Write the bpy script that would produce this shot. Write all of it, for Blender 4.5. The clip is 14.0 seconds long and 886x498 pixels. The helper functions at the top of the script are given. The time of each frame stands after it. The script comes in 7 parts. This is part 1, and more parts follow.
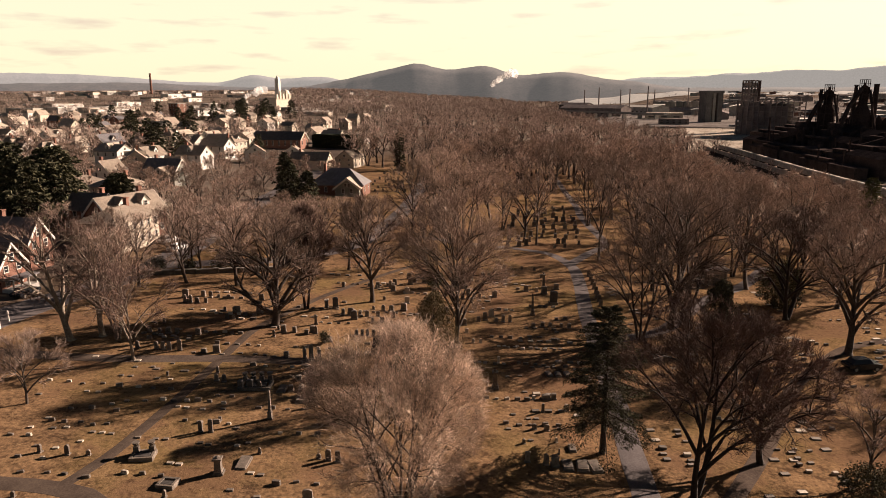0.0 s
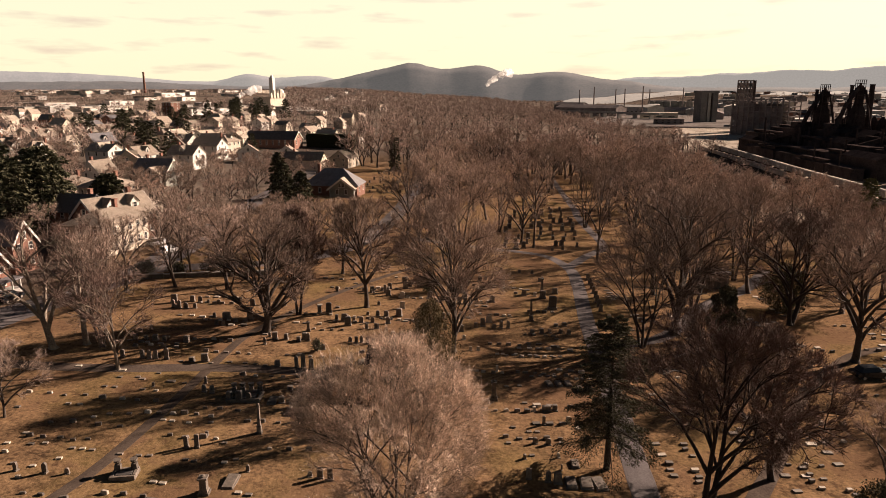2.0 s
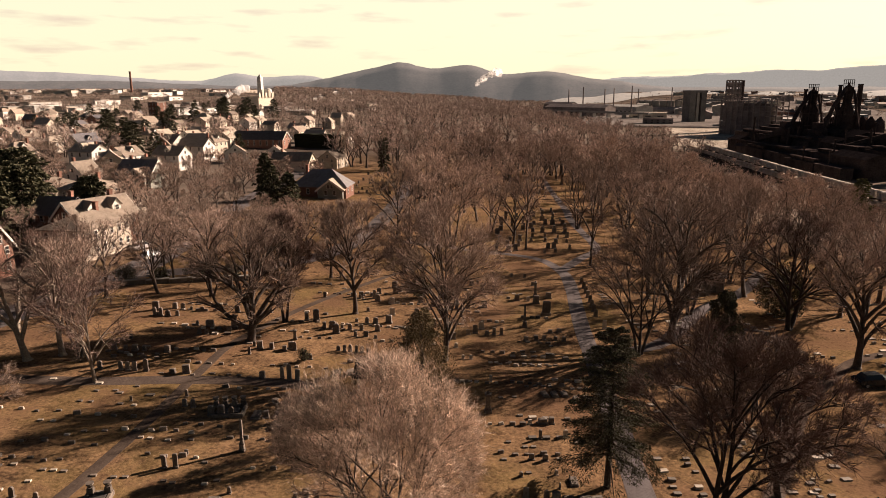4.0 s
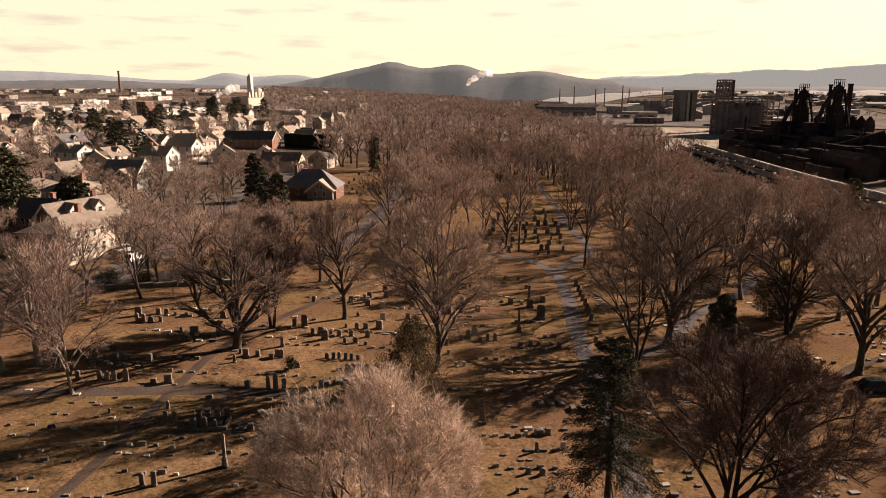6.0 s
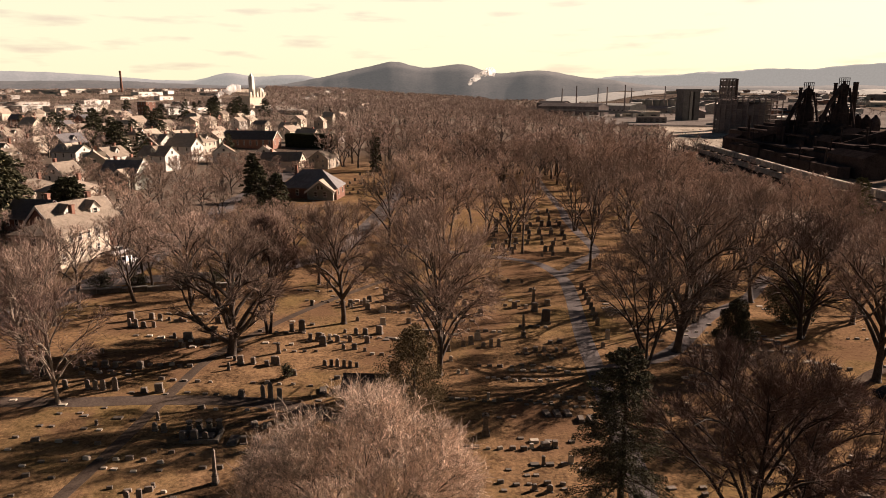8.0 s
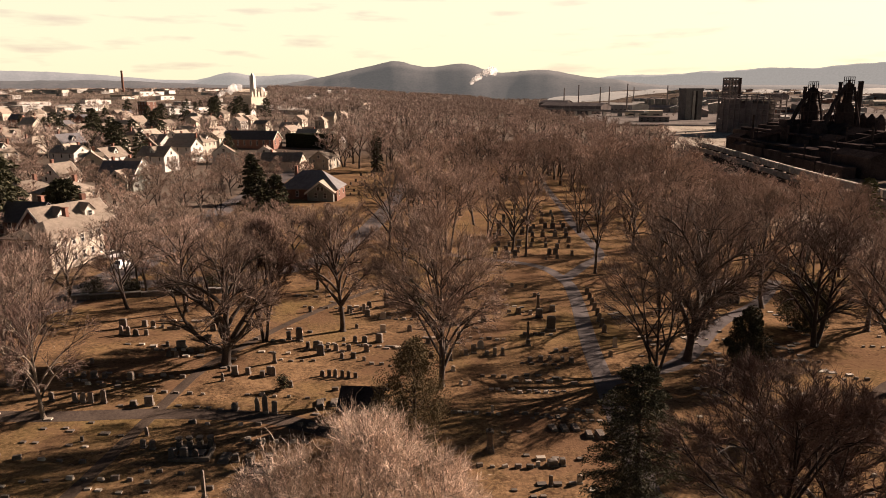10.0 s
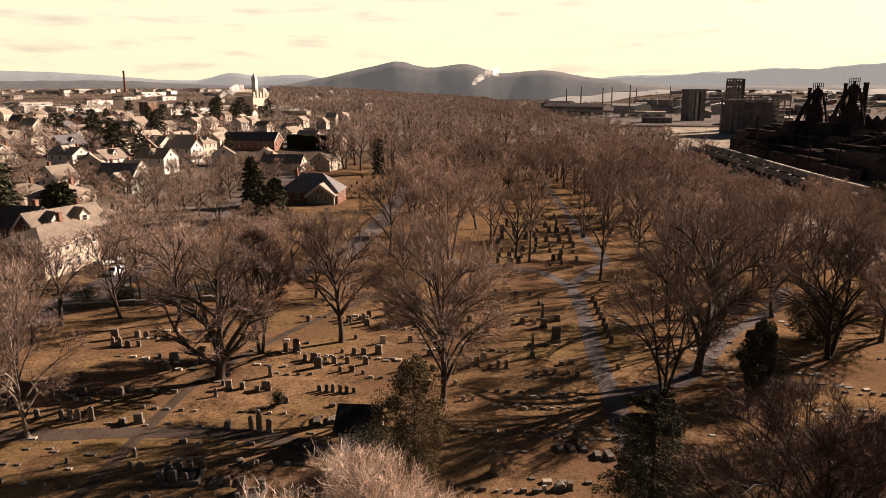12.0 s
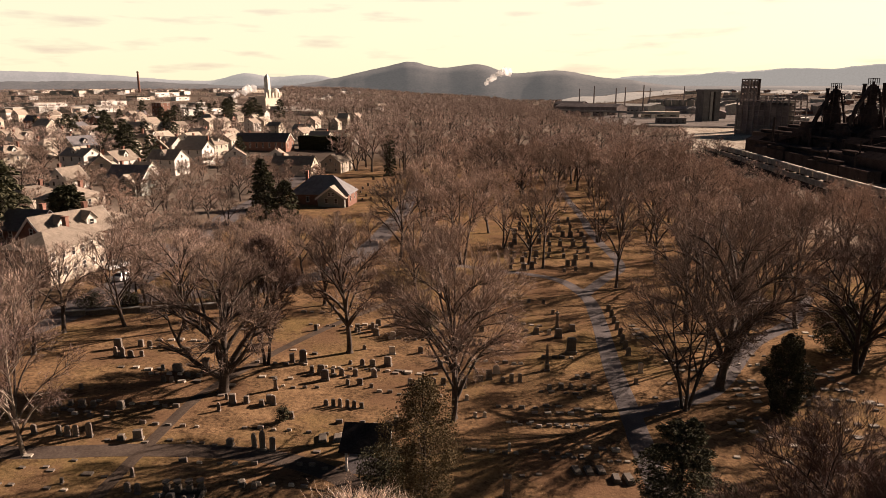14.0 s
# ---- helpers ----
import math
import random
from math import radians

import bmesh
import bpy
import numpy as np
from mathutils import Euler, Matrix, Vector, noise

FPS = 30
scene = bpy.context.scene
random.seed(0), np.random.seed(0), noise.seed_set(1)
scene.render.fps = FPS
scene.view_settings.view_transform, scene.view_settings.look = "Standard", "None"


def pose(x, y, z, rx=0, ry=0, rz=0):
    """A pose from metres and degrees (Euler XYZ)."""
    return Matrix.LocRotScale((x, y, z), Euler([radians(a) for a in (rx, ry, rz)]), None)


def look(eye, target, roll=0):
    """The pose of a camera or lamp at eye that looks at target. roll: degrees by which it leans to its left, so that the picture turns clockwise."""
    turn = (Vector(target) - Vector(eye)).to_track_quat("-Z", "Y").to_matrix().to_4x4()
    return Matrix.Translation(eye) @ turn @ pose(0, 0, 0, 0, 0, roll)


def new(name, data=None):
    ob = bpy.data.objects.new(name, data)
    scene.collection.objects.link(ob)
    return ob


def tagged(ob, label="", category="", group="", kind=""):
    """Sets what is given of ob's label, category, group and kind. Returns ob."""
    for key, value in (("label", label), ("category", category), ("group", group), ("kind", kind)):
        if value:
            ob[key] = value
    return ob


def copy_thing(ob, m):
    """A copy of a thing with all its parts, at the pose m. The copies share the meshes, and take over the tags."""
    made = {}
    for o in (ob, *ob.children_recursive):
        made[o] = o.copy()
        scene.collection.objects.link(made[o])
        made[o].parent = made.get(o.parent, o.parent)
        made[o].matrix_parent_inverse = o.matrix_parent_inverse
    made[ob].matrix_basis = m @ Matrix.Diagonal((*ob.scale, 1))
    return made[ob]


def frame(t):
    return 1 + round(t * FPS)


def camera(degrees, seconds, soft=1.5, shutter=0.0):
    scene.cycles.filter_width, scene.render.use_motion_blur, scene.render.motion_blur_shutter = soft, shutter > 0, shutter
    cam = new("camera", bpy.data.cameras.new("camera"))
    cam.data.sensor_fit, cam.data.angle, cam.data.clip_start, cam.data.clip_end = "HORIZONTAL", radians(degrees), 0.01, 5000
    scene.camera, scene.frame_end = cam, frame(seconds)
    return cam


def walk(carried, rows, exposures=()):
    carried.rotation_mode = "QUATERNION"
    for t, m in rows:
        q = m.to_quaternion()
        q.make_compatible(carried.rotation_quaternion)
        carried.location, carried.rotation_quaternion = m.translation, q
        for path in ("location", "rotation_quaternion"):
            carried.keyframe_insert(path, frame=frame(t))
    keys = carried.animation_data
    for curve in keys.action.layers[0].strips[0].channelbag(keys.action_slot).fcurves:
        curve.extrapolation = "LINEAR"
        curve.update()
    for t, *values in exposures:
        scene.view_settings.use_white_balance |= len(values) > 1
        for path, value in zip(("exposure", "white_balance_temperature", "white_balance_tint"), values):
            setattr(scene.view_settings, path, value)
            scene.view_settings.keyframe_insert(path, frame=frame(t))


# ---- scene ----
EXPOSURE, KELVIN, TINT = 1.0, 6350, 10
SUN_ELEVATION, SUN_AZIMUTH = 21.5, 56.0   # degrees above the horizon; from +y towards +x
SUN_STRENGTH, SKY_STRENGTH, HAZE = 6.9, 0.010, 0.50
# Camera and flight: seconds, x, y, z, then the three angles.
cam = camera(65.8, 14.0, soft=0.9)
ROWS = [
    (0, 2.13, -0.501, 30.552, 77.107, 0.262, 2.981),
    (0.5, 2.087, 0.192, 30.596, 77.074, 0.261, 2.895),
    (1, 2.005, 0.896, 30.592, 77.069, 0.256, 2.66),
    (1.5, 1.865, 1.626, 30.61, 77.064, 0.157, 2.594),
    (2, 1.767, 2.33, 30.587, 77.057, 0.156, 2.566),
    (2.5, 1.686, 3.068, 30.617, 77.015, 0.151, 2.275),
    (3, 1.562, 3.821, 30.626, 77.011, 0.147, 2.07),
    (3.5, 1.519, 4.578, 30.635, 76.973, 0.146, 1.984),
    (4, 1.455, 5.319, 30.634, 77.021, 0.139, 1.689),
    (6.5, 1.283, 8.673, 30.467, 76.993, 0.124, 0.928),
    (7, 1.244, 9.423, 30.399, 77.018, 0.125, 0.986),
    (7.5, 1.29, 10.199, 30.295, 77, 0.127, 1.074),
    (8, 1.308, 10.986, 30.252, 76.968, 0.226, 1.112),
    (10.5, 1.211, 14.769, 30.386, 76.921, 0.23, 1.318),
    (11, 1.196, 15.469, 30.503, 76.951, 0.133, 1.369),
    (11.5, 1.189, 16.253, 30.629, 76.924, 0.232, 1.377),
    (12, 1.176, 17.052, 30.734, 76.954, 0.233, 1.434),
    (12.5, 1.119, 17.832, 30.813, 76.97, 0.24, 1.785),
    (13, 1.11, 18.634, 30.908, 76.956, 0.248, 2.196),
    (13.5, 1.145, 19.368, 31.015, 76.985, 0.248, 2.225),
    (14, 1.101, 20.086, 31.103, 76.967, 0.252, 2.43),
]
walk(cam, [(t, pose(*place)) for t, *place in ROWS], [(0.0, EXPOSURE, KELVIN, TINT), (14.0, EXPOSURE, KELVIN, TINT)])
# ---- sky and sun ----
def make_sky():
    world = bpy.data.worlds.new("hazy_winter_sky")
    scene.world = world
    world.use_nodes = True
    nt = world.node_tree
    nt.nodes.clear()
    out = nt.nodes.new("ShaderNodeOutputWorld")
    back = nt.nodes.new("ShaderNodeBackground")
    back.inputs["Strength"].default_value = SKY_STRENGTH
    sky = nt.nodes.new("ShaderNodeTexSky")
    sky.sky_type = "NISHITA"
    sky.sun_disc = False
    sky.sun_elevation = radians(SUN_ELEVATION)
    sky.sun_rotation = radians(SUN_AZIMUTH)
    sky.altitude, sky.air_density, sky.dust_density, sky.ozone_density = 150, 1.0, 1.5, 1.0
    # bright winter haze that thins out upwards
    coord = nt.nodes.new("ShaderNodeTexCoord")
    split = nt.nodes.new("ShaderNodeSeparateXYZ")
    height = nt.nodes.new("ShaderNodeMapRange")
    height.interpolation_type = "SMOOTHERSTEP"
    height.inputs["From Min"].default_value, height.inputs["From Max"].default_value = 0.125, 0.19
    height.inputs["To Min"].default_value, height.inputs["To Max"].default_value = 1.0, 0.0
    glow = nt.nodes.new("ShaderNodeBackground")
    thick = nt.nodes.new("ShaderNodeMath")
    thick.operation, thick.inputs[1].default_value = "MULTIPLY", HAZE
    # thin flat clouds: noise stretched along the horizon
    mapping = nt.nodes.new("ShaderNodeMapping")
    mapping.inputs["Scale"].default_value = (9.0, 9.0, 60.0)
    mapping.inputs["Location"].default_value = (1.3, 0.4, 2.2)
    noise_a = nt.nodes.new("ShaderNodeTexNoise")
    noise_a.inputs["Scale"].default_value = 1.0
    noise_a.inputs["Detail"].default_value = 4.0
    ramp = nt.nodes.new("ShaderNodeValToRGB")
    ramp.color_ramp.elements[0].position, ramp.color_ramp.elements[1].position = 0.55, 0.75
    ramp.color_ramp.elements[0].color, ramp.color_ramp.elements[1].color = (1.0, 0.9, 0.6, 1), (0.8, 0.6, 0.45, 1)
    both = nt.nodes.new("ShaderNodeAddShader")
    link = nt.links.new
    link(coord.outputs["Generated"], split.inputs["Vector"])
    link(split.outputs["Z"], height.inputs["Value"])
    # the haze is dimmer on the side away from the sun
    side = nt.nodes.new("ShaderNodeVectorMath")
    side.operation = "DOT_PRODUCT"
    side.inputs[1].default_value = (math.sin(radians(SUN_AZIMUTH)), math.cos(radians(SUN_AZIMUTH)), 0)
    away = nt.nodes.new("ShaderNodeMapRange")
    away.interpolation_type = "SMOOTHSTEP"
    away.inputs["From Min"].default_value, away.inputs["From Max"].default_value = -0.4, 0.0
    away.inputs["To Min"].default_value, away.inputs["To Max"].default_value = 0.04, 1.0
    lit = nt.nodes.new("ShaderNodeMath")
    lit.operation = "MULTIPLY"
    link(coord.outputs["Generated"], side.inputs[0])
    link(side.outputs["Value"], away.inputs["Value"])
    link(height.outputs["Result"], lit.inputs[0])
    link(away.outputs["Result"], lit.inputs[1])
    link(lit.outputs[0], thick.inputs[0])
    link(thick.outputs[0], glow.inputs["Strength"])
    link(coord.outputs["Generated"], mapping.inputs["Vector"])
    link(mapping.outputs["Vector"], noise_a.inputs["Vector"])
    link(noise_a.outputs["Fac"], ramp.inputs["Fac"])
    link(ramp.outputs["Color"], glow.inputs["Color"])
    link(sky.outputs["Color"], back.inputs["Color"])
    link(back.outputs["Background"], both.inputs[0])
    link(glow.outputs["Background"], both.inputs[1])
    link(both.outputs["Shader"], out.inputs["Surface"])


make_sky()
_az, _el = radians(SUN_AZIMUTH), radians(SUN_ELEVATION)
TO_SUN = Vector((math.sin(_az) * math.cos(_el), math.cos(_az) * math.cos(_el), math.sin(_el)))
sun_data = bpy.data.lights.new("sun", "SUN")
sun_data.energy, sun_data.angle, sun_data.color = SUN_STRENGTH, radians(0.6), (1.0, 0.755, 0.585)
sun = new("sun", sun_data)
sun.matrix_world = look(TO_SUN * 400, (0, 0, 0))

# ---- materials ----
def surface(name, dark, light, scale=1.0, rough=0.9, bump=0.0, bump_scale=8.0, fine=6.0, metal=0.0, vary=0.0, third=None, third_scale=0.05, spec=0.3, coords="Object", island=0.0):
    """Two colours mixed by coarse and fine noise, a third in broad patches, relief, and a shift from object to object."""
    m = bpy.data.materials.new(name)
    m.use_nodes = True
    nt = m.node_tree
    link = nt.links.new
    bsdf = nt.nodes["Principled BSDF"]
    bsdf.inputs["Roughness"].default_value = rough
    bsdf.inputs["Metallic"].default_value = metal
    bsdf.inputs["Specular IOR Level"].default_value = spec
    coord = nt.nodes.new("ShaderNodeTexCoord")
    def noise_at(size, detail):
        n = nt.nodes.new("ShaderNodeTexNoise")
        n.inputs["Scale"].default_value, n.inputs["Detail"].default_value = size, detail
        n.inputs["Roughness"].default_value = 0.62
        link(coord.outputs[coords], n.inputs["Vector"])
        return n
    coarse, grain = noise_at(scale, 4.0), noise_at(scale * fine, 3.0)
    add = nt.nodes.new("ShaderNodeMath")
    add.operation = "MULTIPLY_ADD"
    add.inputs[1].default_value = 0.5
    half = nt.nodes.new("ShaderNodeMath")
    half.operation, half.inputs[1].default_value = "MULTIPLY", 0.5
    link(grain.outputs["Fac"], half.inputs[0])
    link(coarse.outputs["Fac"], add.inputs[0])
    link(half.outputs[0], add.inputs[2])
    ramp = nt.nodes.new("ShaderNodeValToRGB")
    ramp.color_ramp.elements[0].position, ramp.color_ramp.elements[1].position = 0.36, 0.64
    ramp.color_ramp.elements[0].color, ramp.color_ramp.elements[1].color = (*dark, 1), (*light, 1)
    link(add.outputs[0], ramp.inputs["Fac"])
    colour = ramp.outputs["Color"]
    if third:
        broad = noise_at(third_scale, 3.0)
        step = nt.nodes.new("ShaderNodeValToRGB")
        step.color_ramp.elements[0].position, step.color_ramp.elements[1].position = 0.48, 0.66
        step.color_ramp.elements[1].color = (0.55, 0.55, 0.55, 1)
        mix = nt.nodes.new("ShaderNodeMix")
        mix.data_type = "RGBA"
        link(broad.outputs["Fac"], step.inputs["Fac"])
        link(step.outputs["Color"], mix.inputs["Factor"])
        link(colour, mix.inputs["A"])
        mix.inputs["B"].default_value = (*third, 1)
        colour = mix.outputs["Result"]
    if vary:
        info = nt.nodes.new("ShaderNodeObjectInfo")
        hsv = nt.nodes.new("ShaderNodeHueSaturation")
        spread = nt.nodes.new("ShaderNodeMapRange")
        spread.inputs["To Min"].default_value, spread.inputs["To Max"].default_value = 1 - vary, 1 + vary
        link(info.outputs["Random"], spread.inputs["Value"])
        link(spread.outputs["Result"], hsv.inputs["Value"])
        link(colour, hsv.inputs["Color"])
        colour = hsv.outputs["Color"]
    if island:
        geo = nt.nodes.new("ShaderNodeNewGeometry")
        hsv = nt.nodes.new("ShaderNodeHueSaturation")
        spread = nt.nodes.new("ShaderNodeMapRange")
        spread.inputs["To Min"].default_value, spread.inputs["To Max"].default_value = 1 - island, 1 + island
        link(geo.outputs["Random Per Island"], spread.inputs["Value"])
        link(spread.outputs["Result"], hsv.inputs["Value"])
        link(colour, hsv.inputs["Color"])
        colour = hsv.outputs["Color"]
    link(colour, bsdf.inputs["Base Color"])
    if bump:
        relief = noise_at(bump_scale, 4.0)
        b = nt.nodes.new("ShaderNodeBump")
        b.inputs["Strength"].default_value, b.inputs["Distance"].default_value = 0.7, bump
        link(relief.outputs["Fac"], b.inputs["Height"])
        link(b.outputs["Normal"], bsdf.inputs["Normal"])
    return m


GRASS = surface("dry_winter_grass", (0.05, 0.032, 0.02), (0.28, 0.176, 0.098), 0.3, 0.95, 0.09, 3.0, 9.0, third=(0.17, 0.12, 0.048), third_scale=0.05, spec=0.0)


def with_litter(m, litter, patch_scale):
    """Drifts of fallen leaves over the lawn, with ragged edges, and fine flecks."""
    nt = m.node_tree
    link = nt.links.new
    bsdf = nt.nodes["Principled BSDF"]
    near = bsdf.inputs["Base Color"].links[0].from_socket
    coord = nt.nodes.new("ShaderNodeTexCoord")
    for scale, detail, low, high, most, colour in ((patch_scale, 7.0, 0.5, 0.6, 0.75, litter), (1.1, 6.0, 0.52, 0.66, 0.75, tuple(c * 0.5 for c in litter)), (2.6, 3.0, 0.64, 0.72, 0.5, (0.34, 0.24, 0.14))):
        patch = nt.nodes.new("ShaderNodeTexNoise")
        patch.inputs["Scale"].default_value, patch.inputs["Detail"].default_value, patch.inputs["Roughness"].default_value = scale, detail, 0.68
        link(coord.outputs["Object"], patch.inputs["Vector"])
        ramp = nt.nodes.new("ShaderNodeMapRange")
        ramp.interpolation_type = "SMOOTHSTEP"
        ramp.inputs["From Min"].default_value, ramp.inputs["From Max"].default_value, ramp.inputs["To Max"].default_value = low, high, most
        link(patch.outputs["Fac"], ramp.inputs["Value"])
        mix = nt.nodes.new("ShaderNodeMix")
        mix.data_type = "RGBA"
        link(ramp.outputs["Result"], mix.inputs["Factor"])
        link(near, mix.inputs["A"])
        mix.inputs["B"].default_value = (*colour, 1)
        near = mix.outputs["Result"]
    link(near, bsdf.inputs["Base Color"])


with_litter(GRASS, (0.125, 0.074, 0.046), 0.075)


def with_far_land(m, colour_a, colour_b):
    """Beyond the lawns the same sheet turns to woodland floor and trodden yards."""
    nt = m.node_tree
    link = nt.links.new
    bsdf = nt.nodes["Principled BSDF"]
    near = bsdf.inputs["Base Color"].links[0].from_socket
    coord = nt.nodes.new("ShaderNodeTexCoord")
    split = nt.nodes.new("ShaderNodeSeparateXYZ")
    link(coord.outputs["Object"], split.inputs["Vector"])
    edges = []
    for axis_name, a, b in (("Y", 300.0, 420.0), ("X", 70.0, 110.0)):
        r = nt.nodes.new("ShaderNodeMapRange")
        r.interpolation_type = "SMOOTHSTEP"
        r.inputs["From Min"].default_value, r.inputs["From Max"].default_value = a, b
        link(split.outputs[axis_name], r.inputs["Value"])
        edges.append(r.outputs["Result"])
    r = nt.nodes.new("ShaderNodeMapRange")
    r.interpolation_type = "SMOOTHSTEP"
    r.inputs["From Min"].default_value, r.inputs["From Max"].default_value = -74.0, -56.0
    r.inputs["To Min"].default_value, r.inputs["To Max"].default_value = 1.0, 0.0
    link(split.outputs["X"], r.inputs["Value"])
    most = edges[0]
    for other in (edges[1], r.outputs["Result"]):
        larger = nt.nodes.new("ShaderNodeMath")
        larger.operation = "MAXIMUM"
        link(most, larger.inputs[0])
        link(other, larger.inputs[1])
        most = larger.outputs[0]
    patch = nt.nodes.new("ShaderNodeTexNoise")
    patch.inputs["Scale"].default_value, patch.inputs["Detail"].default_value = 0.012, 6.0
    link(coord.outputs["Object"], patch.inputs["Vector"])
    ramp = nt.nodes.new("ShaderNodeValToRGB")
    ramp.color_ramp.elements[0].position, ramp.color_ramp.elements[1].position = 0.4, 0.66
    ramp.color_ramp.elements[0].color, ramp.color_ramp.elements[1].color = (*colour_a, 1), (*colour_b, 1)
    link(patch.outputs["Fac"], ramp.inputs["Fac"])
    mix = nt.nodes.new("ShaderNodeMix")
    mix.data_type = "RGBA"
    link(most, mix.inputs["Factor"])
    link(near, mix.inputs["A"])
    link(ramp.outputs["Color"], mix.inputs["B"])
    link(mix.outputs["Result"], bsdf.inputs["Base Color"])


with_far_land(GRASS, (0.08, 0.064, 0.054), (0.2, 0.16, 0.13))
ASPHALT = surface("worn_asphalt", (0.08, 0.07, 0.071), (0.15, 0.134, 0.134), 0.5, 0.85, 0.01, 20.0, 12.0, spec=0.0)
TRACK = surface("trodden_dirt_track", (0.055, 0.042, 0.036), (0.105, 0.082, 0.068), 0.5, 0.9, 0.02, 9.0, 9.0, spec=0.0)
DARK_ASPHALT = surface("dark_patched_asphalt", (0.05, 0.038, 0.032), (0.098, 0.075, 0.06), 0.5, 0.9, 0.01, 20.0, 12.0, spec=0.0)
# dusty flats; the haze over the valley is put into this pale colour
VALLEY = surface("haze_paled_dusty_valley", (0.1, 0.088, 0.082), (0.27, 0.24, 0.222), 0.02, 0.95, 0.1, 0.4, 9.0, spec=0.0)
GRAVEL = surface("pale_dirt_yard", (0.2, 0.17, 0.14), (0.58, 0.51, 0.43), 0.03, 0.95, 0.1, 0.4, 9.0, spec=0.0)
BARK = surface("grey_brown_bark", (0.028, 0.022, 0.018), (0.1, 0.077, 0.063), 1.5, 0.95, 0.03, 9.0, 5.0, vary=0.25)
DARK_BARK = surface("dark_furrowed_bark", (0.014, 0.011, 0.01), (0.05, 0.038, 0.032), 1.5, 0.95, 0.03, 9.0, 5.0, vary=0.2)
PALE_BARK = surface("pale_bark", (0.12, 0.095, 0.075), (0.3, 0.25, 0.2), 1.2, 0.9, 0.03, 9.0, 5.0, vary=0.2)
TWIG = surface("bare_twigs", (0.18, 0.13, 0.105), (0.42, 0.32, 0.265), 0.5, 0.9, 0.0, vary=0.34, island=0.25, spec=0.05)
DARK_TWIG = surface("dark_purplish_twigs", (0.075, 0.05, 0.042), (0.18, 0.125, 0.105), 0.5, 0.9, 0.0, vary=0.2, island=0.35, spec=0.05)
# WOODS is paler than TWIG: distance haze put into the twig colour
WOODS = surface("haze_paled_pinkish_woods", (0.2, 0.15, 0.127), (0.56, 0.435, 0.375), 0.07, 0.9, 0.0, island=0.14, spec=0.03)
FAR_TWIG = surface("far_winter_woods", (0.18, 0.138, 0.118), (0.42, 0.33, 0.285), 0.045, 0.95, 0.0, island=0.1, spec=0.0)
PALE_TWIG = surface("straw_coloured_twigs", (0.27, 0.205, 0.165), (0.7, 0.56, 0.46), 0.5, 0.85, 0.0, vary=0.1, island=0.75, spec=0.1)
NEEDLE = surface("dark_conifer_needles", (0.028, 0.03, 0.018), (0.1, 0.094, 0.058), 1.0, 0.8, 0.0, vary=0.2, island=0.5, spec=0.05)
HOLLY = surface("dull_evergreen_leaves", (0.06, 0.047, 0.026), (0.15, 0.115, 0.062), 1.0, 0.8, 0.0, vary=0.2, island=0.35, spec=0.05)
OLIVE = surface("olive_green_needles", (0.08, 0.08, 0.036), (0.2, 0.185, 0.09), 1.0, 0.8, 0.0, vary=0.1, island=0.4, spec=0.05)
GRANITE = surface("grey_granite", (0.065, 0.053, 0.044), (0.19, 0.157, 0.13), 2.5, 0.75, 0.01, 25.0, 8.0, vary=0.35)
MARBLE = surface("weathered_white_marble", (0.27, 0.23, 0.185), (0.5, 0.435, 0.36), 2.0, 0.7, 0.01, 18.0, 6.0, vary=0.2)
DARK_STONE = surface("dark_polished_granite", (0.04, 0.036, 0.034), (0.11, 0.1, 0.095), 3.0, 0.45, 0.005, 25.0, vary=0.3)
SLATE = surface("dark_slate_roof", (0.07, 0.066, 0.07), (0.15, 0.142, 0.15), 0.8, 0.7, 0.03, 3.0, 8.0, vary=0.3, spec=0.12)
SHINGLE = surface("brown_shingle_roof", (0.155, 0.127, 0.103), (0.32, 0.265, 0.215), 0.7, 0.85, 0.03, 3.0, 8.0, vary=0.3, spec=0.12)
BLACK_FELT = surface("black_felt_roof", (0.02, 0.018, 0.018), (0.045, 0.04, 0.04), 0.8, 0.9, 0.02, 4.0, 8.0, spec=0.0)
GREY_SHINGLE = surface("grey_slate_shingles", (0.13, 0.125, 0.13), (0.24, 0.23, 0.235), 0.7, 0.8, 0.03, 3.0, 8.0, spec=0.1)
PALE_SHINGLE = surface("pale_shingles", (0.26, 0.22, 0.18), (0.44, 0.38, 0.31), 0.7, 0.85, 0.03, 3.0, 8.0, spec=0.1)
BRICK = surface("red_brick_wall", (0.14, 0.07, 0.052), (0.26, 0.145, 0.11), 1.2, 0.9, 0.02, 8.0, 9.0, vary=0.25, spec=0.12)
STUCCO = surface("cream_stucco_wall", (0.36, 0.31, 0.25), (0.54, 0.475, 0.395), 0.8, 0.9, 0.01, 8.0, 6.0, vary=0.25, spec=0.12)
WHITE_PAINT = surface("white_painted_wood", (0.45, 0.42, 0.385), (0.66, 0.63, 0.585), 1.2, 0.6, 0.005, 10.0, vary=0.08)
RUST = surface("sooty_rusted_steel", (0.026, 0.021, 0.021), (0.078, 0.06, 0.057), 0.15, 0.95, 0.05, 1.2, 9.0, vary=0.2, spec=0.0)
SHED_STEEL = surface("weathered_mill_cladding", (0.13, 0.112, 0.108), (0.27, 0.235, 0.225), 0.08, 0.9, 0.05, 0.8, 12.0, vary=0.2, spec=0.0)
OLD_CONCRETE = surface("sooty_concrete", (0.09, 0.085, 0.085), (0.19, 0.18, 0.175), 0.08, 0.9, 0.02, 2.0, 12.0, vary=0.1, spec=0.0)
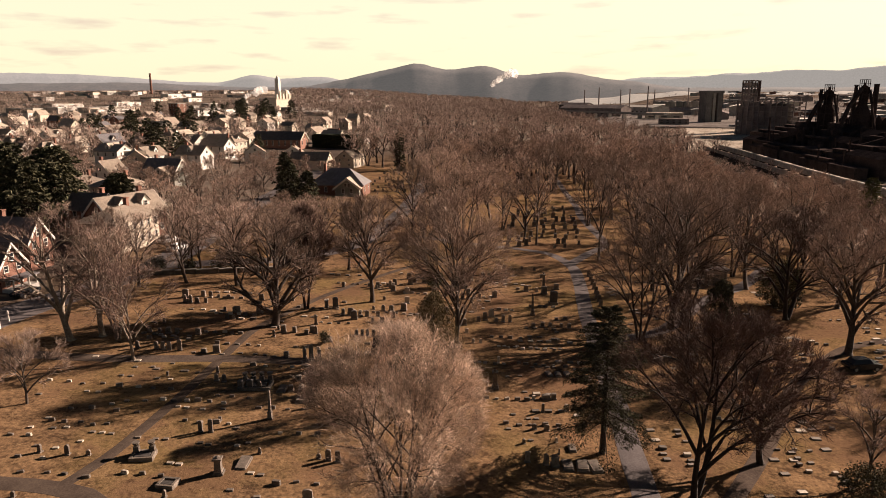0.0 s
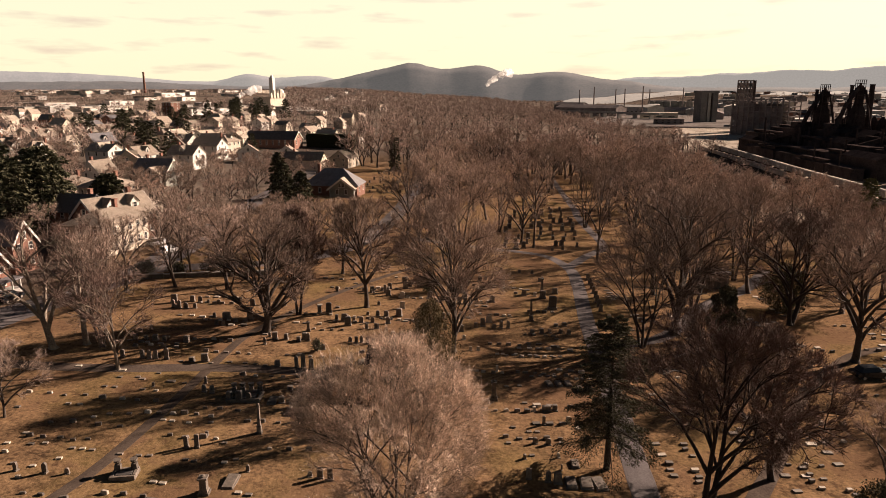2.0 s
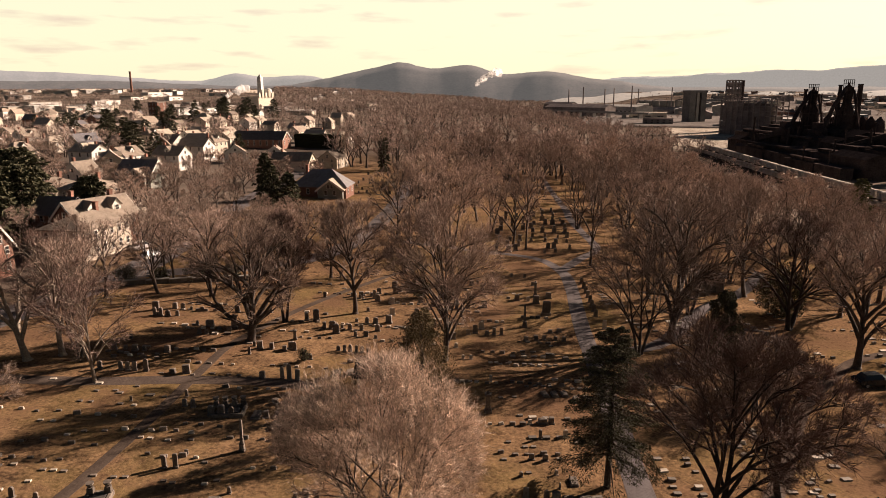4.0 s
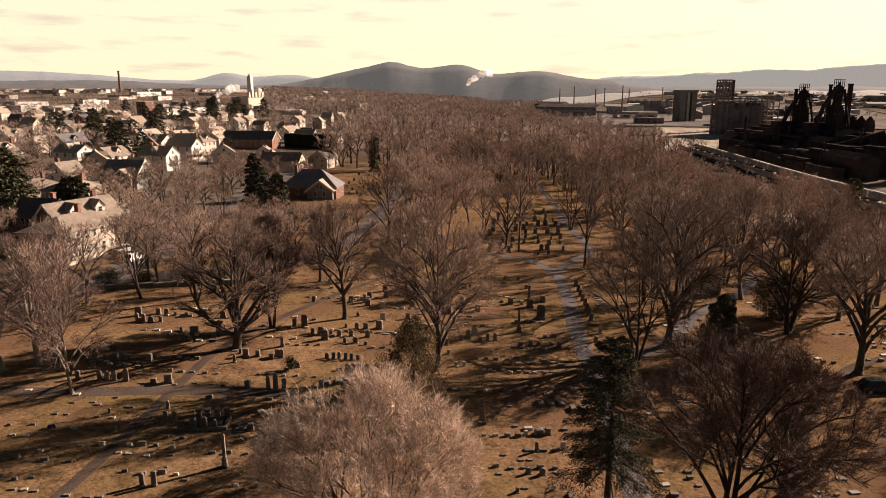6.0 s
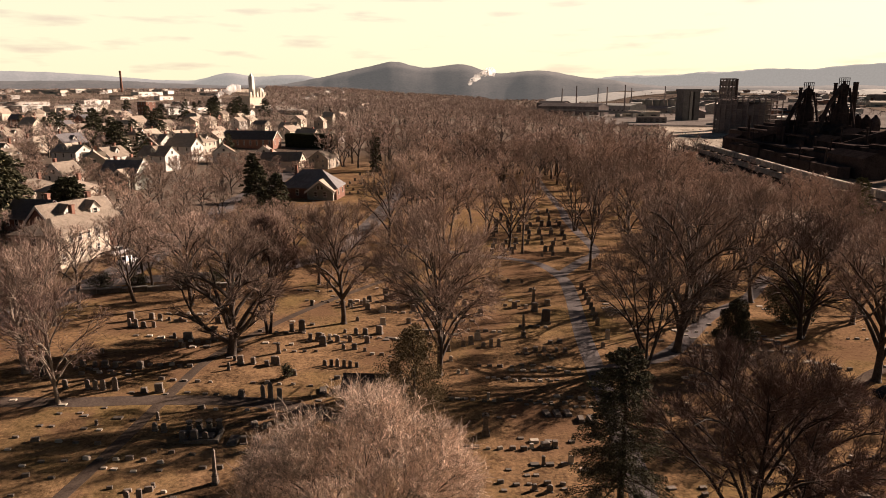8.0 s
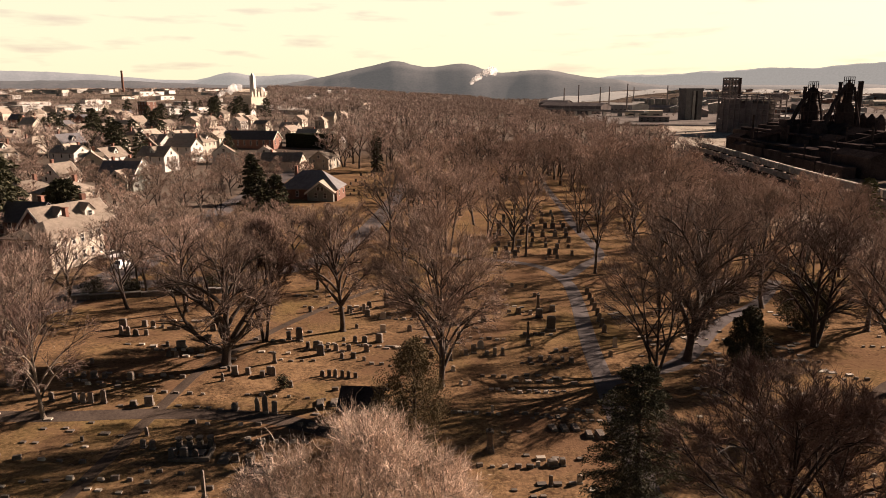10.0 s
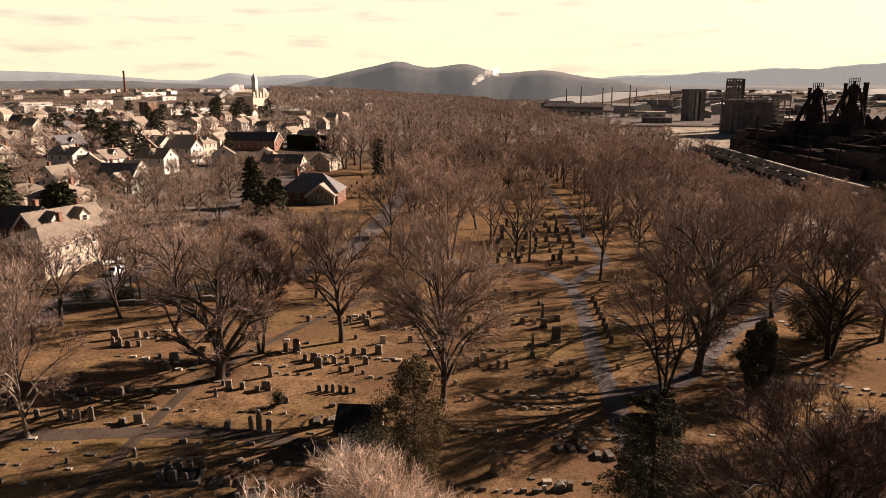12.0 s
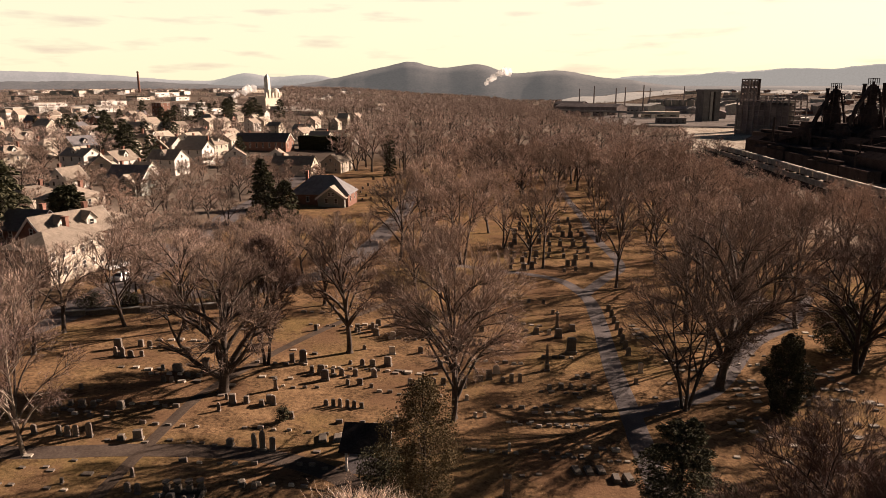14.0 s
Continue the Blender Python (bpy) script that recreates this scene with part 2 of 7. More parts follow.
GREY_BOARD = surface("grey_green_clapboard", (0.16, 0.16, 0.14), (0.27, 0.27, 0.24), 0.9, 0.85, 0.01, 8.0, 6.0, spec=0.1)
CONCRETE = surface("grey_concrete", (0.22, 0.21, 0.2), (0.4, 0.38, 0.35), 0.1, 0.85, 0.02, 2.0, 12.0, vary=0.2, spec=0.12)
CAR_STEEL = surface("dusty_freight_car_steel", (0.25, 0.22, 0.19), (0.5, 0.45, 0.4), 0.4, 0.7, 0.01, 3.0, vary=0.25, spec=0.12)
HEDGE = surface("clipped_dark_hedge", (0.008, 0.01, 0.006), (0.03, 0.032, 0.018), 1.5, 0.85, 0.1, 3.0, spec=0.05)
WATER_MUD = surface("river_mud", (0.03, 0.025, 0.02), (0.07, 0.055, 0.045), 0.1, 0.6, spec=0.0)


def glass(name="window_glass"):
    m = bpy.data.materials.new(name)
    m.use_nodes = True
    b = m.node_tree.nodes["Principled BSDF"]
    b.inputs["Base Color"].default_value = (0.02, 0.022, 0.025, 1)
    b.inputs["Roughness"].default_value = 0.08
    return m


GLASS = glass()


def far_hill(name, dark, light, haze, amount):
    """Ridge or fields on the skyline, with the air in front put in as emission."""
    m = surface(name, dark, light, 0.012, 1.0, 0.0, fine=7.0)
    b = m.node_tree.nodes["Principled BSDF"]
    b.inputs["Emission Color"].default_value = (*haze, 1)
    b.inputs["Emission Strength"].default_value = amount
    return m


# last two values: haze colour, and how strongly the land glows with it
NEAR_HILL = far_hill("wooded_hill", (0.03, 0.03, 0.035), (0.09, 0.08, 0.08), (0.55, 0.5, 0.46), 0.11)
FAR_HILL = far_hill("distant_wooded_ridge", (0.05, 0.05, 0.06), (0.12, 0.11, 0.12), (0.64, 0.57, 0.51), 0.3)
PALE_FIELD = far_hill("mist_glow_fields", (0.08, 0.068, 0.056), (0.2, 0.17, 0.14), (0.72, 0.64, 0.56), 0.13)
# ---- helpers for meshes ----
def smooth_step(a, b, v):
    u = min(1.0, max(0.0, (v - a) / (b - a)))
    return u * u * (3 - 2 * u)


def ground_z(x, y):
    """Height of the ground: a hill that falls to the right and ahead, a bank down to the river flats, rising land behind the town."""
    z = -0.0412 * min(120.0, max(-160.0, x)) - 0.0211 * min(260.0, max(-150.0, y)) + 2 * smooth_step(260, 900, y)
    z += 24 * smooth_step(500, 1500, y) * smooth_step(-150, -550, x)
    z += 6 * smooth_step(900, 2200, y) * smooth_step(200, -300, x)
    bank = smooth_step(85, 160, x)
    return z * (1 - bank) + bank * (44 * smooth_step(1300, 3600, y) * smooth_step(480, 900, x) - 20)


def solid(name, bm_or_data, material, parent=None, label="", smooth=False):
    """Links a bmesh, or vertices and faces, as one mesh object."""
    me = bpy.data.meshes.new(name)
    if isinstance(bm_or_data, bmesh.types.BMesh):
        bm_or_data.normal_update()
        bm_or_data.to_mesh(me)
        bm_or_data.free()
    else:
        me.from_pydata(*[np.asarray(a).tolist() if k == 0 else a for k, a in zip((0, 1, 2), (bm_or_data[0], [], bm_or_data[1]))])
    me.materials.append(material)
    if smooth:
        me.polygons.foreach_set("use_smooth", [True] * len(me.polygons))
    ob = new(name, me)
    if parent:
        ob.parent = parent
    if label:
        ob["label"] = label
    return ob


def part(name, bm, material, parent, label="", smooth=False):
    return solid(name, bm, material, parent, label, smooth)


def thing(name, x, y, turn=0.0, z=None, label="", category="", group="", kind=""):
    """An Empty that stands on the ground and carries the parts of a thing."""
    ob = new(name)
    ob.matrix_world = pose(x, y, ground_z(x, y) if z is None else z, 0, 0, turn)
    return tagged(ob, label, category, group, kind)


def box(bm, cx, cy, z0, sx, sy, sz, taper=1.0, turn=0.0):
    """A block on z0, sx by sy by sz, its top scaled by taper."""
    c, s = math.cos(radians(turn)), math.sin(radians(turn))
    vs = []
    for k, (zz, f) in enumerate(((z0, 1.0), (z0 + sz, taper))):
        for ax, ay in ((-1, -1), (1, -1), (1, 1), (-1, 1)):
            px, py = ax * sx / 2 * f, ay * sy / 2 * f
            vs.append(bm.verts.new((cx + px * c - py * s, cy + px * s + py * c, zz)))
    for f in ((3, 2, 1, 0), (4, 5, 6, 7), (0, 1, 5, 4), (1, 2, 6, 5), (2, 3, 7, 6), (3, 0, 4, 7)):
        bm.faces.new([vs[i] for i in f])
    return vs


def lathe(bm, profile, sides=12, cx=0.0, cy=0.0):
    """A turned body from (radius, height) pairs."""
    rings = []
    for r, z in profile:
        rings.append([bm.verts.new((cx + r * math.cos(2 * math.pi * k / sides), cy + r * math.sin(2 * math.pi * k / sides), z)) for k in range(sides)])
    for a, b in zip(rings, rings[1:]):
        for k in range(sides):
            bm.faces.new((a[k], a[(k + 1) % sides], b[(k + 1) % sides], b[k]))
    bm.faces.new(list(reversed(rings[0])))
    bm.faces.new(rings[-1])


def beam(bm, a, b, r0, r1=None, sides=6):
    """A round or square bar from a to b."""
    a, b = Vector(a), Vector(b)
    r1 = r0 if r1 is None else r1
    q = (b - a).to_track_quat("Z", "Y")
    rings = []
    for p, r in ((a, r0), (b, r1)):
        rings.append([bm.verts.new(p + q @ Vector((r * math.cos(2 * math.pi * (k + 0.5) / sides), r * math.sin(2 * math.pi * (k + 0.5) / sides), 0))) for k in range(sides)])
    for k in range(sides):
        bm.faces.new((rings[0][k], rings[0][(k + 1) % sides], rings[1][(k + 1) % sides], rings[1][k]))
    bm.faces.new(list(reversed(rings[0])))
    bm.faces.new(rings[1])


# ---- ground ----
def axis(*stretches):
    """Grid lines: (from, to, step) one after another."""
    out = []
    for a, b, step in stretches:
        n = max(1, round((b - a) / step))
        out += [a + (b - a) * k / n for k in range(n)]
    return out + [stretches[-1][1]]


def make_ground():
    xs = axis((-4700, -1000, 370), (-1000, -240, 60), (-240, 240, 6), (240, 1000, 60), (1000, 4700, 370))
    ys = axis((-800, -60, 60), (-60, 320, 6), (320, 1600, 60), (1600, 4700, 310))
    verts = [(x, y, ground_z(x, y)) for y in ys for x in xs]
    w = len(xs)
    faces = [(j * w + i, j * w + i + 1, (j + 1) * w + i + 1, (j + 1) * w + i) for j in range(len(ys) - 1) for i in range(w - 1)]
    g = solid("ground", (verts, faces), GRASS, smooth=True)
    tagged(g, "dry brown winter lawn with fallen leaves", "ground", kind="structure")


make_ground()


def strip(name, points, width, material, label, category, lift=0.015):
    """A paved ribbon laid along a bent line, following the ground."""
    pts = [Vector((*p, 0)) for p in points]
    line = []
    for k in range(len(pts) - 1):
        p0, p1, p2, p3 = pts[max(0, k - 1)], pts[k], pts[k + 1], pts[min(len(pts) - 1, k + 2)]
        n = max(2, int((p2 - p1).length / 2))
        for i in range(n):
            t = i / n
            line.append(0.5 * ((2 * p1) + (p2 - p0) * t + (2 * p0 - 5 * p1 + 4 * p2 - p3) * t * t + (3 * p1 - p0 - 3 * p2 + p3) * t ** 3))
    line.append(pts[-1])
    verts, faces = [], []
    for k, p in enumerate(line):
        d = (line[min(k + 1, len(line) - 1)] - line[max(k - 1, 0)]).normalized()
        side = Vector((d.y, -d.x, 0))
        w = width / 2 * (1 + 0.06 * noise.noise(p * 0.3))
        for off, up in ((-w, -0.02), (-w + 0.1, lift), (0, lift + 0.02), (w - 0.1, lift), (w, -0.02)):
            q = p + side * off
            verts.append((q.x, q.y, ground_z(q.x, q.y) + up))
    for k in range(len(line) - 1):
        for i in range(4):
            faces.append((k * 5 + i, k * 5 + i + 1, (k + 1) * 5 + i + 1, (k + 1) * 5 + i))
    return tagged(solid(name, (verts, faces), material), label, category, kind="structure")


PATH_LABEL = "narrow worn grey asphalt cemetery path"
strip("path", [(-30.9, 46), (-29.6, 51.2), (-29, 58.3), (-28.7, 65.7), (-28.5, 76.9), (-28.1, 86), (-26, 94), (-22.5, 104), (-17, 116), (-8, 132), (4, 146), (10, 149)], 1.3, DARK_ASPHALT, "narrow dark asphalt path across the lawn", "path")
strip("path", [(-60, 46.6), (-45, 46.6), (-36, 46.4), (-30.9, 46.2), (-26, 44), (-22, 36), (-10, 10), (-4, -40)], 2.0, DARK_ASPHALT, "narrow dark asphalt cemetery path", "path")
strip("path", [(13, -60), (14.4, -10), (15, 20), (15.6, 40), (16.2, 55.7), (17, 68), (17.6, 80), (18.2, 90), (18.6, 98), (19.4, 108), (20.6, 122), (20.8, 134), (17.6, 145), (11, 149), (2, 152), (-12, 158)], 2.5, ASPHALT, "grey asphalt cemetery drive between the graves", "drive")
strip("path", [(18.2, 88), (24, 91.5), (29.6, 96), (40.6, 113), (51.5, 125), (62, 142)], 2.4, ASPHALT, PATH_LABEL, "path")
strip("path", [(20, 46), (24, 52), (30, 61), (38.4, 75), (46, 84), (54, 92), (66, 98)], 1.7, TRACK, "worn dirt cemetery track between graves", "path")
strip("path", [(20.8, 136), (26, 147), (32, 160), (32.2, 184), (32.5, 204), (34, 224), (36, 300)], 2.4, ASPHALT, PATH_LABEL, "path")
strip("path", [(-62, 74), (-48, 73), (-38, 73.5), (-29, 75), (-19, 75.4), (-12.4, 73.6), (-8, 70.6), (-3, 64)], 2.4, TRACK, "wide trodden dirt path across the lawn", "path")
strip("street", [(-66, 20), (-65, 60), (-63, 86), (-60, 100), (-57, 118), (-58, 140), (-60, 165), (-64, 200), (-68, 300)], 7.0, ASPHALT, "grey asphalt residential street beside the cemetery", "street")
strip("street", [(-56, 118), (-45, 124), (-34, 130), (-24, 150), (-20, 200), (-20, 300)], 5.0, ASPHALT, "grey asphalt lane along the cemetery", "street")
strip("street", [(-60, 156), (-100, 174), (-160, 205), (-240, 250)], 6.0, ASPHALT, "grey asphalt residential street between houses", "street")
strip("street", [(-70, 300), (-110, 330), (-200, 400), (-300, 460)], 6.0, ASPHALT, "grey asphalt residential street between houses", "street")
strip("river_flat", [(185, 100), (190, 300), (190, 600)], 36, WATER_MUD, "brown river flat below the wooded bank", "river bank", 0.05)
strip("rail_yard", [(228, 610), (258, 720), (288, 840), (338, 1000), (380, 1150)], 96, GRAVEL, "pale dusty vacant lot beside the steel works", "lot", 0.25)


strip("valley_floor", [(420, 950), (520, 1300), (720, 1800), (1000, 2600)], 560, VALLEY, "dusty flats between the valley mills, paled for haze", "valley floor", 1.2)


# ---- skyline ----
def ridge(name, distance, depth, base, height, material, label, seed):
    """A long wooded ridge: height(bearing) in metres above base."""
    verts, faces, n = [], [], 420
    rows = ((-0.5, 0.0), (-0.3, 0.45), (-0.12, 0.82), (0.0, 1.0), (0.2, 0.7), (0.35, 0.3))
    for i in range(n + 1):
        a = radians(-62 + 124 * i / n)
        h = height(math.degrees(a))
        for k, (off, f) in enumerate(rows):
            d = distance + depth * off
            p = Vector((d * math.sin(a), d * math.cos(a), 0))
            j = noise.fractal(p * 0.004 + Vector((seed, 0, 0)), 0.9, 2.1, 5) * (6 if k == 3 else 14)
            if k == 3:
                j += 2.2 * noise.noise(p * 0.05)
            verts.append((p.x, p.y, base + h * f + j * min(1, f + 0.1)))
    w = len(rows)
    for i in range(n):
        for k in range(w - 1):
            faces.append((i * w + k, (i + 1) * w + k, (i + 1) * w + k + 1, i * w + k + 1))
    tagged(solid(name, (verts, faces), material, smooth=True), label, "hill", kind="structure")


def bump_sum(b, *bumps):
    return sum(h * math.exp(-((b - c) / w) ** 2) for c, w, h in bumps)


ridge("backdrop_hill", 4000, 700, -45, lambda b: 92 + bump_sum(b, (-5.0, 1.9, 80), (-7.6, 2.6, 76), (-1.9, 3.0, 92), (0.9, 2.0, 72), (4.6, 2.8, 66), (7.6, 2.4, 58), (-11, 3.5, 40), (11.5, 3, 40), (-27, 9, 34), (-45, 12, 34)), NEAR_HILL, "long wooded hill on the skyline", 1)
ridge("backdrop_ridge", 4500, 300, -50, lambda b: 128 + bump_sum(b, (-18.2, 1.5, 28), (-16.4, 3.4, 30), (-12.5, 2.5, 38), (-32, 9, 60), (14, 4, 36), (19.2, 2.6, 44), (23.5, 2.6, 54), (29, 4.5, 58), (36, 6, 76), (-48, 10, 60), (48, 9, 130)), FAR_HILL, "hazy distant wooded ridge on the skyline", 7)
ridge("backdrop_fields", 3300, 1500, -45, lambda b: 70 * smooth_step(-2, 16, b) * (1 - smooth_step(40, 46, b)) + 3 * math.sin(b * 1.7), PALE_FIELD, "pale fields below the ridge with a mist glow", 3)
# ---- trees ----
def bezier(c, u):
    u = u[:, None]
    return c[:, 0] * (1 - u) ** 2 + 2 * c[:, 1] * u * (1 - u) + c[:, 2] * u ** 2


def tangent(c, u):
    u = u[:, None]
    d = 2 * (1 - u) * (c[:, 1] - c[:, 0]) + 2 * u * (c[:, 2] - c[:, 1])
    return d / (np.linalg.norm(d, axis=1, keepdims=True) + 1e-9)


def tubes(c, r0, r1, segs, sides):
    """Tapered tubes along many curves at once: vertices and faces."""
    n = len(c)
    ang = np.arange(sides) * 2 * np.pi / sides
    rings = []
    for k in range(segs + 1):
        u = np.full(n, k / segs)
        p, t = bezier(c, u), tangent(c, u)
        ref = np.where(np.abs(t[:, 2:3]) > 0.9, [[1.0, 0, 0]], [[0, 0, 1.0]])
        a = np.cross(t, ref)
        a /= np.linalg.norm(a, axis=1, keepdims=True)
        b = np.cross(t, a)
        r = (r0 + (r1 - r0) * k / segs)[:, None, None]
        rings.append(p[:, None] + r * (a[:, None] * np.cos(ang)[None, :, None] + b[:, None] * np.sin(ang)[None, :, None]))
    v = np.stack(rings, 1).reshape(-1, 3)
    i = np.arange(n)[:, None, None] * (segs + 1) * sides
    k = np.arange(segs)[None, :, None] * sides
    s = np.arange(sides)[None, None, :]
    s2 = (s + 1) % sides
    f = np.stack([i + k + s, i + k + s2, i + k + sides + s2, i + k + sides + s], -1).reshape(-1, 4)
    return v, f


def spikes(p, d, length, width, rng, out=0.0):
    """Fine tapering twigs, their flat side towards out."""
    n = len(p)
    a = unit(np.cross(d, rng.normal(0, 1, (n, 3)) * 0.6 + out))
    v = np.stack([p - a * width[:, None], p + a * width[:, None], p + d * length[:, None]], 1).reshape(-1, 3)
    return v, np.arange(n * 3).reshape(-1, 3)


def bent_spikes(p, d, length, width, rng, out=0.0, kink=0.8):
    """Fine twigs with a kink halfway."""
    n = len(p)
    a = unit(np.cross(d, rng.normal(0, 1, (n, 3)))) * width[:, None]
    k = p + d * (length * 0.5)[:, None]
    e = k + unit(d + kink * unit(rng.normal(0, 1, (n, 3))) + np.array([[0, 0, 0.2]])) * (length * 0.55)[:, None]
    v = np.stack([p - a, p + a, k + a * 0.6, k - a * 0.6, e], 1).reshape(-1, 3)
    i = np.arange(n)[:, None] * 5
    return v, np.concatenate([i + np.array([[0, 1, 2]]), i + np.array([[0, 2, 3]]), i + np.array([[3, 2, 4]])], 0)


def shoots(p, e, width):
    """Branchlets: long three-sided points."""
    n = len(p)
    d = unit(e - p)
    ref = np.where(np.abs(d[:, 2:3]) > 0.9, [[1.0, 0, 0]], [[0, 0, 1.0]])
    a = unit(np.cross(d, ref))
    b = np.cross(d, a)
    ring = [p + width[:, None] * (a * math.cos(t) + b * math.sin(t)) for t in (0.0, 2.094, 4.189)]
    v = np.stack(ring + [e], 1).reshape(-1, 3)
    i = np.arange(n)[:, None] * 4
    return v, np.concatenate([i + np.array([[0, 1, 3]]), i + np.array([[1, 2, 3]]), i + np.array([[2, 0, 3]])], 0)


def unit(v):
    return v / (np.linalg.norm(v, axis=-1, keepdims=True) + 1e-9)


def joined(pieces):
    verts, faces, at = [], [], 0
    for v, f in pieces:
        verts.append(v)
        faces += (f + at).tolist()
        at += len(v)
    return np.concatenate(verts), faces


def bare_tree(seed, h, r, fork=0.28, stems=1, limbs=12, branches=7, subs=8, twigs=13, twig_len=1.0, twig_w=0.019, thick=1.0, droop=0.0, lean=(0.0, 0.0), fine=4, skirt=None, low_limbs=(), kinked=False, stray=0.9, lowest=-0.45):
    """A leafless tree: stems, limbs that reach for a rounded envelope, branches, branchlets and twigs. Returns wood and twig meshes."""
    rng = np.random.default_rng(seed)
    skirt = fork if skirt is None else skirt   # how far the crown stays clear of the ground
    mid, half = h * (skirt * 0.42 + 0.5), h * (0.5 - skirt * 0.42)
    lean3 = np.array([lean[0], lean[1], 0.0])
    trunk_r = 0.021 * h * thick / math.sqrt(stems)
    wood, crown = [], []
    stem_c = []
    for k in range(stems):
        az = 2 * math.pi * (k + rng.random() * 0.5) / stems
        out = np.array([math.cos(az), math.sin(az), 0]) * (0.0 if stems == 1 else 0.3 * r)
        top = np.array([rng.normal() * 0.08 * r, rng.normal() * 0.08 * r, h * (0.72 + 0.1 * rng.random())]) + out * 1.2 + lean3 * 0.7
        base = np.array([0, 0, -0.25]) + out * 0.12
        stem_c.append([base, base * 0.4 + (base + top) * 0.3 + np.array([rng.normal() * 0.5, rng.normal() * 0.5, 0]) + out * 0.1, top])
    stem_c, stem_r = np.array(stem_c), np.full(stems, trunk_r)
    wood.append(tubes(stem_c, stem_r, stem_r * 0.16, fine + 3, fine + 3))
    flare = stem_c.copy()
    flare[:, 2] = bezier(stem_c, np.full(stems, 0.07))
    flare[:, 1] = (flare[:, 0] + flare[:, 2]) / 2
    wood.append(tubes(flare, stem_r * 1.6, stem_r * 0.9, 2, fine + 3))
    # limbs: start low for the wide ones, high for the steep ones
    n = limbs * stems
    owner = np.repeat(np.arange(stems), limbs)
    rank = np.tile((np.arange(limbs) + 0.5) / limbs, stems)
    u = np.clip(fork + (0.97 - fork) * rank ** 0.9 * 0.95 + rng.normal(0, 0.03, n), 0.1, 0.98)
    start = bezier(stem_c[owner], u)
    az = np.arange(n) * 2.399 + rng.normal(0, 0.35, n)
    el = np.arcsin(np.clip(lowest + (0.98 - lowest) * rank + rng.normal(0, 0.1, n), -0.55, 0.99))
    size = 0.7 + 0.34 * rng.random(n)
    end = np.stack([r * np.cos(az) * np.cos(el) * size, r * np.sin(az) * np.cos(el) * size, mid + half * np.sin(el) * size], 1) + lean3 * 0.8
    gap = np.linalg.norm(end - start, axis=1)[:, None]
    ctrl = start + (end - start) * 0.45 + np.array([[0, 0, 1.0]]) * gap * (0.27 - droop) + rng.normal(0, 0.07, (n, 3)) * gap
    limb_c = np.stack([start, ctrl, end], 1)
    limb_r = stem_r[owner] * (0.8 - 0.55 * u)
    if low_limbs:
        # heavy crooked limbs that leave the trunk low down: start, bend, end
        limb_c = np.concatenate([limb_c, np.array(low_limbs, dtype=float)])
        limb_r = np.concatenate([limb_r, np.full(len(low_limbs), trunk_r * 0.62)])
        n += len(low_limbs)
    wood.append(tubes(limb_c, limb_r, limb_r * 0.15, fine + 1, max(4, fine)))
    parents, pr = np.concatenate([limb_c, stem_c]), np.concatenate([limb_r, stem_r * 0.3])
    low = np.concatenate([np.full(n, 0.25), np.full(stems, 0.7)])
    for level, (count, reach, shrink) in enumerate(((branches, 0.46, 0.52), (subs, 0.25, 0.42))):
        m = len(parents) * count
        own = np.repeat(np.arange(len(parents)), count)
        u = low[own] + (1 - low[own]) * (np.tile((np.arange(count) + 0.5) / count, len(parents)) + rng.normal(0, 0.06, m))
        u = np.clip(u, 0.05, 1)
        p, t = bezier(parents[own], u), tangent(parents[own], u)
        away = unit(p - np.array([0, 0, mid - half * 0.5]) - lean3 * 0.5)
        d = unit(0.45 * t + 0.5 * away + 0.85 * unit(rng.normal(0, 1, (m, 3))) + np.array([[0, 0, 0.16 - droop * (level + 1) * 0.3]]))
        length = reach * r * (1.2 - 0.6 * u) * (0.55 + 0.8 * rng.random(m))
        e = p + d * length[:, None]
        # keep inside an uneven rounded outline
        q = (e - np.array([0, 0, mid]) - lean3 * 0.8) / np.array([r, r, half])
        over = np.linalg.norm(q, axis=1)
        limit = 0.9 + 0.16 * rng.random(m)
        pull = np.where(over > limit, limit / over, 1.0)[:, None]
        e = np.array([0, 0, mid]) + lean3 * 0.8 + (e - np.array([0, 0, mid]) - lean3 * 0.8) * pull
        length = np.linalg.norm(e - p, axis=1)
        bend = unit(rng.normal(0, 1, (m, 3))) * length[:, None] * 0.14 + np.array([[0, 0, 0.07]]) * length[:, None]
        c = np.stack([p, (p + e) / 2 + bend, e], 1)
        rr = np.maximum(pr[own] * shrink * (1.1 - 0.5 * u), twig_w * 1.2)
        if level == 0 and fine > 2:
            wood.append(tubes(c, rr, rr * 0.25, max(2, fine - 1), 3 if fine < 4 else 4))
        else:
            crown.append(shoots(p, e, rr))
        parents, pr = c, rr
        low = np.full(m, 0.12)
    m = len(parents) * twigs
    own = np.repeat(np.arange(len(parents)), twigs)
    u = np.clip(rng.random(m) * 1.0 + 0.05, 0, 1)
    c = parents[own]
    p, t = c[:, 0] + (c[:, 2] - c[:, 0]) * u[:, None], tangent(c, u)
    away = unit(p - np.array([0, 0, mid - half * 0.5]) - lean3 * 0.5)
    d = unit(0.4 * t + 0.55 * away + stray * unit(rng.normal(0, 1, (m, 3))) + np.array([[0, 0, 0.2 - droop]]))
    crown.append((bent_spikes if kinked else spikes)(p, d, twig_len * (0.45 + 0.8 * rng.random(m)), twig_w * (0.7 + 0.6 * rng.random(m)), rng, away + np.array([[0, 0, 0.5]])))
    return joined(wood), joined(crown)


TREE_LABEL = "tall leafless deciduous tree standing on brown grass"


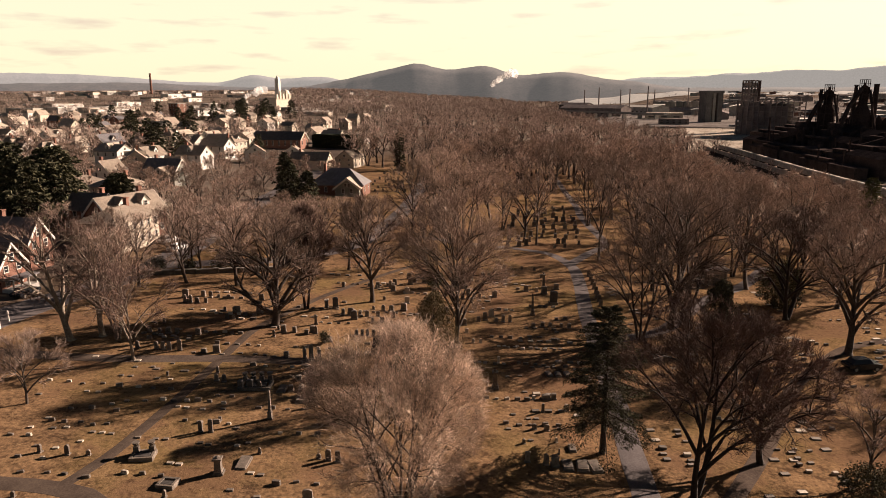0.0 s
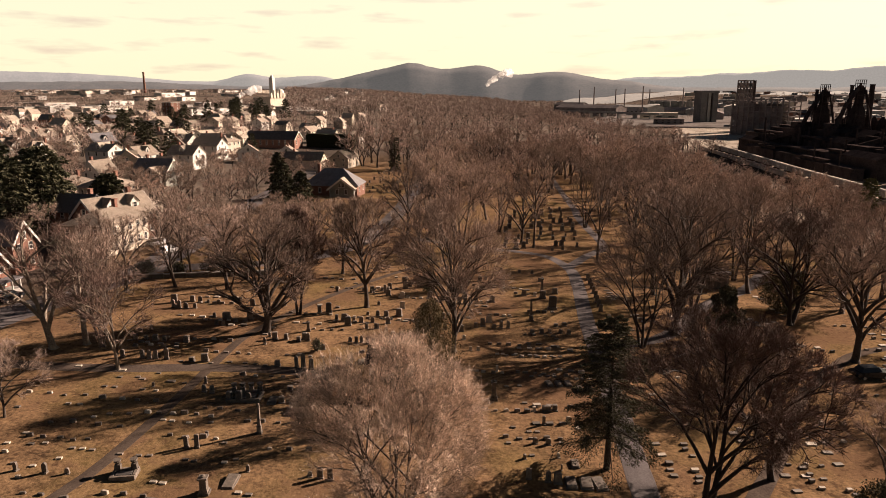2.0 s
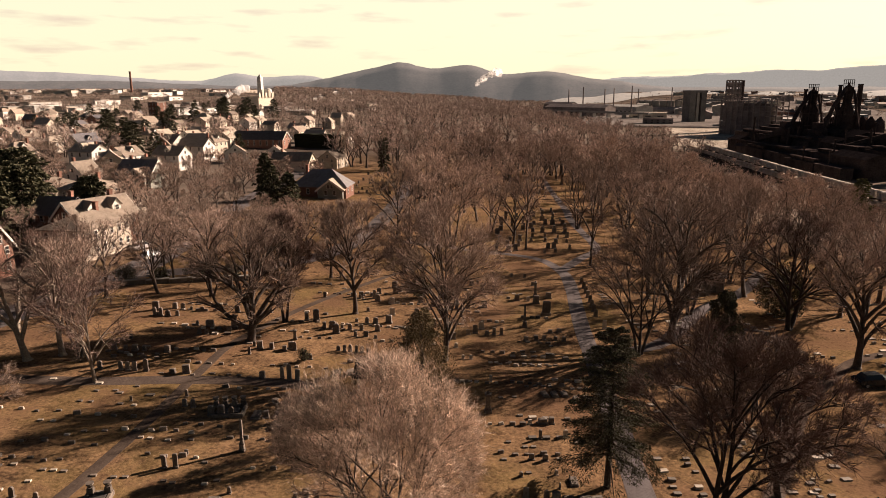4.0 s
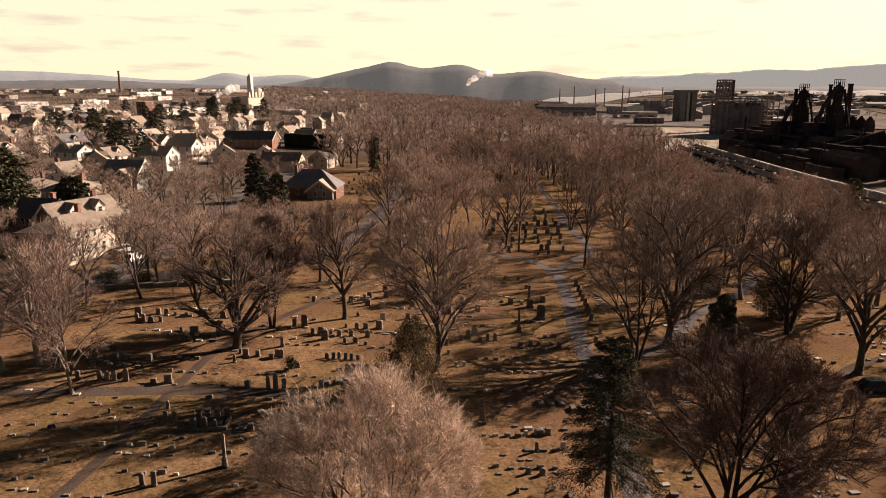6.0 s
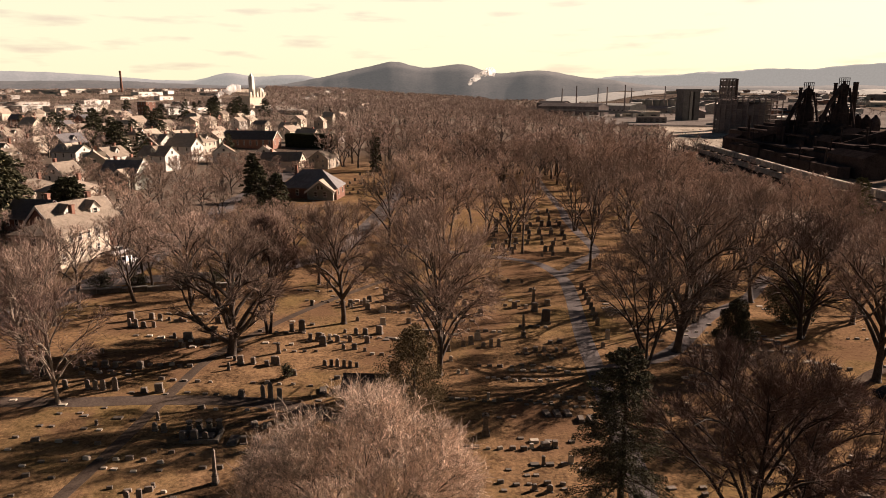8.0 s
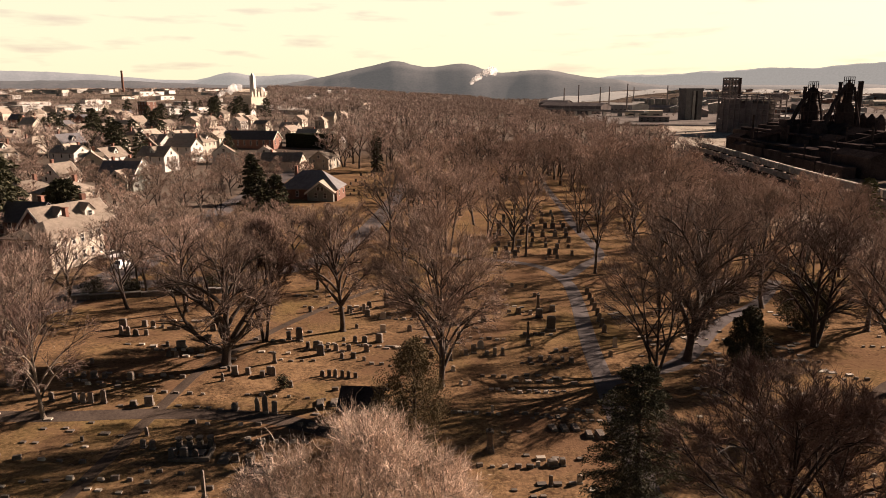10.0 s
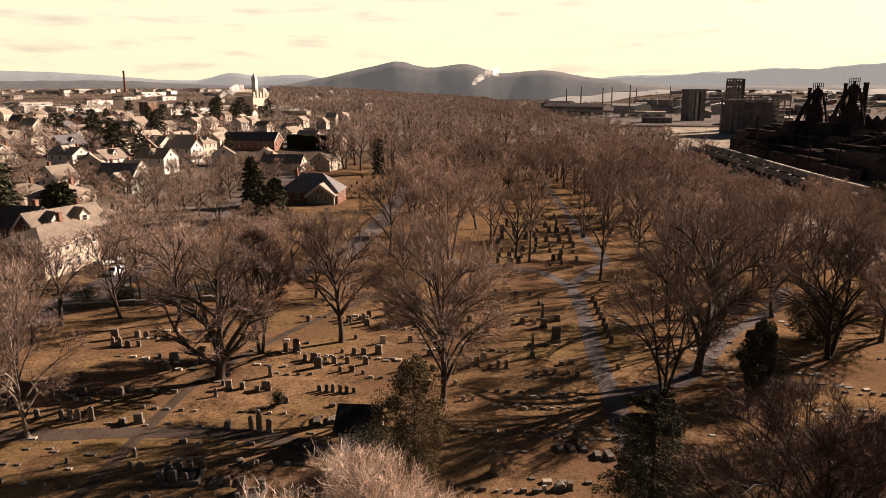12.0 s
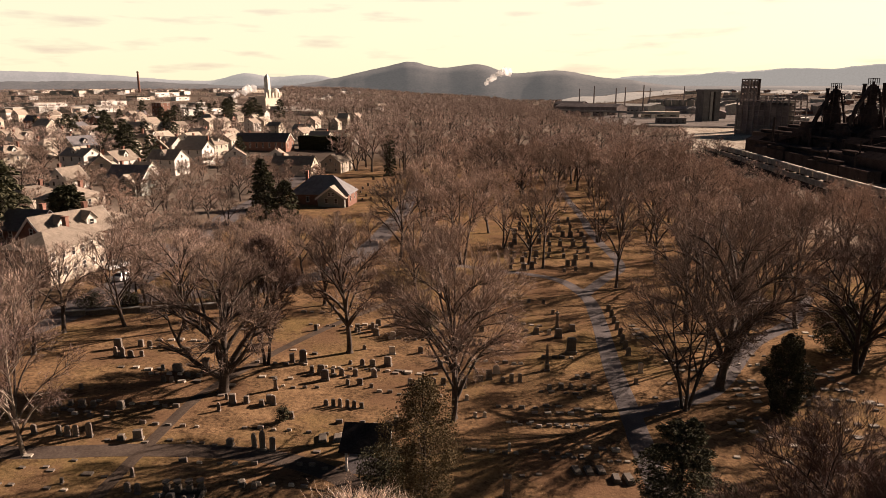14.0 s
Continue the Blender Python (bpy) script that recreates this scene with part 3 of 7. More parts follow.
def plant(name, x, y, meshes, bark, twig, label, category="tree", group="bare trees", sink=0.0):
    ob = thing(name, x, y, 0, ground_z(x, y) - sink, label, category, group)
    part("trunk", meshes[0], bark, ob, smooth=True)
    part("crown", meshes[1], twig, ob)
    return ob


def own_tree(seed, x, y, h, r, bark=None, twig=None, label=TREE_LABEL, **form):
    return plant("tree", x, y, bare_tree(seed, h, r, **form), bark or BARK, twig or TWIG, label)


# the trees that the camera passes nearest, each its own shape
own_tree(11, -3.6, 42.2, 16.3, 6.6, BARK, PALE_TWIG, "wide leafless tree with straw-coloured fine twigs", fork=0.1, stems=4, limbs=7, branches=8, subs=9, twigs=21, twig_len=0.85, twig_w=0.0105, thick=0.95, droop=0.02, skirt=0.3, kinked=True, stray=0.95)
own_tree(12, -25.9, 88.2, 15.8, 7.6, label="gnarled leafless oak with low crooked limbs", fork=0.24, limbs=12, twigs=16, twig_len=0.95, twig_w=0.0145, thick=1.9, lean=(-0.6, 0), low_limbs=(((-0.1, 0, 1.7), (-4.4, -0.6, 3.6), (-5.4, -0.4, 9.6)), ((0.1, 0, 2.1), (2.6, -0.5, 3.4), (4.6, -0.6, 8.2))))
own_tree(26, -23.6, 96.5, 15.5, 4.6, DARK_BARK, DARK_TWIG, "dense dark leafless tree behind a gnarled oak", fork=0.2, stems=2, limbs=9, twigs=13, twig_w=0.024)
own_tree(13, -14.5, 102, 17.0, 5.8, fork=0.3, thick=1.15, limbs=15)
own_tree(14, -0.7, 84.5, 20.0, 8.0, label="tall leafless tree with a high oval crown", fork=0.2, skirt=0.26, stems=2, limbs=13, branches=8, subs=8, twigs=13, twig_w=0.018, thick=1.05)
own_tree(16, 19.8, 50.4, 17.0, 6.8, DARK_BARK, DARK_TWIG, label="twin-trunked dark leafless tree beside the drive", fork=0.26, skirt=0.34, stems=2, limbs=8, branches=8, subs=8, twigs=16, twig_w=0.0165, thick=1.25, kinked=True)
own_tree(17, 27.8, 57.0, 11.8, 6.2, DARK_BARK, DARK_TWIG, fork=0.25, twig_w=0.022, thick=1.4)
own_tree(18, 51.7, 88.6, 19.0, 7.2, fork=0.24, limbs=15, thick=1.35)
own_tree(19, 50.1, 104, 17.5, 8.4, DARK_BARK, DARK_TWIG, fork=0.2, stems=2, limbs=9, thick=1.6)
own_tree(20, 24.4, 90.0, 17.0, 7.2, label="leafless tree branching low into many upright stems", fork=0.16, skirt=0.32, stems=3, limbs=6, thick=1.05, twigs=8, twig_w=0.016)
own_tree(21, 30.2, 96.2, 22.0, 9.2, fork=0.22, limbs=17, branches=8, subs=7, twigs=9, thick=1.3)
own_tree(22, -49.0, 78.4, 16.0, 7.0, PALE_BARK, DARK_TWIG, "leaning leafless tree with pale bark and open crown", fork=0.2, lean=(-2.5, 0), thick=1.4, twig_w=0.014, limbs=10, subs=7, twigs=7, skirt=0.36)
own_tree(23, -46.0, 80.4, 15.5, 6.4, PALE_BARK, DARK_TWIG, "leafless tree with pale bark and open crown", fork=0.25, thick=1.3, twig_w=0.014, limbs=10, subs=7, twigs=7, skirt=0.36)
own_tree(24, -38.3, 73.2, 11.5, 5.8, PALE_BARK, DARK_TWIG, "slender leafless tree with pale bark", fork=0.25, limbs=11, subs=7, twigs=9, twig_w=0.014, skirt=0.36)
own_tree(25, -42.7, 60.3, 7.4, 4.4, None, None, "small leafless tree on the lawn", fork=0.22, limbs=9, branches=6, subs=7, twig_len=0.7, twig_w=0.012)

# kinds that stand further off, each built once and copied
def kind_tree(seed, bark, twig, **form):
    ob = plant("tree", 0, -300, bare_tree(seed, 16.0, 7.0, **form), bark, twig, TREE_LABEL)
    return ob


MID = dict(thick=1.2, branches=6, subs=6, twigs=8, twig_len=1.0, twig_w=0.027, fine=3, lowest=-0.4)
KINDS = [
    kind_tree(31, BARK, TWIG, skirt=0.4, limbs=10, **MID),
    kind_tree(32, BARK, TWIG, stems=2, fork=0.18, limbs=5, **MID),
    kind_tree(33, BARK, TWIG, fork=0.32, skirt=0.42, limbs=10, **MID),
    kind_tree(34, BARK, TWIG, stems=3, fork=0.14, limbs=4, **MID),
]
SPARSE = dict(thick=1.7, skirt=0.44, branches=5, subs=5, twigs=10, twig_len=1.05, twig_w=0.06, fine=2, lowest=-0.35)
KINDS += [
    kind_tree(35, BARK, TWIG, limbs=8, **SPARSE),
    kind_tree(36, BARK, TWIG, stems=2, fork=0.18, limbs=4, **SPARSE),
    kind_tree(37, BARK, TWIG, fork=0.32, limbs=8, **SPARSE),
]
PLANTED = []


def copy_tree(k, x, y, h, r, turn):
    if KINDS[k].location.y < -200 and (KINDS[k].location.x == 0):
        ob = KINDS[k]
        ob.matrix_basis = pose(x, y, ground_z(x, y), 0, 0, turn) @ Matrix.Diagonal((r / 7.0, r / 7.0, h / 16.0, 1))
        KINDS[k] = ob
    else:
        base = KINDS[k]
        keep = base.scale.copy()
        base.scale = (1, 1, 1)
        ob = copy_thing(base, pose(x, y, ground_z(x, y), 0, 0, turn) @ Matrix.Diagonal((r / 7.0, r / 7.0, h / 16.0, 1)))
        base.scale = keep
    PLANTED.append((x, y))
    return ob


rnd = random.Random(5)
for k, (x, y, h, r) in enumerate((
        (-38.1, 107.7, 14.0, 6.2), (-46.6, 107.9, 15.0, 6.0), (15.4, 154.5, 19.0, 5.4), (31.8, 185, 19.0, 7.0),
        (27.4, 141.6, 19.5, 5.4), (51.7, 131.8, 19.0, 7.0), (50.9, 122.2, 19.0, 7.0), (33.6, 75, 8.5, 4.6), (36.2, 55.2, 8.3, 3.6))):
    copy_tree(k % 4, x, y, h, r, rnd.uniform(0, 360))
for k, (x, y, h, r) in enumerate((
        (-33.7, 308, 19, 6), (-19.1, 274, 22, 8), (29.7, 260, 19, 6.5), (1.8, 205, 14, 6.5), (8.1, 172.4, 15, 6.5), (12.6, 157, 15.5, 5.8),
        (-43.6, 79.7, 15, 5), (62, 112, 17, 7), (70, 96, 17, 7), (74, 122, 18, 7.5), (60, 148, 19, 7.5), (42, 150, 19, 7), (-55, 128, 13, 5.5), (-52, 96, 14, 5.5))):
    copy_tree((k + 1) % 4, x, y, h, r, rnd.uniform(0, 360))


# unseen trees beyond the right edge of view, added to cast shade
for k, (x, y, h, r) in enumerate(((67, 82, 16, 6.5), (78, 92, 17, 7), (72, 70, 16, 6.5))):
    copy_tree((k + 3) % 4, x, y, h, r, rnd.uniform(0, 360))
for k, (x, y, h) in enumerate((
        # street trees and garden trees between the lodge and the houses
        (-50, 118, 11), (-44, 121, 11), (-53, 104, 12), (-50, 142, 10), (-44, 150, 9), (-40, 139, 10), (-33, 133, 10), (-36, 160, 8), (-28, 165, 8),
        (-48, 171, 8), (-56, 152, 9), (-22, 172, 8), (-66, 178, 10), (-60, 186, 9), (-75, 202, 11), (-90, 216, 11), (-70, 226, 11), (-92, 240, 11),
        (-82, 251, 10), (-104, 282, 9), (-70, 256, 9), (-62, 222, 11))):
    copy_tree((k + 2) % 4, x, y, h, h * rnd.uniform(0.4, 0.5), rnd.uniform(0, 360))


for k, (x, y, h) in enumerate(((-22, 122, 14), (-31, 126, 13), (-8, 129, 14), (-54, 123, 11), (-47, 115, 11), (-41, 118, 10), (-35, 114, 11), (-45, 129, 10), (-38, 126, 11), (-52, 92, 12), (-30, 141, 11), (37, 109.5, 19), (33, 118, 18))):
    copy_tree(k % 4, x, y, h, h * 0.4, 40 * k)


def open_ground(x, y):
    """Lawns, drives and roofs that no tree covers."""
    if y < 255 and abs(x - (19 + (y - 150) * 0.1)) < 15:
        return True
    if -50 < x < -8 and 222 < y < 335:
        return True
    if x < -20 and y < 232 and x > -62 and y > 120:
        return rnd.random() < 0.6
    return False


def far_enough(x, y, gap):
    return all((x - a) ** 2 + (y - b) ** 2 > gap * gap for a, b in PLANTED)


town_rnd = random.Random(15)
for _ in range(400):
    # gardens between the lodge and the first houses
    x, y = town_rnd.uniform(-125, -24), town_rnd.uniform(136, 330)
    near_house = any((x - a) ** 2 + (y - b) ** 2 < 81 for a, b in ((-45, 230), (-38, 228), (-66, 130), (-84, 150), (-104, 196), (-118, 200), (-117, 247), (-95, 151), (-104, 147), (-58, 211), (-75, 142), (-71, 132), (-97, 183), (-52, 192), (-78, 316), (-126, 322), (-133, 264)))
    if near_house or (-56 < x < -28 and 172 < y < 226) or (y > 160 and x > -0.19 * y) or not far_enough(x, y, 6.2) or len(PLANTED) > 175:
        continue
    h = town_rnd.uniform(6.5, 8.5) if y < 200 else town_rnd.uniform(6, 9.5) if y < 260 else town_rnd.uniform(5, 7)
    copy_tree(town_rnd.randrange(4) if y < 165 else town_rnd.randrange(4, 7), x, y, h, h * town_rnd.uniform(0.42, 0.55), town_rnd.uniform(0, 360))
for _ in range(300):
    # gardens beyond the first houses
    x, y = town_rnd.uniform(-205, -108), town_rnd.uniform(165, 335)
    if x > -0.5 * y - 20 or not far_enough(x, y, 9.0) or len(PLANTED) > 205 or any((x - a) ** 2 + (y - b) ** 2 < 90 for a, b in ((-112, 190), (-107, 233), (-121, 222), (-127, 252), (-117, 262), (-137, 318), (-124, 326), (-152, 283), (-140, 298), (-134, 305))):
        continue
    h = town_rnd.uniform(7, 11)
    copy_tree(town_rnd.randrange(4, 7), x, y, h, h * town_rnd.uniform(0.45, 0.6), town_rnd.uniform(0, 360))
# the grove behind the lawn
for _ in range(2600):
    y = 128 + 195 * rnd.random() ** 1.1
    x = rnd.uniform(-62, 122)
    if open_ground(x, y) or (y < 150 and x < 40) or not far_enough(x, y, 11.0):
        continue
    low = smooth_step(78, 118, x)
    if (x < -14 and 150 < y < 225) or (x < -34 and y < 240):
        continue
    h = rnd.uniform(12.5, 20.5) * (1 - 0.5 * low)
    copy_tree(rnd.randrange(4) if y < 215 else rnd.randrange(4, 7), x, y, h, h * rnd.uniform(0.38, 0.5), rnd.uniform(0, 360))


def spray_tree(seed):
    """A far tree: a stem and long thin twig sprays that fan out over a dome."""
    rng = np.random.default_rng(seed)
    n = 72
    d = unit(rng.normal(0, 1, (n, 3)) + np.array([[0, 0, 0.5]]))
    c = np.array([[0, 0, 9.2]]) + d * np.array([[5.2, 5.2, 4.6]]) * (0.35 + 0.65 * rng.random((n, 1)) ** 0.6)
    t = unit(d * 0.6 + rng.normal(0, 0.5, (n, 3)) + np.array([[0, 0, 0.25]]))
    twigs = spikes(c - t * 1.2, t, rng.uniform(2.6, 4.4, n), rng.uniform(0.16, 0.3, n), rng, d + np.array([[0, 0, 0.5]]))
    stem = tubes(np.array([[[0, 0, -0.5], [0.1, 0, 4], [0.3, 0.2, 10.0]]]), np.array([0.5]), np.array([0.2]), 1, 3)
    v, f = joined([twigs, stem])
    return v, [tuple(q) for q in f], [2] * n + [1] * len(stem[1])


def far_woods():
    """Woods too far off to count: simple trees of twigs, joined into one mesh."""
    protos = []
    for s in range(5):
        w, c = bare_tree(60 + s, 16.0, 7.0, limbs=6, branches=3, subs=3, twigs=6, twig_len=1.6, twig_w=0.095, thick=1.5, stems=1, fine=2, skirt=0.42, lowest=-0.35)
        v = np.concatenate([w[0], c[0]])
        f = [tuple(q) for q in w[1]] + [tuple(i + len(w[0]) for i in q) for q in c[1]]
        protos.append((v, f, [1] * len(w[1]) + [0] * len(c[1])))
    protos += [spray_tree(70 + s) for s in range(6)]
    verts, faces, slots, at, spots = [], [], [], 0, []
    r = random.Random(77)
    tries = 0
    while len(spots) < 680 and tries < 12000:
        tries += 1
        y = 318 + 1280 * r.random() ** 1.7
        x = r.uniform(-60 - 0.054 * y, 175 + y * 0.075)
        if x > 205 or (y < 418 and x < -60) or (y < 560 and x > 182):
            continue
        if any(abs(x - a) < 9.5 + y * 0.003 and abs(y - b) < 10 + y * 0.008 for a, b, h in spots[-190:]):
            continue
        low = 1 - 0.45 * smooth_step(80, 130, x) * (1 - smooth_step(480, 640, y))
        spots.append((x, y, r.uniform(0.8, 1.15) * low))
    for _ in range(190):
        # the river bank
        x, y = r.uniform(118, 196), r.uniform(150, 640)
        spots.append((x, y, r.uniform(0.34, 0.5) * (1 + 0.7 * smooth_step(470, 640, y)) * (1 - 0.45 * smooth_step(150, 180, x) * (1 - smooth_step(480, 560, y)))))
    for _ in range(520):
        y = 300 + 700 * r.random() ** 1.3
        x = -(60 + 0.08 * y) - r.random() * (70 + 0.5 * y)
        if not (x > -130 and y < 412):
            spots.append((x, y, r.uniform(0.5, 0.78)))
    for _ in range(1900):
        # the woods beyond the cemetery, out to the foot of the hill
        y = 880 + 2300 * r.random() ** 1.15
        spots.append((r.uniform(-0.27, 0.125) * y, y, r.uniform(0.75, 1.1)))
    for _ in range(2100):
        # trees between the roofs of the far town
        y = 800 + 2200 * r.random() ** 1.2
        spots.append((r.uniform(-0.78, -0.2) * y, y, r.uniform(0.34, 0.62)))
    for _ in range(500):
        y = r.uniform(1250, 3200)
        spots.append((r.uniform(0.17, 0.72) * y, y, r.uniform(0.4, 0.75)))
    for row in (640, 672, 712, 760, 815, 880, 960):
        # scrub along the old track beds on the lot
        for _ in range(16):
            y = row + r.gauss(0, 4)
            spots.append((228 + (y - 610) * 0.28 + r.uniform(-42, 46), y, r.uniform(0.05, 0.16)))
    for x, y, h in spots:
        v, f, slot = protos[r.randrange(5) if y < 420 or (y < 760 and x > -75) else 5 + r.randrange(6)]
        wide = h * r.uniform(0.9, 1.2) * (1.3 if y > 1000 else 2.0 if h < 0.2 else 1.0)
        a = r.uniform(0, 6.28)
        c, s = math.cos(a), math.sin(a)
        q = v * np.array([[wide, wide, h]])
        q = np.stack([q[:, 0] * c - q[:, 1] * s + x, q[:, 0] * s + q[:, 1] * c + y, q[:, 2] + ground_z(x, y)], 1)
        verts.append(q)
        faces += [tuple(i + at for i in g) for g in f]
        slots += slot
        at += len(v)
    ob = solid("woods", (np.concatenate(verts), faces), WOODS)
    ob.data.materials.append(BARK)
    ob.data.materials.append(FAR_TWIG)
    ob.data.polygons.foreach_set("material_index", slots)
    tagged(ob, "dense leafless brown woods stretching into the distance", "woods", kind="stuff")


far_woods()


# ---- evergreens ----
def conifer(seed, h, r, boughs=110, tufts=26, bare=0.08, size=0.34, taper=0.75, slim=0.62):
    """A spruce or pine: straight stem and tiers of drooping boughs covered in needle tufts."""
    rng = np.random.default_rng(seed)
    stem = np.array([[[0, 0, -0.2], [0.1, 0, h * 0.5], [0, 0.05, h]]])
    u = bare + (1 - bare) * (np.arange(boughs) + rng.random(boughs)) / boughs
    az = np.arange(boughs) * 2.399 + rng.normal(0, 0.3, boughs)
    start = np.stack([np.zeros(boughs), np.zeros(boughs), u * h], 1)
    reach = r * (1 - u) ** taper * (0.65 + 0.5 * rng.random(boughs)) + 0.25
    out = np.stack([np.cos(az), np.sin(az), np.zeros(boughs)], 1)
    end = start + out * reach[:, None] + np.array([[0, 0, 1.0]]) * ((u - 0.62) * reach * 0.8)[:, None]
    ctrl = (start + end) / 2 + np.array([[0, 0, 1.0]]) * (reach * 0.1)[:, None]
    c = np.stack([start, ctrl, end], 1)
    wood = joined([tubes(stem, np.array([0.022 * h]), np.array([0.03]), 6, 8), tubes(c, reach * 0.016 + 0.015, np.full(boughs, 0.008), 3, 4)])
    own = np.repeat(np.arange(boughs), tufts)
    m = len(own)
    w = np.sqrt(rng.random(m)) * 0.98 + 0.03
    p, t = bezier(c[own], np.clip(w, 0, 1)), tangent(c[own], np.clip(w, 0, 1))
    side = unit(np.cross(t, [[0, 0, 1.0]]))
    spread = reach[own] * 0.26 * (1.1 - 0.6 * w)
    p = p + side * (rng.uniform(-1, 1, m) * spread)[:, None] + np.array([[0, 0, -1.0]]) * (np.abs(rng.normal(0, 0.16, m)) * (0.4 + reach[own] * 0.2))[:, None]
    d = unit(t * 0.7 + side * rng.normal(0, 0.6, m)[:, None] + rng.normal(0, 0.35, (m, 3)) + np.array([[0, 0, -0.25]]))
    a = unit(np.cross(d, rng.normal(0, 1, (m, 3))))
    ln, wd = size * (0.7 + 0.8 * rng.random(m))[:, None] * 1.7, size * (0.5 + 0.5 * rng.random(m))[:, None] * slim
    v = np.stack([p - d * ln * 0.3, p + a * wd, p + d * ln * 0.7, p - a * wd], 1).reshape(-1, 3)
    f = np.arange(m * 4).reshape(-1, 4)
    return wood, (v, f.tolist())


def evergreen(seed, x, y, h, r, label, leaf=None, **form):
    ob = thing("conifer", x, y, 0, None, label, "evergreen tree", "evergreens")
    wood, green = conifer(seed, h, r, **form)
    part("trunk", wood, BARK, ob, smooth=True)
    part("crown", green, leaf or NEEDLE, ob)
    return ob


def broad_evergreen(seed, x, y, h, r, label, leaf, count, size):
    """A dense rounded evergreen: a stem and leaf sprays in uneven lumps."""
    rng = np.random.default_rng(seed)
    ob = thing("evergreen_tree", x, y, 0, None, label, "evergreen tree", "evergreens")
    stem = np.array([[[0, 0, -0.2], [0.2, 0, h * 0.45], [0, 0.1, h * 0.9]]])
    knots = 46
    ku = (np.arange(knots) + rng.random(knots)) / knots
    ka = np.arange(knots) * 2.399
    kr = r * np.sin(np.pi * (0.12 + 0.83 * ku)) ** 0.7 * (0.42 + 0.55 * rng.random(knots))
    kc = np.stack([kr * np.cos(ka), kr * np.sin(ka), 0.3 + ku * h * 0.95], 1)
    start = np.stack([np.zeros(knots), np.zeros(knots), ku * h * 0.8], 1)
    limbs = np.stack([start, (start + kc) / 2, kc], 1)
    part("trunk", joined([tubes(stem, np.array([0.02 * h]), np.array([0.04]), 5, 7), tubes(limbs, np.full(knots, 0.05), np.full(knots, 0.015), 2, 4)]), BARK, ob)
    own = rng.integers(0, knots, count)
    lump = r * (0.16 + 0.26 * rng.random(knots))[own]
    d = unit(rng.normal(0, 1, (count, 3)))
    p = kc[own] + d * (lump * rng.random(count) ** 0.4)[:, None] * np.array([[1, 1, 1.25]])
    p[:, 2] = np.maximum(p[:, 2], 0.15)
    t = unit(d + 0.8 * unit(rng.normal(0, 1, (count, 3))))
    a = unit(np.cross(t, rng.normal(0, 0.6, (count, 3)) + d))
    ln, wd = size * (0.6 + 0.8 * rng.random(count))[:, None], size * (0.3 + 0.3 * rng.random(count))[:, None]
    v = np.stack([p - t * ln * 0.4, p + a * wd, p + t * ln * 0.6, p - a * wd], 1).reshape(-1, 3)
    part("crown", (v, np.arange(count * 4).reshape(-1, 4).tolist()), leaf, ob)


evergreen(1, 13.6, 57.2, 14.0, 4.8, "dark green spruce with drooping boughs beside the drive", boughs=150, tufts=300, bare=0.2, size=0.14, taper=0.52, slim=0.26)
broad_evergreen(8, -6.0, 70.6, 3.6, 2.3, "low black-green yew beside the shelter", NEEDLE, 7000, 0.13)
broad_evergreen(2, -2.5, 66.8, 11.7, 3.1, "dense dull-green holly tree beside the shelter", HOLLY, 34000, 0.115)
broad_evergreen(3, 35.0, 90.3, 8.8, 2.3, "dark upright yew among the grave rows", NEEDLE, 26000, 0.15)
broad_evergreen(5, 52.4, 111.5, 7.2, 3.7, "dark spreading yew under bare trees", NEEDLE, 13000, 0.2)
broad_evergreen(6, -5.5, 112, 3.0, 1.8, "small rounded dark shrub between graves", NEEDLE, 2500, 0.18)
broad_evergreen(7, -17.6, 82, 1.3, 0.8, "small rounded dark shrub between graves", NEEDLE, 1200, 0.1)
broad_evergreen(9, 34.5, 51.5, 2.6, 2.6, "dark low shrub beside the path", NEEDLE, 6000, 0.14)
for k, (x, y, h, r) in enumerate(((-96, 141.0, 16, 6.6), (-95, 151, 18, 7.5), (-104, 147, 18.5, 8), (-110, 154, 16, 7), (-99, 159, 15, 7), (-87, 164, 11, 5))):
    evergreen(10 + k, x, y, h, r * 1.12, "tall dark pine with heavy boughs between houses", boughs=120, tufts=46, bare=0.04, size=0.6, taper=0.4)
for k, (x, y, h, r) in enumerate(((-58.5, 211, 14.5, 5), (-52, 192, 13.5, 5.4), (-46.5, 191, 11, 4.6))):
    evergreen(20 + k, x, y, h, r, "tall dark spruce beside the lodge", boughs=100, tufts=28, bare=0.05, size=0.5, taper=0.6)
evergreen(29, 150, 264, 18, 6.5, "green conifer on the river bank", leaf=OLIVE, boughs=110, tufts=40, bare=0.05, size=0.5, taper=0.5)
evergreen(30, -33.7, 308, 17, 2.6, "narrow dark ivy-covered tree on the far lawn", boughs=70, tufts=30, bare=0.02, size=0.6, taper=0.25)
town_pine = evergreen(40, -198, 390, 18, 8, "tall dark conifer among the town houses", boughs=60, tufts=28, bare=0.05, size=0.72, taper=0.6)
pine_rnd = random.Random(8)
for x, y, f in ((-186, 366, 1.15), (-180, 372, 0.9), (-140, 298, 1.0), (-146, 306, 0.85), (-134, 305, 0.75), (-112, 352, 0.6), (-205, 600, 1.0), (-222, 640, 1.1), (-240, 700, 1.2), (-215, 690, 1.1), (-190, 640, 0.9), (-250, 650, 1.0), (-228, 745, 1.2), (-205, 760, 1.1), (-265, 780, 1.2), (-246, 590, 1.0), (-262, 600, 0.9)):
    copy_thing(town_pine, pose(x, y, ground_z(x, y), 0, 0, 40 * y % 360) @ Matrix.Diagonal((f, f, f, 1)))
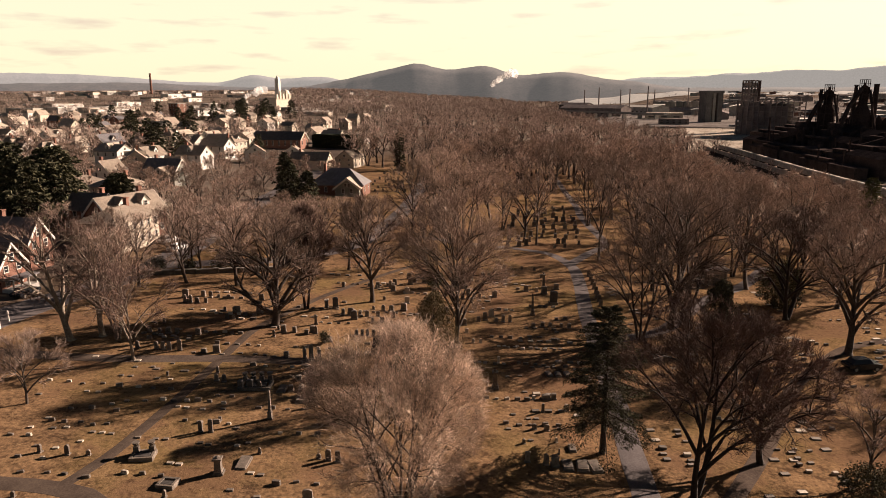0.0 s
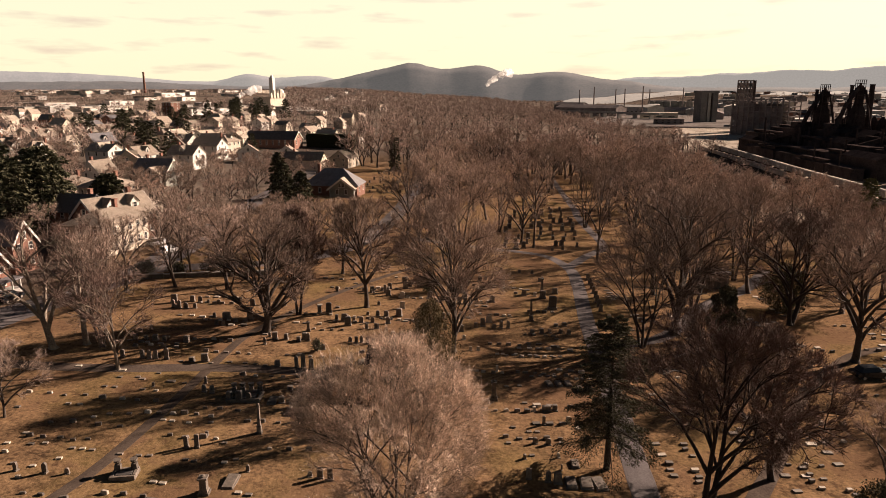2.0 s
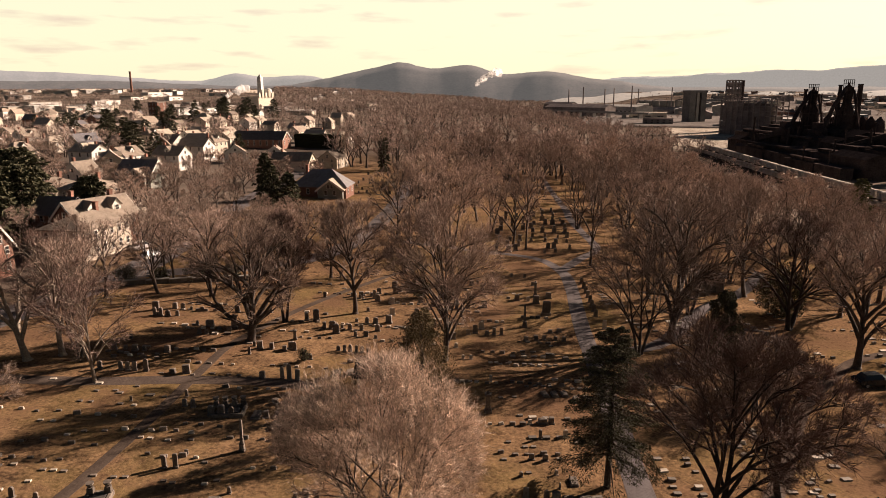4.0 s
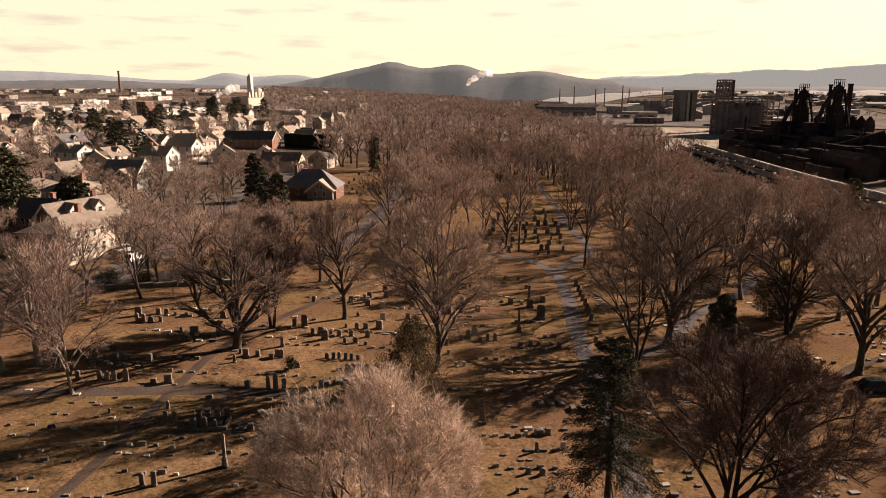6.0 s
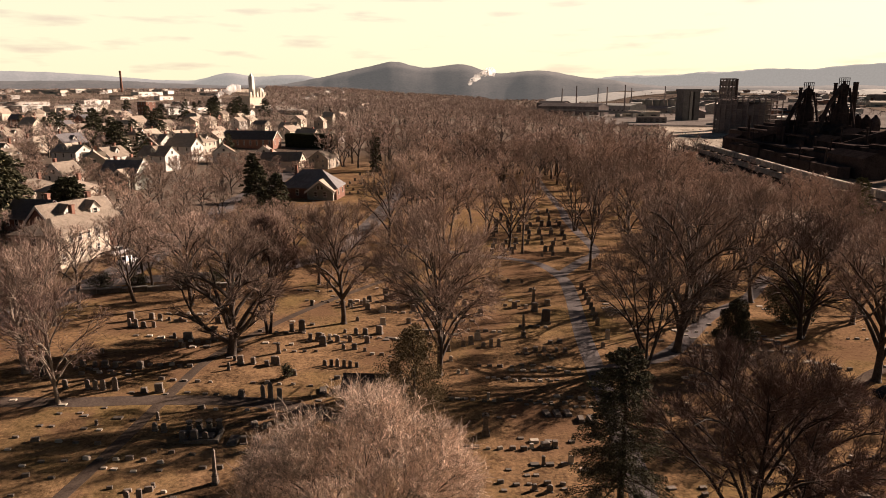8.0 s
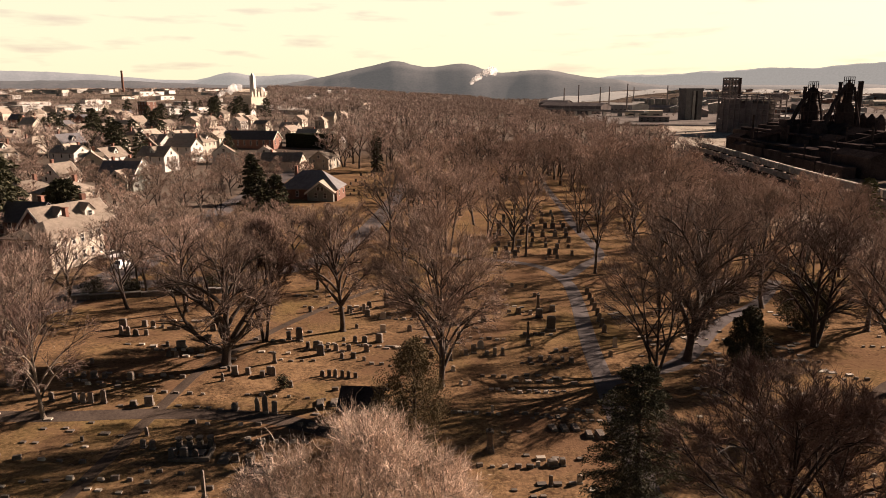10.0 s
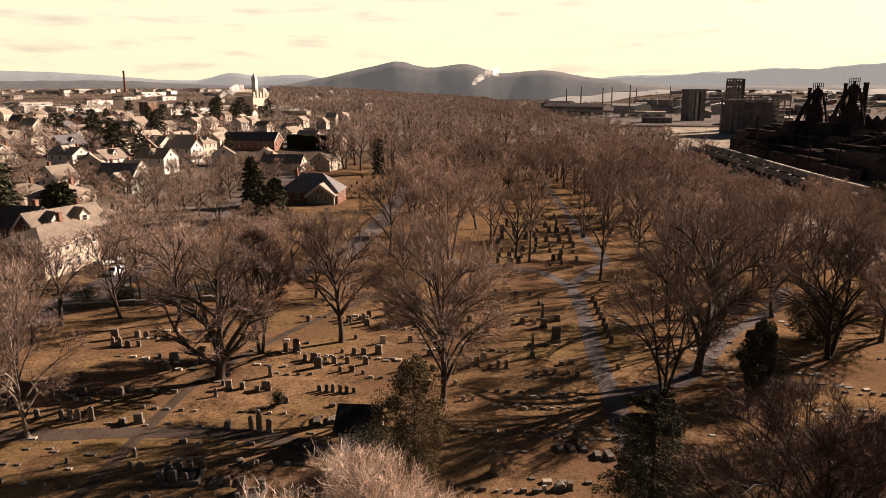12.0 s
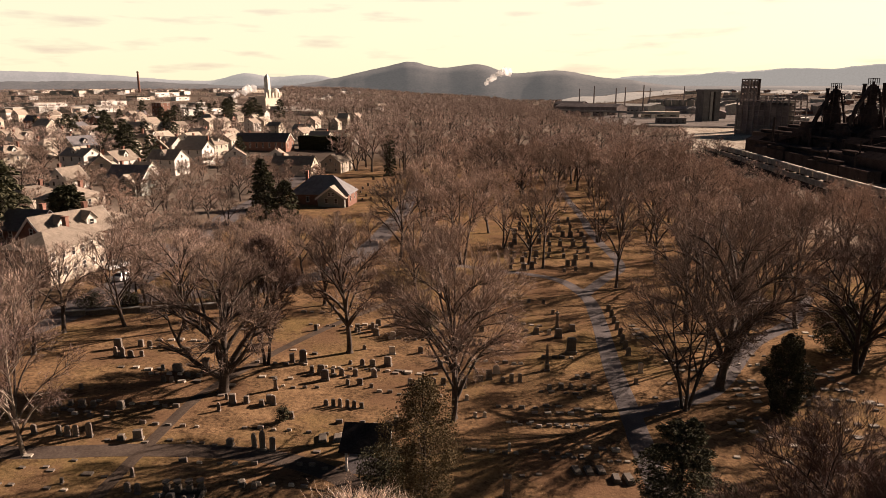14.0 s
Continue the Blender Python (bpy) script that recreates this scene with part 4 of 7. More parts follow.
for k in range(24):
    y = pine_rnd.uniform(380, 1000)
    x = -(110 + 0.08 * y) - pine_rnd.random() * (20 + 0.3 * y)
    f = pine_rnd.uniform(0.6, 1.05)
    copy_thing(town_pine, pose(x, y, ground_z(x, y), 0, 0, pine_rnd.uniform(0, 360)) @ Matrix.Diagonal((f, f, f, 1)))
for k, (x, y, h, r) in enumerate(((-55, 114.5, 2.2, 2.4), (-50, 116, 1.8, 2.0), (-44.5, 118.5, 2.4, 2.2), (-39, 121, 2.0, 2.0), (-34, 122.5, 1.6, 1.8))):
    broad_evergreen(50 + k, x, y, h, r, "low dark brush along the lane wall", NEEDLE, 2200, 0.15)
# ---- graves ----
def bevelled(bm, amount, segments=1):
    bmesh.ops.bevel(bm, geom=list(bm.edges), offset=amount, segments=segments, affect="EDGES", profile=0.6)
    return bm


def slab_top(bm, w, d, z0, h, arch):
    """An upright slab with an arched top."""
    n, front, back = 7, [], []
    outline = [(-w / 2, z0), (w / 2, z0)] + [(w / 2 * math.cos(math.pi * k / n), z0 + h - arch + arch * math.sin(math.pi * k / n)) for k in range(n + 1)]
    for x, z in outline:
        front.append(bm.verts.new((x, -d / 2, z)))
        back.append(bm.verts.new((x, d / 2, z)))
    bm.faces.new(front)
    bm.faces.new(list(reversed(back)))
    for k in range(len(outline)):
        j = (k + 1) % len(outline)
        bm.faces.new((front[j], front[k], back[k], back[j]))


GRAVE_RND = random.Random(9)
GRAVE_MESHES = {}


def grave_kind(kind, version):
    """The parts of a kind of grave, one metre wide and one metre high: (part name, mesh, material)."""
    key = (kind, version)
    if key in GRAVE_MESHES:
        return GRAVE_MESHES[key]
    stone = {"dark_block": DARK_STONE, "marble_tablet": MARBLE, "marker": MARBLE if version % 2 else GRANITE, "ledger": GRANITE}.get(kind, GRANITE)
    parts = []

    def add(name, fill, material=stone, bevel=0.02):
        bm = bmesh.new()
        fill(bm)
        if bevel:
            bevelled(bm, bevel)
        ob = solid(name, bm, material)
        parts.append((name, ob.data, material))
        bpy.data.objects.remove(ob)
    if kind in ("tablet", "marble_tablet"):
        add("base", lambda bm: box(bm, 0, 0, -0.08, 1.0, 0.42, 0.2))
        arch = (0.18, 0.3, 0.05)[version]
        add("tablet", lambda bm: slab_top(bm, 0.84, 0.2, 0.12, 0.88, arch), bevel=0)
    elif kind in ("block", "dark_block"):
        add("base", lambda bm: box(bm, 0, 0, -0.08, 1.0, 0.5, 0.26), GRANITE)
        add("die", lambda bm: box(bm, 0, 0, 0.18, 0.84, 0.36, 0.7, 0.95))
        add("cap", lambda bm: box(bm, 0, 0, 0.88, 0.9, 0.4, 0.12, (0.7, 0.85, 0.5)[version]))
    elif kind == "pedestal":
        add("base", lambda bm: box(bm, 0, 0, -0.05, 1.0, 1.0, 0.17))
        add("plinth", lambda bm: box(bm, 0, 0, 0.12, 0.82, 0.82, 0.12, 0.9))
        add("shaft", lambda bm: box(bm, 0, 0, 0.24, 0.64, 0.64, 0.56, 0.92))
        add("cap", lambda bm: box(bm, 0, 0, 0.8, 0.86, 0.86, 0.09))
        add("urn" if version else "finial", lambda bm: lathe(bm, ((0.1, 0.89), (0.2, 0.92), (0.24, 0.95), (0.12, 0.98), (0.06, 1.0)), 10), bevel=0)
    elif kind == "obelisk":
        add("base", lambda bm: box(bm, 0, 0, -0.03, 1.0, 1.0, 0.1))
        add("plinth", lambda bm: box(bm, 0, 0, 0.07, 0.78, 0.78, 0.16, 0.94))
        add("moulding", lambda bm: box(bm, 0, 0, 0.23, 0.86, 0.86, 0.03))

        def needle(bm):
            box(bm, 0, 0, 0.26, 0.52, 0.52, 0.68, 0.66)
            box(bm, 0, 0, 0.94, 0.343, 0.343, 0.06, 0.05)
        add("shaft", needle, bevel=0)
    elif kind == "ledger":
        add("kerb", lambda bm: box(bm, 0, 0, -0.1, 1.0, 1.9, 0.6))
        add("slab", lambda bm: box(bm, 0, 0, 0.5, 0.86, 1.76, 0.5, 0.96))
    else:
        add("slab", lambda bm: box(bm, 0, 0, -0.4, 1.0, 0.62, 1.3, 0.95))
    GRAVE_MESHES[key] = parts
    return parts


GRAVE_TEXT = {
    "tablet": ("grey granite headstone with a rounded top", "headstone", "headstones"),
    "marble_tablet": ("weathered white marble headstone on the lawn", "headstone", "headstones"),
    "block": ("broad grey granite family headstone on a base", "headstone", "headstones"),
    "dark_block": ("broad dark polished granite family headstone", "headstone", "headstones"),
    "pedestal": ("stepped grey stone monument with a capped shaft", "monument", "monuments"),
    "obelisk": ("tall slender grey stone obelisk on a plinth", "obelisk", "monuments"),
    "ledger": ("low stone grave slab lying on a kerb", "grave slab", "grave slabs"),
    "marker": ("small flat pale grave marker set in the grass", "grave marker", "grave markers"),
}
GRAVE_NAMES = {"tablet": "headstone", "marble_tablet": "headstone", "block": "headstone", "dark_block": "headstone", "pedestal": "monument", "obelisk": "obelisk", "ledger": "grave_slab", "marker": "grave_marker"}


def grave(kind, x, y, w, h):
    version = GRAVE_RND.randrange(3)
    z = ground_z(x, y)
    turn = GRAVE_RND.gauss(4, 5)
    label, category, group = GRAVE_TEXT[kind]
    ob = new(GRAVE_NAMES[kind])
    deep = {"tablet": 1.0, "marble_tablet": 0.9, "block": 1.3, "dark_block": 1.3}.get(kind, w)
    ob.matrix_world = pose(x, y, z, GRAVE_RND.gauss(0, 1.2), GRAVE_RND.gauss(0, 1.2), turn) @ Matrix.Diagonal((w, deep, h, 1))
    tagged(ob, label, category, group)
    for name, me, material in grave_kind(kind, version):
        p = new(name, me)
        p.parent = ob
    return ob


for place in ((-18.1, 60.1, 0.53, 3.09), (10.4, 99.3, 0.64, 3.36),):
    grave("obelisk", *place)
grave("pedestal", 4.1, 70.5, 0.8, 2.4)
for place in ((-23.3, 66.8, 0.65, 1.01), (-22.3, 66.8, 0.77, 1.15), (-15.7, 92.8, 1.01, 1.35), (-19.4, 97.6, 1, 1.76), (-20.8, 97.8, 0.65, 1.13), (14.2, 105.7, 1.46, 2.24),):
    grave("dark_block", *place)
for place in ((-19.3, 49.8, 0.88, 1.62), (-29.7, 93.2, 1.06, 1.9), (-20.5, 89.5, 0.59, 1.47), (13.6, 115.9, 0.59, 2.84),):
    grave("pedestal", *place)
for place in ((-17.9, 66.9, 0.64, 0.71), (-21.1, 76.7, 0.71, 0.72), (9, 54.4, 0.74, 1.01), (9.5, 68.6, 1.01, 0.57), (10.4, 68.7, 0.57, 0.64), (-43.2, 99.3, 1.11, 1.33), (-40.9, 100.5, 0.79, 0.89), (-33, 93.1, 1.29, 0.96), (-17.1, 82.9, 0.72, 0.67), (-29.8, 76.9, 0.95, 1), (-31.3, 76.7, 0.72, 0.54), (13.3, 111.9, 1.14, 1.37), (15.7, 115.2, 1.01, 1.04), (15.1, 97.8, 0.71, 0.48), (13.8, 97.2, 0.63, 0.47), (-17.8, 70.2, 0.51, 0.45), (-16.8, 70.1, 0.51, 0.45),):
    grave("block", *place)
for place in ((-35.6, 51.4, 0.41, 0.79), (-33.1, 51.3, 0.46, 0.96), (-31.3, 51.4, 0.4, 0.51), (-22.1, 45.9, 0.3, 0.67), (-33.4, 44.7, 0.32, 0.48), (-26.6, 68.5, 0.53, 0.82), (-25.7, 68.3, 0.53, 0.89), (-21.3, 66.8, 0.58, 1.01), (-27.3, 70.7, 0.34, 0.84), (-23.6, 56.7, 0.46, 1.16), (-22.7, 56.8, 0.46, 1.29), (-22.7, 59.1, 0.35, 0.45), (-15, 63.1, 0.6, 0.81), (-14.3, 63.3, 0.42, 0.74), (-11.7, 53.2, 0.42, 0.47), (-10.8, 53, 0.57, 1.05), (-9.9, 52.8, 0.52, 1.05), (-11.1, 46.9, 0.91, 0.86), (-17, 53.4, 0.32, 0.6), (-24.7, 83.6, 0.39, 0.95), (6.6, 54.8, 0.53, 1.01), (8.2, 54.5, 0.53, 1.06),):
    grave("tablet", *place)
for place in ((8.9, 65.2, 0.36, 0.95), (7.7, 61.2, 0.52, 0.58), (8.9, 61.1, 0.58, 0.65), (6.5, 58.2, 0.33, 0.45), (9.6, 56.6, 0.16, 0.55), (-42.3, 96.9, 0.54, 1.21), (-41.4, 96.8, 0.62, 1.21), (-34.8, 93.3, 0.43, 0.73), (-33.4, 90.2, 0.56, 0.7), (-32.4, 90.1, 0.55, 0.7), (-24.9, 86.5, 0.39, 0.65), (-19.6, 85.7, 0.5, 1.12), (-34.4, 76.9, 0.61, 1.5), (-35.7, 76.9, 0.55, 1.1), (-36.5, 76.9, 0.56, 1.04), (-37.3, 76.9, 0.56, 1.04), (-39.7, 76.9, 0.57, 0.99), (-18.8, 76.6, 0.5, 1.51), (-17.9, 76.2, 0.61, 1.99), (-17, 76.2, 0.61, 1.36), (-14.2, 86.2, 0.56, 0.69), (-13.4, 86.1, 0.49, 0.83),):
    grave("tablet", *place)
for place in ((-12.7, 86.1, 0.49, 0.97), (-11.9, 86, 0.49, 0.9), (-11.2, 86, 0.49, 0.83), (-10.4, 86.1, 0.49, 0.62), (-12.7, 110.4, 0.56, 1.44), (-15, 110, 0.48, 0.63), (-20.6, 109.9, 0.57, 0.91), (5.8, 95.2, 0.54, 1.06), (6.8, 95.3, 0.54, 1.07), (4.8, 95, 0.61, 0.61), (3.2, 95.5, 0.75, 1.22), (2.2, 94.8, 0.61, 0.76), (-0.4, 106.6, 0.69, 1.03), (0.5, 106.8, 0.61, 0.94), (1.4, 106.9, 0.61, 1.03), (2.3, 107.2, 0.62, 0.95), (23, 125.9, 0.75, 1.26), (22.9, 122.9, 0.73, 1.23), (22.7, 119.8, 0.71, 1.19), (22.5, 116.8, 0.69, 1.26), (22.4, 114, 0.67, 1.23), (22.1, 111.1, 0.74, 1.29),):
    grave("tablet", *place)
for place in ((22, 108.6, 0.72, 1.26), (21.8, 106, 0.7, 1.23), (20.6, 96.4, 0.57, 0.79), (38.9, 92.7, 0.59, 0.74), (-32.4, 69.1, 0.28, 0.5), (-41, 87.1, 0.42, 0.63),):
    grave("tablet", *place)
for place in ((11.4, 65.8, 0.55, 0.76), (8.2, 68.3, 0.44, 0.45), (9.6, 58.8, 0.28, 0.45), (4.7, 78.6, 0.33, 0.81), (1.5, 85.4, 0.42, 0.54), (2.5, 85.5, 0.42, 0.54), (0.6, 89.4, 0.51, 0.64), (22, 100.1, 0.66, 1.32), (24.2, 90.6, 0.61, 1.06),):
    grave("marble_tablet", *place)
for place in ((-17.8, 51.5, 1.05, 0.25), (-18.9, 67.1, 0.89, 0.26), (-16.8, 67.4, 0.76, 0.25), (10.1, 54.4, 0.95, 0.27), (11.4, 54.5, 1.06, 0.27), (12.5, 54.5, 1.07, 0.25), (10.5, 75.5, 0.69, 0.28), (11.6, 75.6, 0.69, 0.28), (12.7, 75.8, 0.69, 0.28), (10.9, 57.6, 0.7, 0.25), (-13, 78.9, 0.79, 0.25), (-11.6, 79.1, 0.79, 0.25), (13.8, 74.4, 0.64, 0.38), (14.9, 74.4, 0.75, 0.43),):
    grave("ledger", *place)
for place in ((-17.5, 47.4, 0.55, 0.14), (-16.7, 50.1, 0.56, 0.14), (-15.8, 49.9, 0.56, 0.14), (-15.1, 46.7, 0.54, 0.14), (-22.8, 54.6, 0.5, 0.14), (-22, 54.4, 0.5, 0.14), (-23.9, 50.9, 0.59, 0.14), (-23.1, 50.8, 0.59, 0.14), (-25.8, 87.3, 0.8, 0.14), (5.8, 64.2, 0.5, 0.14), (7.3, 63.4, 0.5, 0.14), (8.1, 63.5, 0.5, 0.14), (5.2, 60.9, 0.5, 0.14), (7.2, 58.8, 0.5, 0.14), (10.2, 61.5, 0.5, 0.14), (19.2, 62.4, 0.78, 0.14), (19.2, 60.3, 0.82, 0.14), (29.3, 57.8, 0.83, 0.14), (31.1, 57.9, 0.72, 0.14), (32.5, 57.6, 0.55, 0.14), (29.2, 55.3, 0.81, 0.14), (35.3, 62.6, 0.91, 0.14),):
    grave("marker", *place)
for place in ((35.2, 60.4, 0.89, 0.14), (34.1, 55.3, 0.6, 0.14), (26.3, 51.4, 0.76, 0.14), (29.4, 52.4, 0.79, 0.14), (-18.6, 55.1, 0.5, 0.14), (-38.8, 57.6, 0.5, 0.14), (-37.1, 55.7, 0.5, 0.14), (-36, 56, 0.5, 0.14), (-33.3, 53.6, 0.5, 0.14), (-34.7, 52.2, 0.5, 0.14), (-39.2, 55.6, 0.5, 0.14), (-36.5, 52.4, 0.5, 0.14), (-33.2, 55.4, 0.5, 0.14), (-32.3, 55.4, 0.5, 0.14), (-31.4, 55.3, 0.5, 0.14), (-28.7, 54.9, 0.5, 0.14), (-27, 54.8, 0.5, 0.14), (-26.1, 54.9, 0.5, 0.14), (-33.5, 62.2, 0.5, 0.14), (-34.6, 61.4, 0.5, 0.14), (-31.7, 62.5, 0.5, 0.14), (-27.9, 61.6, 0.5, 0.14),):
    grave("marker", *place)
for place in ((-27, 61.5, 0.5, 0.14), (-25.3, 61.3, 0.5, 0.14), (-33.1, 68.2, 0.55, 0.14), (-31.6, 68.1, 0.5, 0.14), (-37.3, 68.4, 0.5, 0.14), (-36.2, 68.4, 0.5, 0.14), (-43, 73.4, 0.68, 0.14), (-37, 71, 0.5, 0.14), (-35.1, 71.3, 0.5, 0.14), (-42.9, 62.6, 0.5, 0.14), (-38.6, 63.9, 0.5, 0.14), (-37.4, 63.9, 0.5, 0.14), (-23.3, 61.6, 0.5, 0.14), (-20.6, 57.8, 0.5, 0.14), (-19.4, 54.5, 0.5, 0.14), (-25, 76.9, 0.52, 0.14), (-23.8, 76.8, 0.52, 0.14), (-22.5, 76.5, 0.51, 0.14), (-13, 76.4, 0.66, 0.14), (-14.2, 109.7, 0.64, 0.14), (-9.3, 108, 0.62, 0.14), (-9, 116.9, 0.85, 0.14),):
    grave("marker", *place)
for place in ((-18.4, 115.4, 0.68, 0.14), (-21.7, 101.8, 0.75, 0.14), (1.4, 78.4, 0.5, 0.14), (2.3, 78.4, 0.5, 0.14), (3.1, 78.4, 0.5, 0.14), (5.6, 74.2, 0.5, 0.14), (7.1, 74.6, 0.5, 0.14), (8.7, 77.6, 0.5, 0.14), (9.7, 77.9, 0.5, 0.14), (10.6, 77.9, 0.5, 0.14), (11.4, 77.9, 0.5, 0.14), (13.9, 77.6, 0.5, 0.14), (14.7, 77.7, 0.5, 0.14), (15.5, 77.7, 0.5, 0.14), (7.3, 84.8, 0.5, 0.14), (4.9, 84.5, 0.5, 0.14), (5.6, 84.6, 0.5, 0.14), (9.8, 84.6, 0.5, 0.14), (11, 84.7, 0.5, 0.14), (11.8, 84.7, 0.5, 0.14), (12.9, 84.7, 0.5, 0.14), (13.2, 91.5, 0.59, 0.14),):
    grave("marker", *place)
for place in ((10.7, 89, 0.51, 0.14), (21.9, 92.6, 0.55, 0.14), (21.3, 90.3, 0.53, 0.14), (21, 88.1, 0.52, 0.14), (24.7, 97, 0.65, 0.14), (26.4, 104.6, 0.55, 0.14), (34.3, 101.8, 0.95, 0.14), (33.8, 98.8, 0.95, 0.14), (32.4, 96.3, 0.95, 0.14), (32.1, 94.6, 0.94, 0.14), (35.2, 99.2, 0.95, 0.14), (34.6, 96.9, 0.95, 0.14), (34, 94.9, 0.95, 0.14), (33.4, 93, 0.93, 0.14), (29.8, 91, 0.83, 0.14), (29.5, 87.8, 0.8, 0.14), (31.6, 88.5, 0.88, 0.14), (30, 85.3, 0.85, 0.14), (29.9, 83.5, 0.83, 0.14), (31.3, 84.2, 0.84, 0.14), (32.8, 82.7, 0.9, 0.14), (33.1, 81, 0.95, 0.14),):
    grave("marker", *place)
for place in ((31.1, 77.4, 0.9, 0.14), (30.7, 79.2, 0.86, 0.14), (34.5, 86.5, 0.81, 0.14), (36.9, 87.3, 0.62, 0.14), (48.1, 104.6, 0.95, 0.14), (46.3, 99.8, 0.95, 0.14), (45.7, 98, 0.95, 0.14), (46.8, 103.5, 0.95, 0.14), (26.2, 79.7, 0.6, 0.14), (-37.7, 72.9, 0.78, 0.14), (-34.4, 70.8, 0.63, 0.14), (-33.4, 72.6, 0.5, 0.14), (-31.1, 70.6, 0.89, 0.14), (-29.5, 70.3, 0.5, 0.14), (-32.5, 76.4, 0.5, 0.14), (-28.9, 76.4, 0.5, 0.14), (-26.9, 77, 0.58, 0.14), (-39.9, 93.5, 0.67, 0.14), (-42.3, 86.7, 0.63, 0.14), (-37.6, 84.4, 0.5, 0.14),):
    grave("marker", *place)
for row, y0, count in ((19.3, 56.6, 3), (21.4, 54.4, 4), (22.0, 60.5, 3), (31.5, 56.0, 4), (33.8, 53.4, 3)):
    # short ranks of low blocks beside the drive
    for k in range(count):
        grave("marker", row + GRAVE_RND.gauss(0, 0.12), y0 + k * 1.1 + GRAVE_RND.gauss(0, 0.1), GRAVE_RND.uniform(0.5, 0.75), GRAVE_RND.uniform(0.14, 0.3))
# rows of stones further along the drive and on the far lawns
for row in range(11):
    y = 152 + row * 6.4
    for k in range(7):
        x = 8.5 + (y - 150) * 0.1 + k * 2.7 + GRAVE_RND.gauss(0, 0.35)
        if GRAVE_RND.random() < 0.16 or abs(x - 32) < 2:
            continue
        h = GRAVE_RND.uniform(0.7, 1.5)
        grave(GRAVE_RND.choice(("tablet", "tablet", "block", "dark_block", "pedestal")), x, y + GRAVE_RND.gauss(0, 0.7), h * GRAVE_RND.uniform(0.65, 1.0), h * 1.1)
for row in range(7):
    y = 98 + row * 5.2
    for k in range(9):
        x = -13 + k * 3.3 + GRAVE_RND.gauss(0, 0.7)
        if GRAVE_RND.random() < 0.45 or abs(x - 19) < 3 or (y < 112 and x > 6):
            continue
        h = GRAVE_RND.uniform(0.6, 1.25)
        grave(GRAVE_RND.choice(("tablet", "tablet", "marble_tablet", "block")), x, y + GRAVE_RND.gauss(0, 0.6), h * 0.85, h)
for row in range(8):
    y = 240 + row * 9
    for k in range(8):
        x = -42 + k * 3.6 + GRAVE_RND.gauss(0, 0.5)
        if GRAVE_RND.random() < 0.35:
            continue
        h = GRAVE_RND.uniform(0.7, 1.3)
        grave("tablet", x, y, h * 0.8, h)
# short family rows of small markers and stones across the near lawn
for k in range(52):
    x0, y0 = GRAVE_RND.uniform(-42, 14), GRAVE_RND.uniform(64, 122)
    if abs(x0 + 28.5) < 2.5 or (abs(y0 - 74) < 3.5):
        continue
    kind = GRAVE_RND.choice(("marker", "marker", "marker", "tablet", "block"))
    for j in range(GRAVE_RND.randrange(2, 6)):
        x, y = x0 + j * GRAVE_RND.uniform(1.2, 1.7), y0 + GRAVE_RND.gauss(0, 0.25)
        if x > 15.5 or (-29.5 < x < -27) or (-12 < x < 1 and 69 < y < 80):
            continue
        if kind == "marker":
            grave(kind, x, y, GRAVE_RND.uniform(0.55, 0.85), GRAVE_RND.uniform(0.14, 0.3))
        else:
            h = GRAVE_RND.uniform(0.5, 1.1)
            grave(kind, x, y, h * GRAVE_RND.uniform(0.7, 0.95), h)
for k in range(26):
    x0, y0 = GRAVE_RND.uniform(22, 60), GRAVE_RND.uniform(62, 120)
    for j in range(GRAVE_RND.randrange(2, 5)):
        x, y = x0 - j * 0.25, y0 + j * 1.6
        if abs(x - (22 + (y - 50) * 0.65)) < 3.0:
            continue
        grave("marker", x, y, GRAVE_RND.uniform(0.8, 1.1), 0.16)


def family_plot(x, y, wide, deep, turn, stone, urns, label):
    """A kerbed family plot with a row of urn posts at the back and a slab within."""
    ob = thing("family_plot", x, y, turn, None, label, "grave plot", "family plots")
    for name, cx, cy, sx, sy in (("kerb", 0, -deep / 2, wide, 0.28), ("kerb", 0, deep / 2, wide, 0.28), ("kerb", -wide / 2 + 0.14, 0, 0.28, deep - 0.28), ("kerb", wide / 2 - 0.14, 0, 0.28, deep - 0.28)):
        bm = bmesh.new()
        box(bm, cx, cy, -0.15, sx, sy, 0.5)
        bevelled(bm, 0.03)
        part(name, bm, stone, ob)
    for k in range(urns):
        cx = (k / max(1, urns - 1) - 0.5) * (wide - 0.7)
        bm = bmesh.new()
        box(bm, cx, deep / 2 - 0.1, 0.3, 0.5, 0.5, 0.5, 0.85)
        post = part("post", bm, stone, ob)
        bm = bmesh.new()
        lathe(bm, ((0.1, 0.8), (0.14, 0.86), (0.3, 1.05), (0.27, 1.15), (0.33, 1.2)), 10, cx, deep / 2 - 0.1)
        part("urn", bm, stone, post)
    bm = bmesh.new()
    box(bm, 0, -deep * 0.08, 0.0, wide * 0.66, deep * 0.5, 0.32, 0.96)
    bevelled(bm, 0.02)
    part("slab", bm, DARK_STONE, ob, "dark slab")


family_plot(-21.9, 67.6, 3.4, 2.2, 6, GRANITE, 4, "kerbed family plot with a row of stone urns")
family_plot(-26.6, 51.6, 2.0, 1.3, 10, GRANITE, 2, "grey kerbed family plot with small urns")
family_plot(-22.6, 47.6, 1.5, 1.1, -5, GRANITE, 0, "small grey kerbed grave plot")
family_plot(-15.5, 65.2, 2.4, 1.8, 4, GRANITE, 2, "grey kerbed family plot with urn posts")


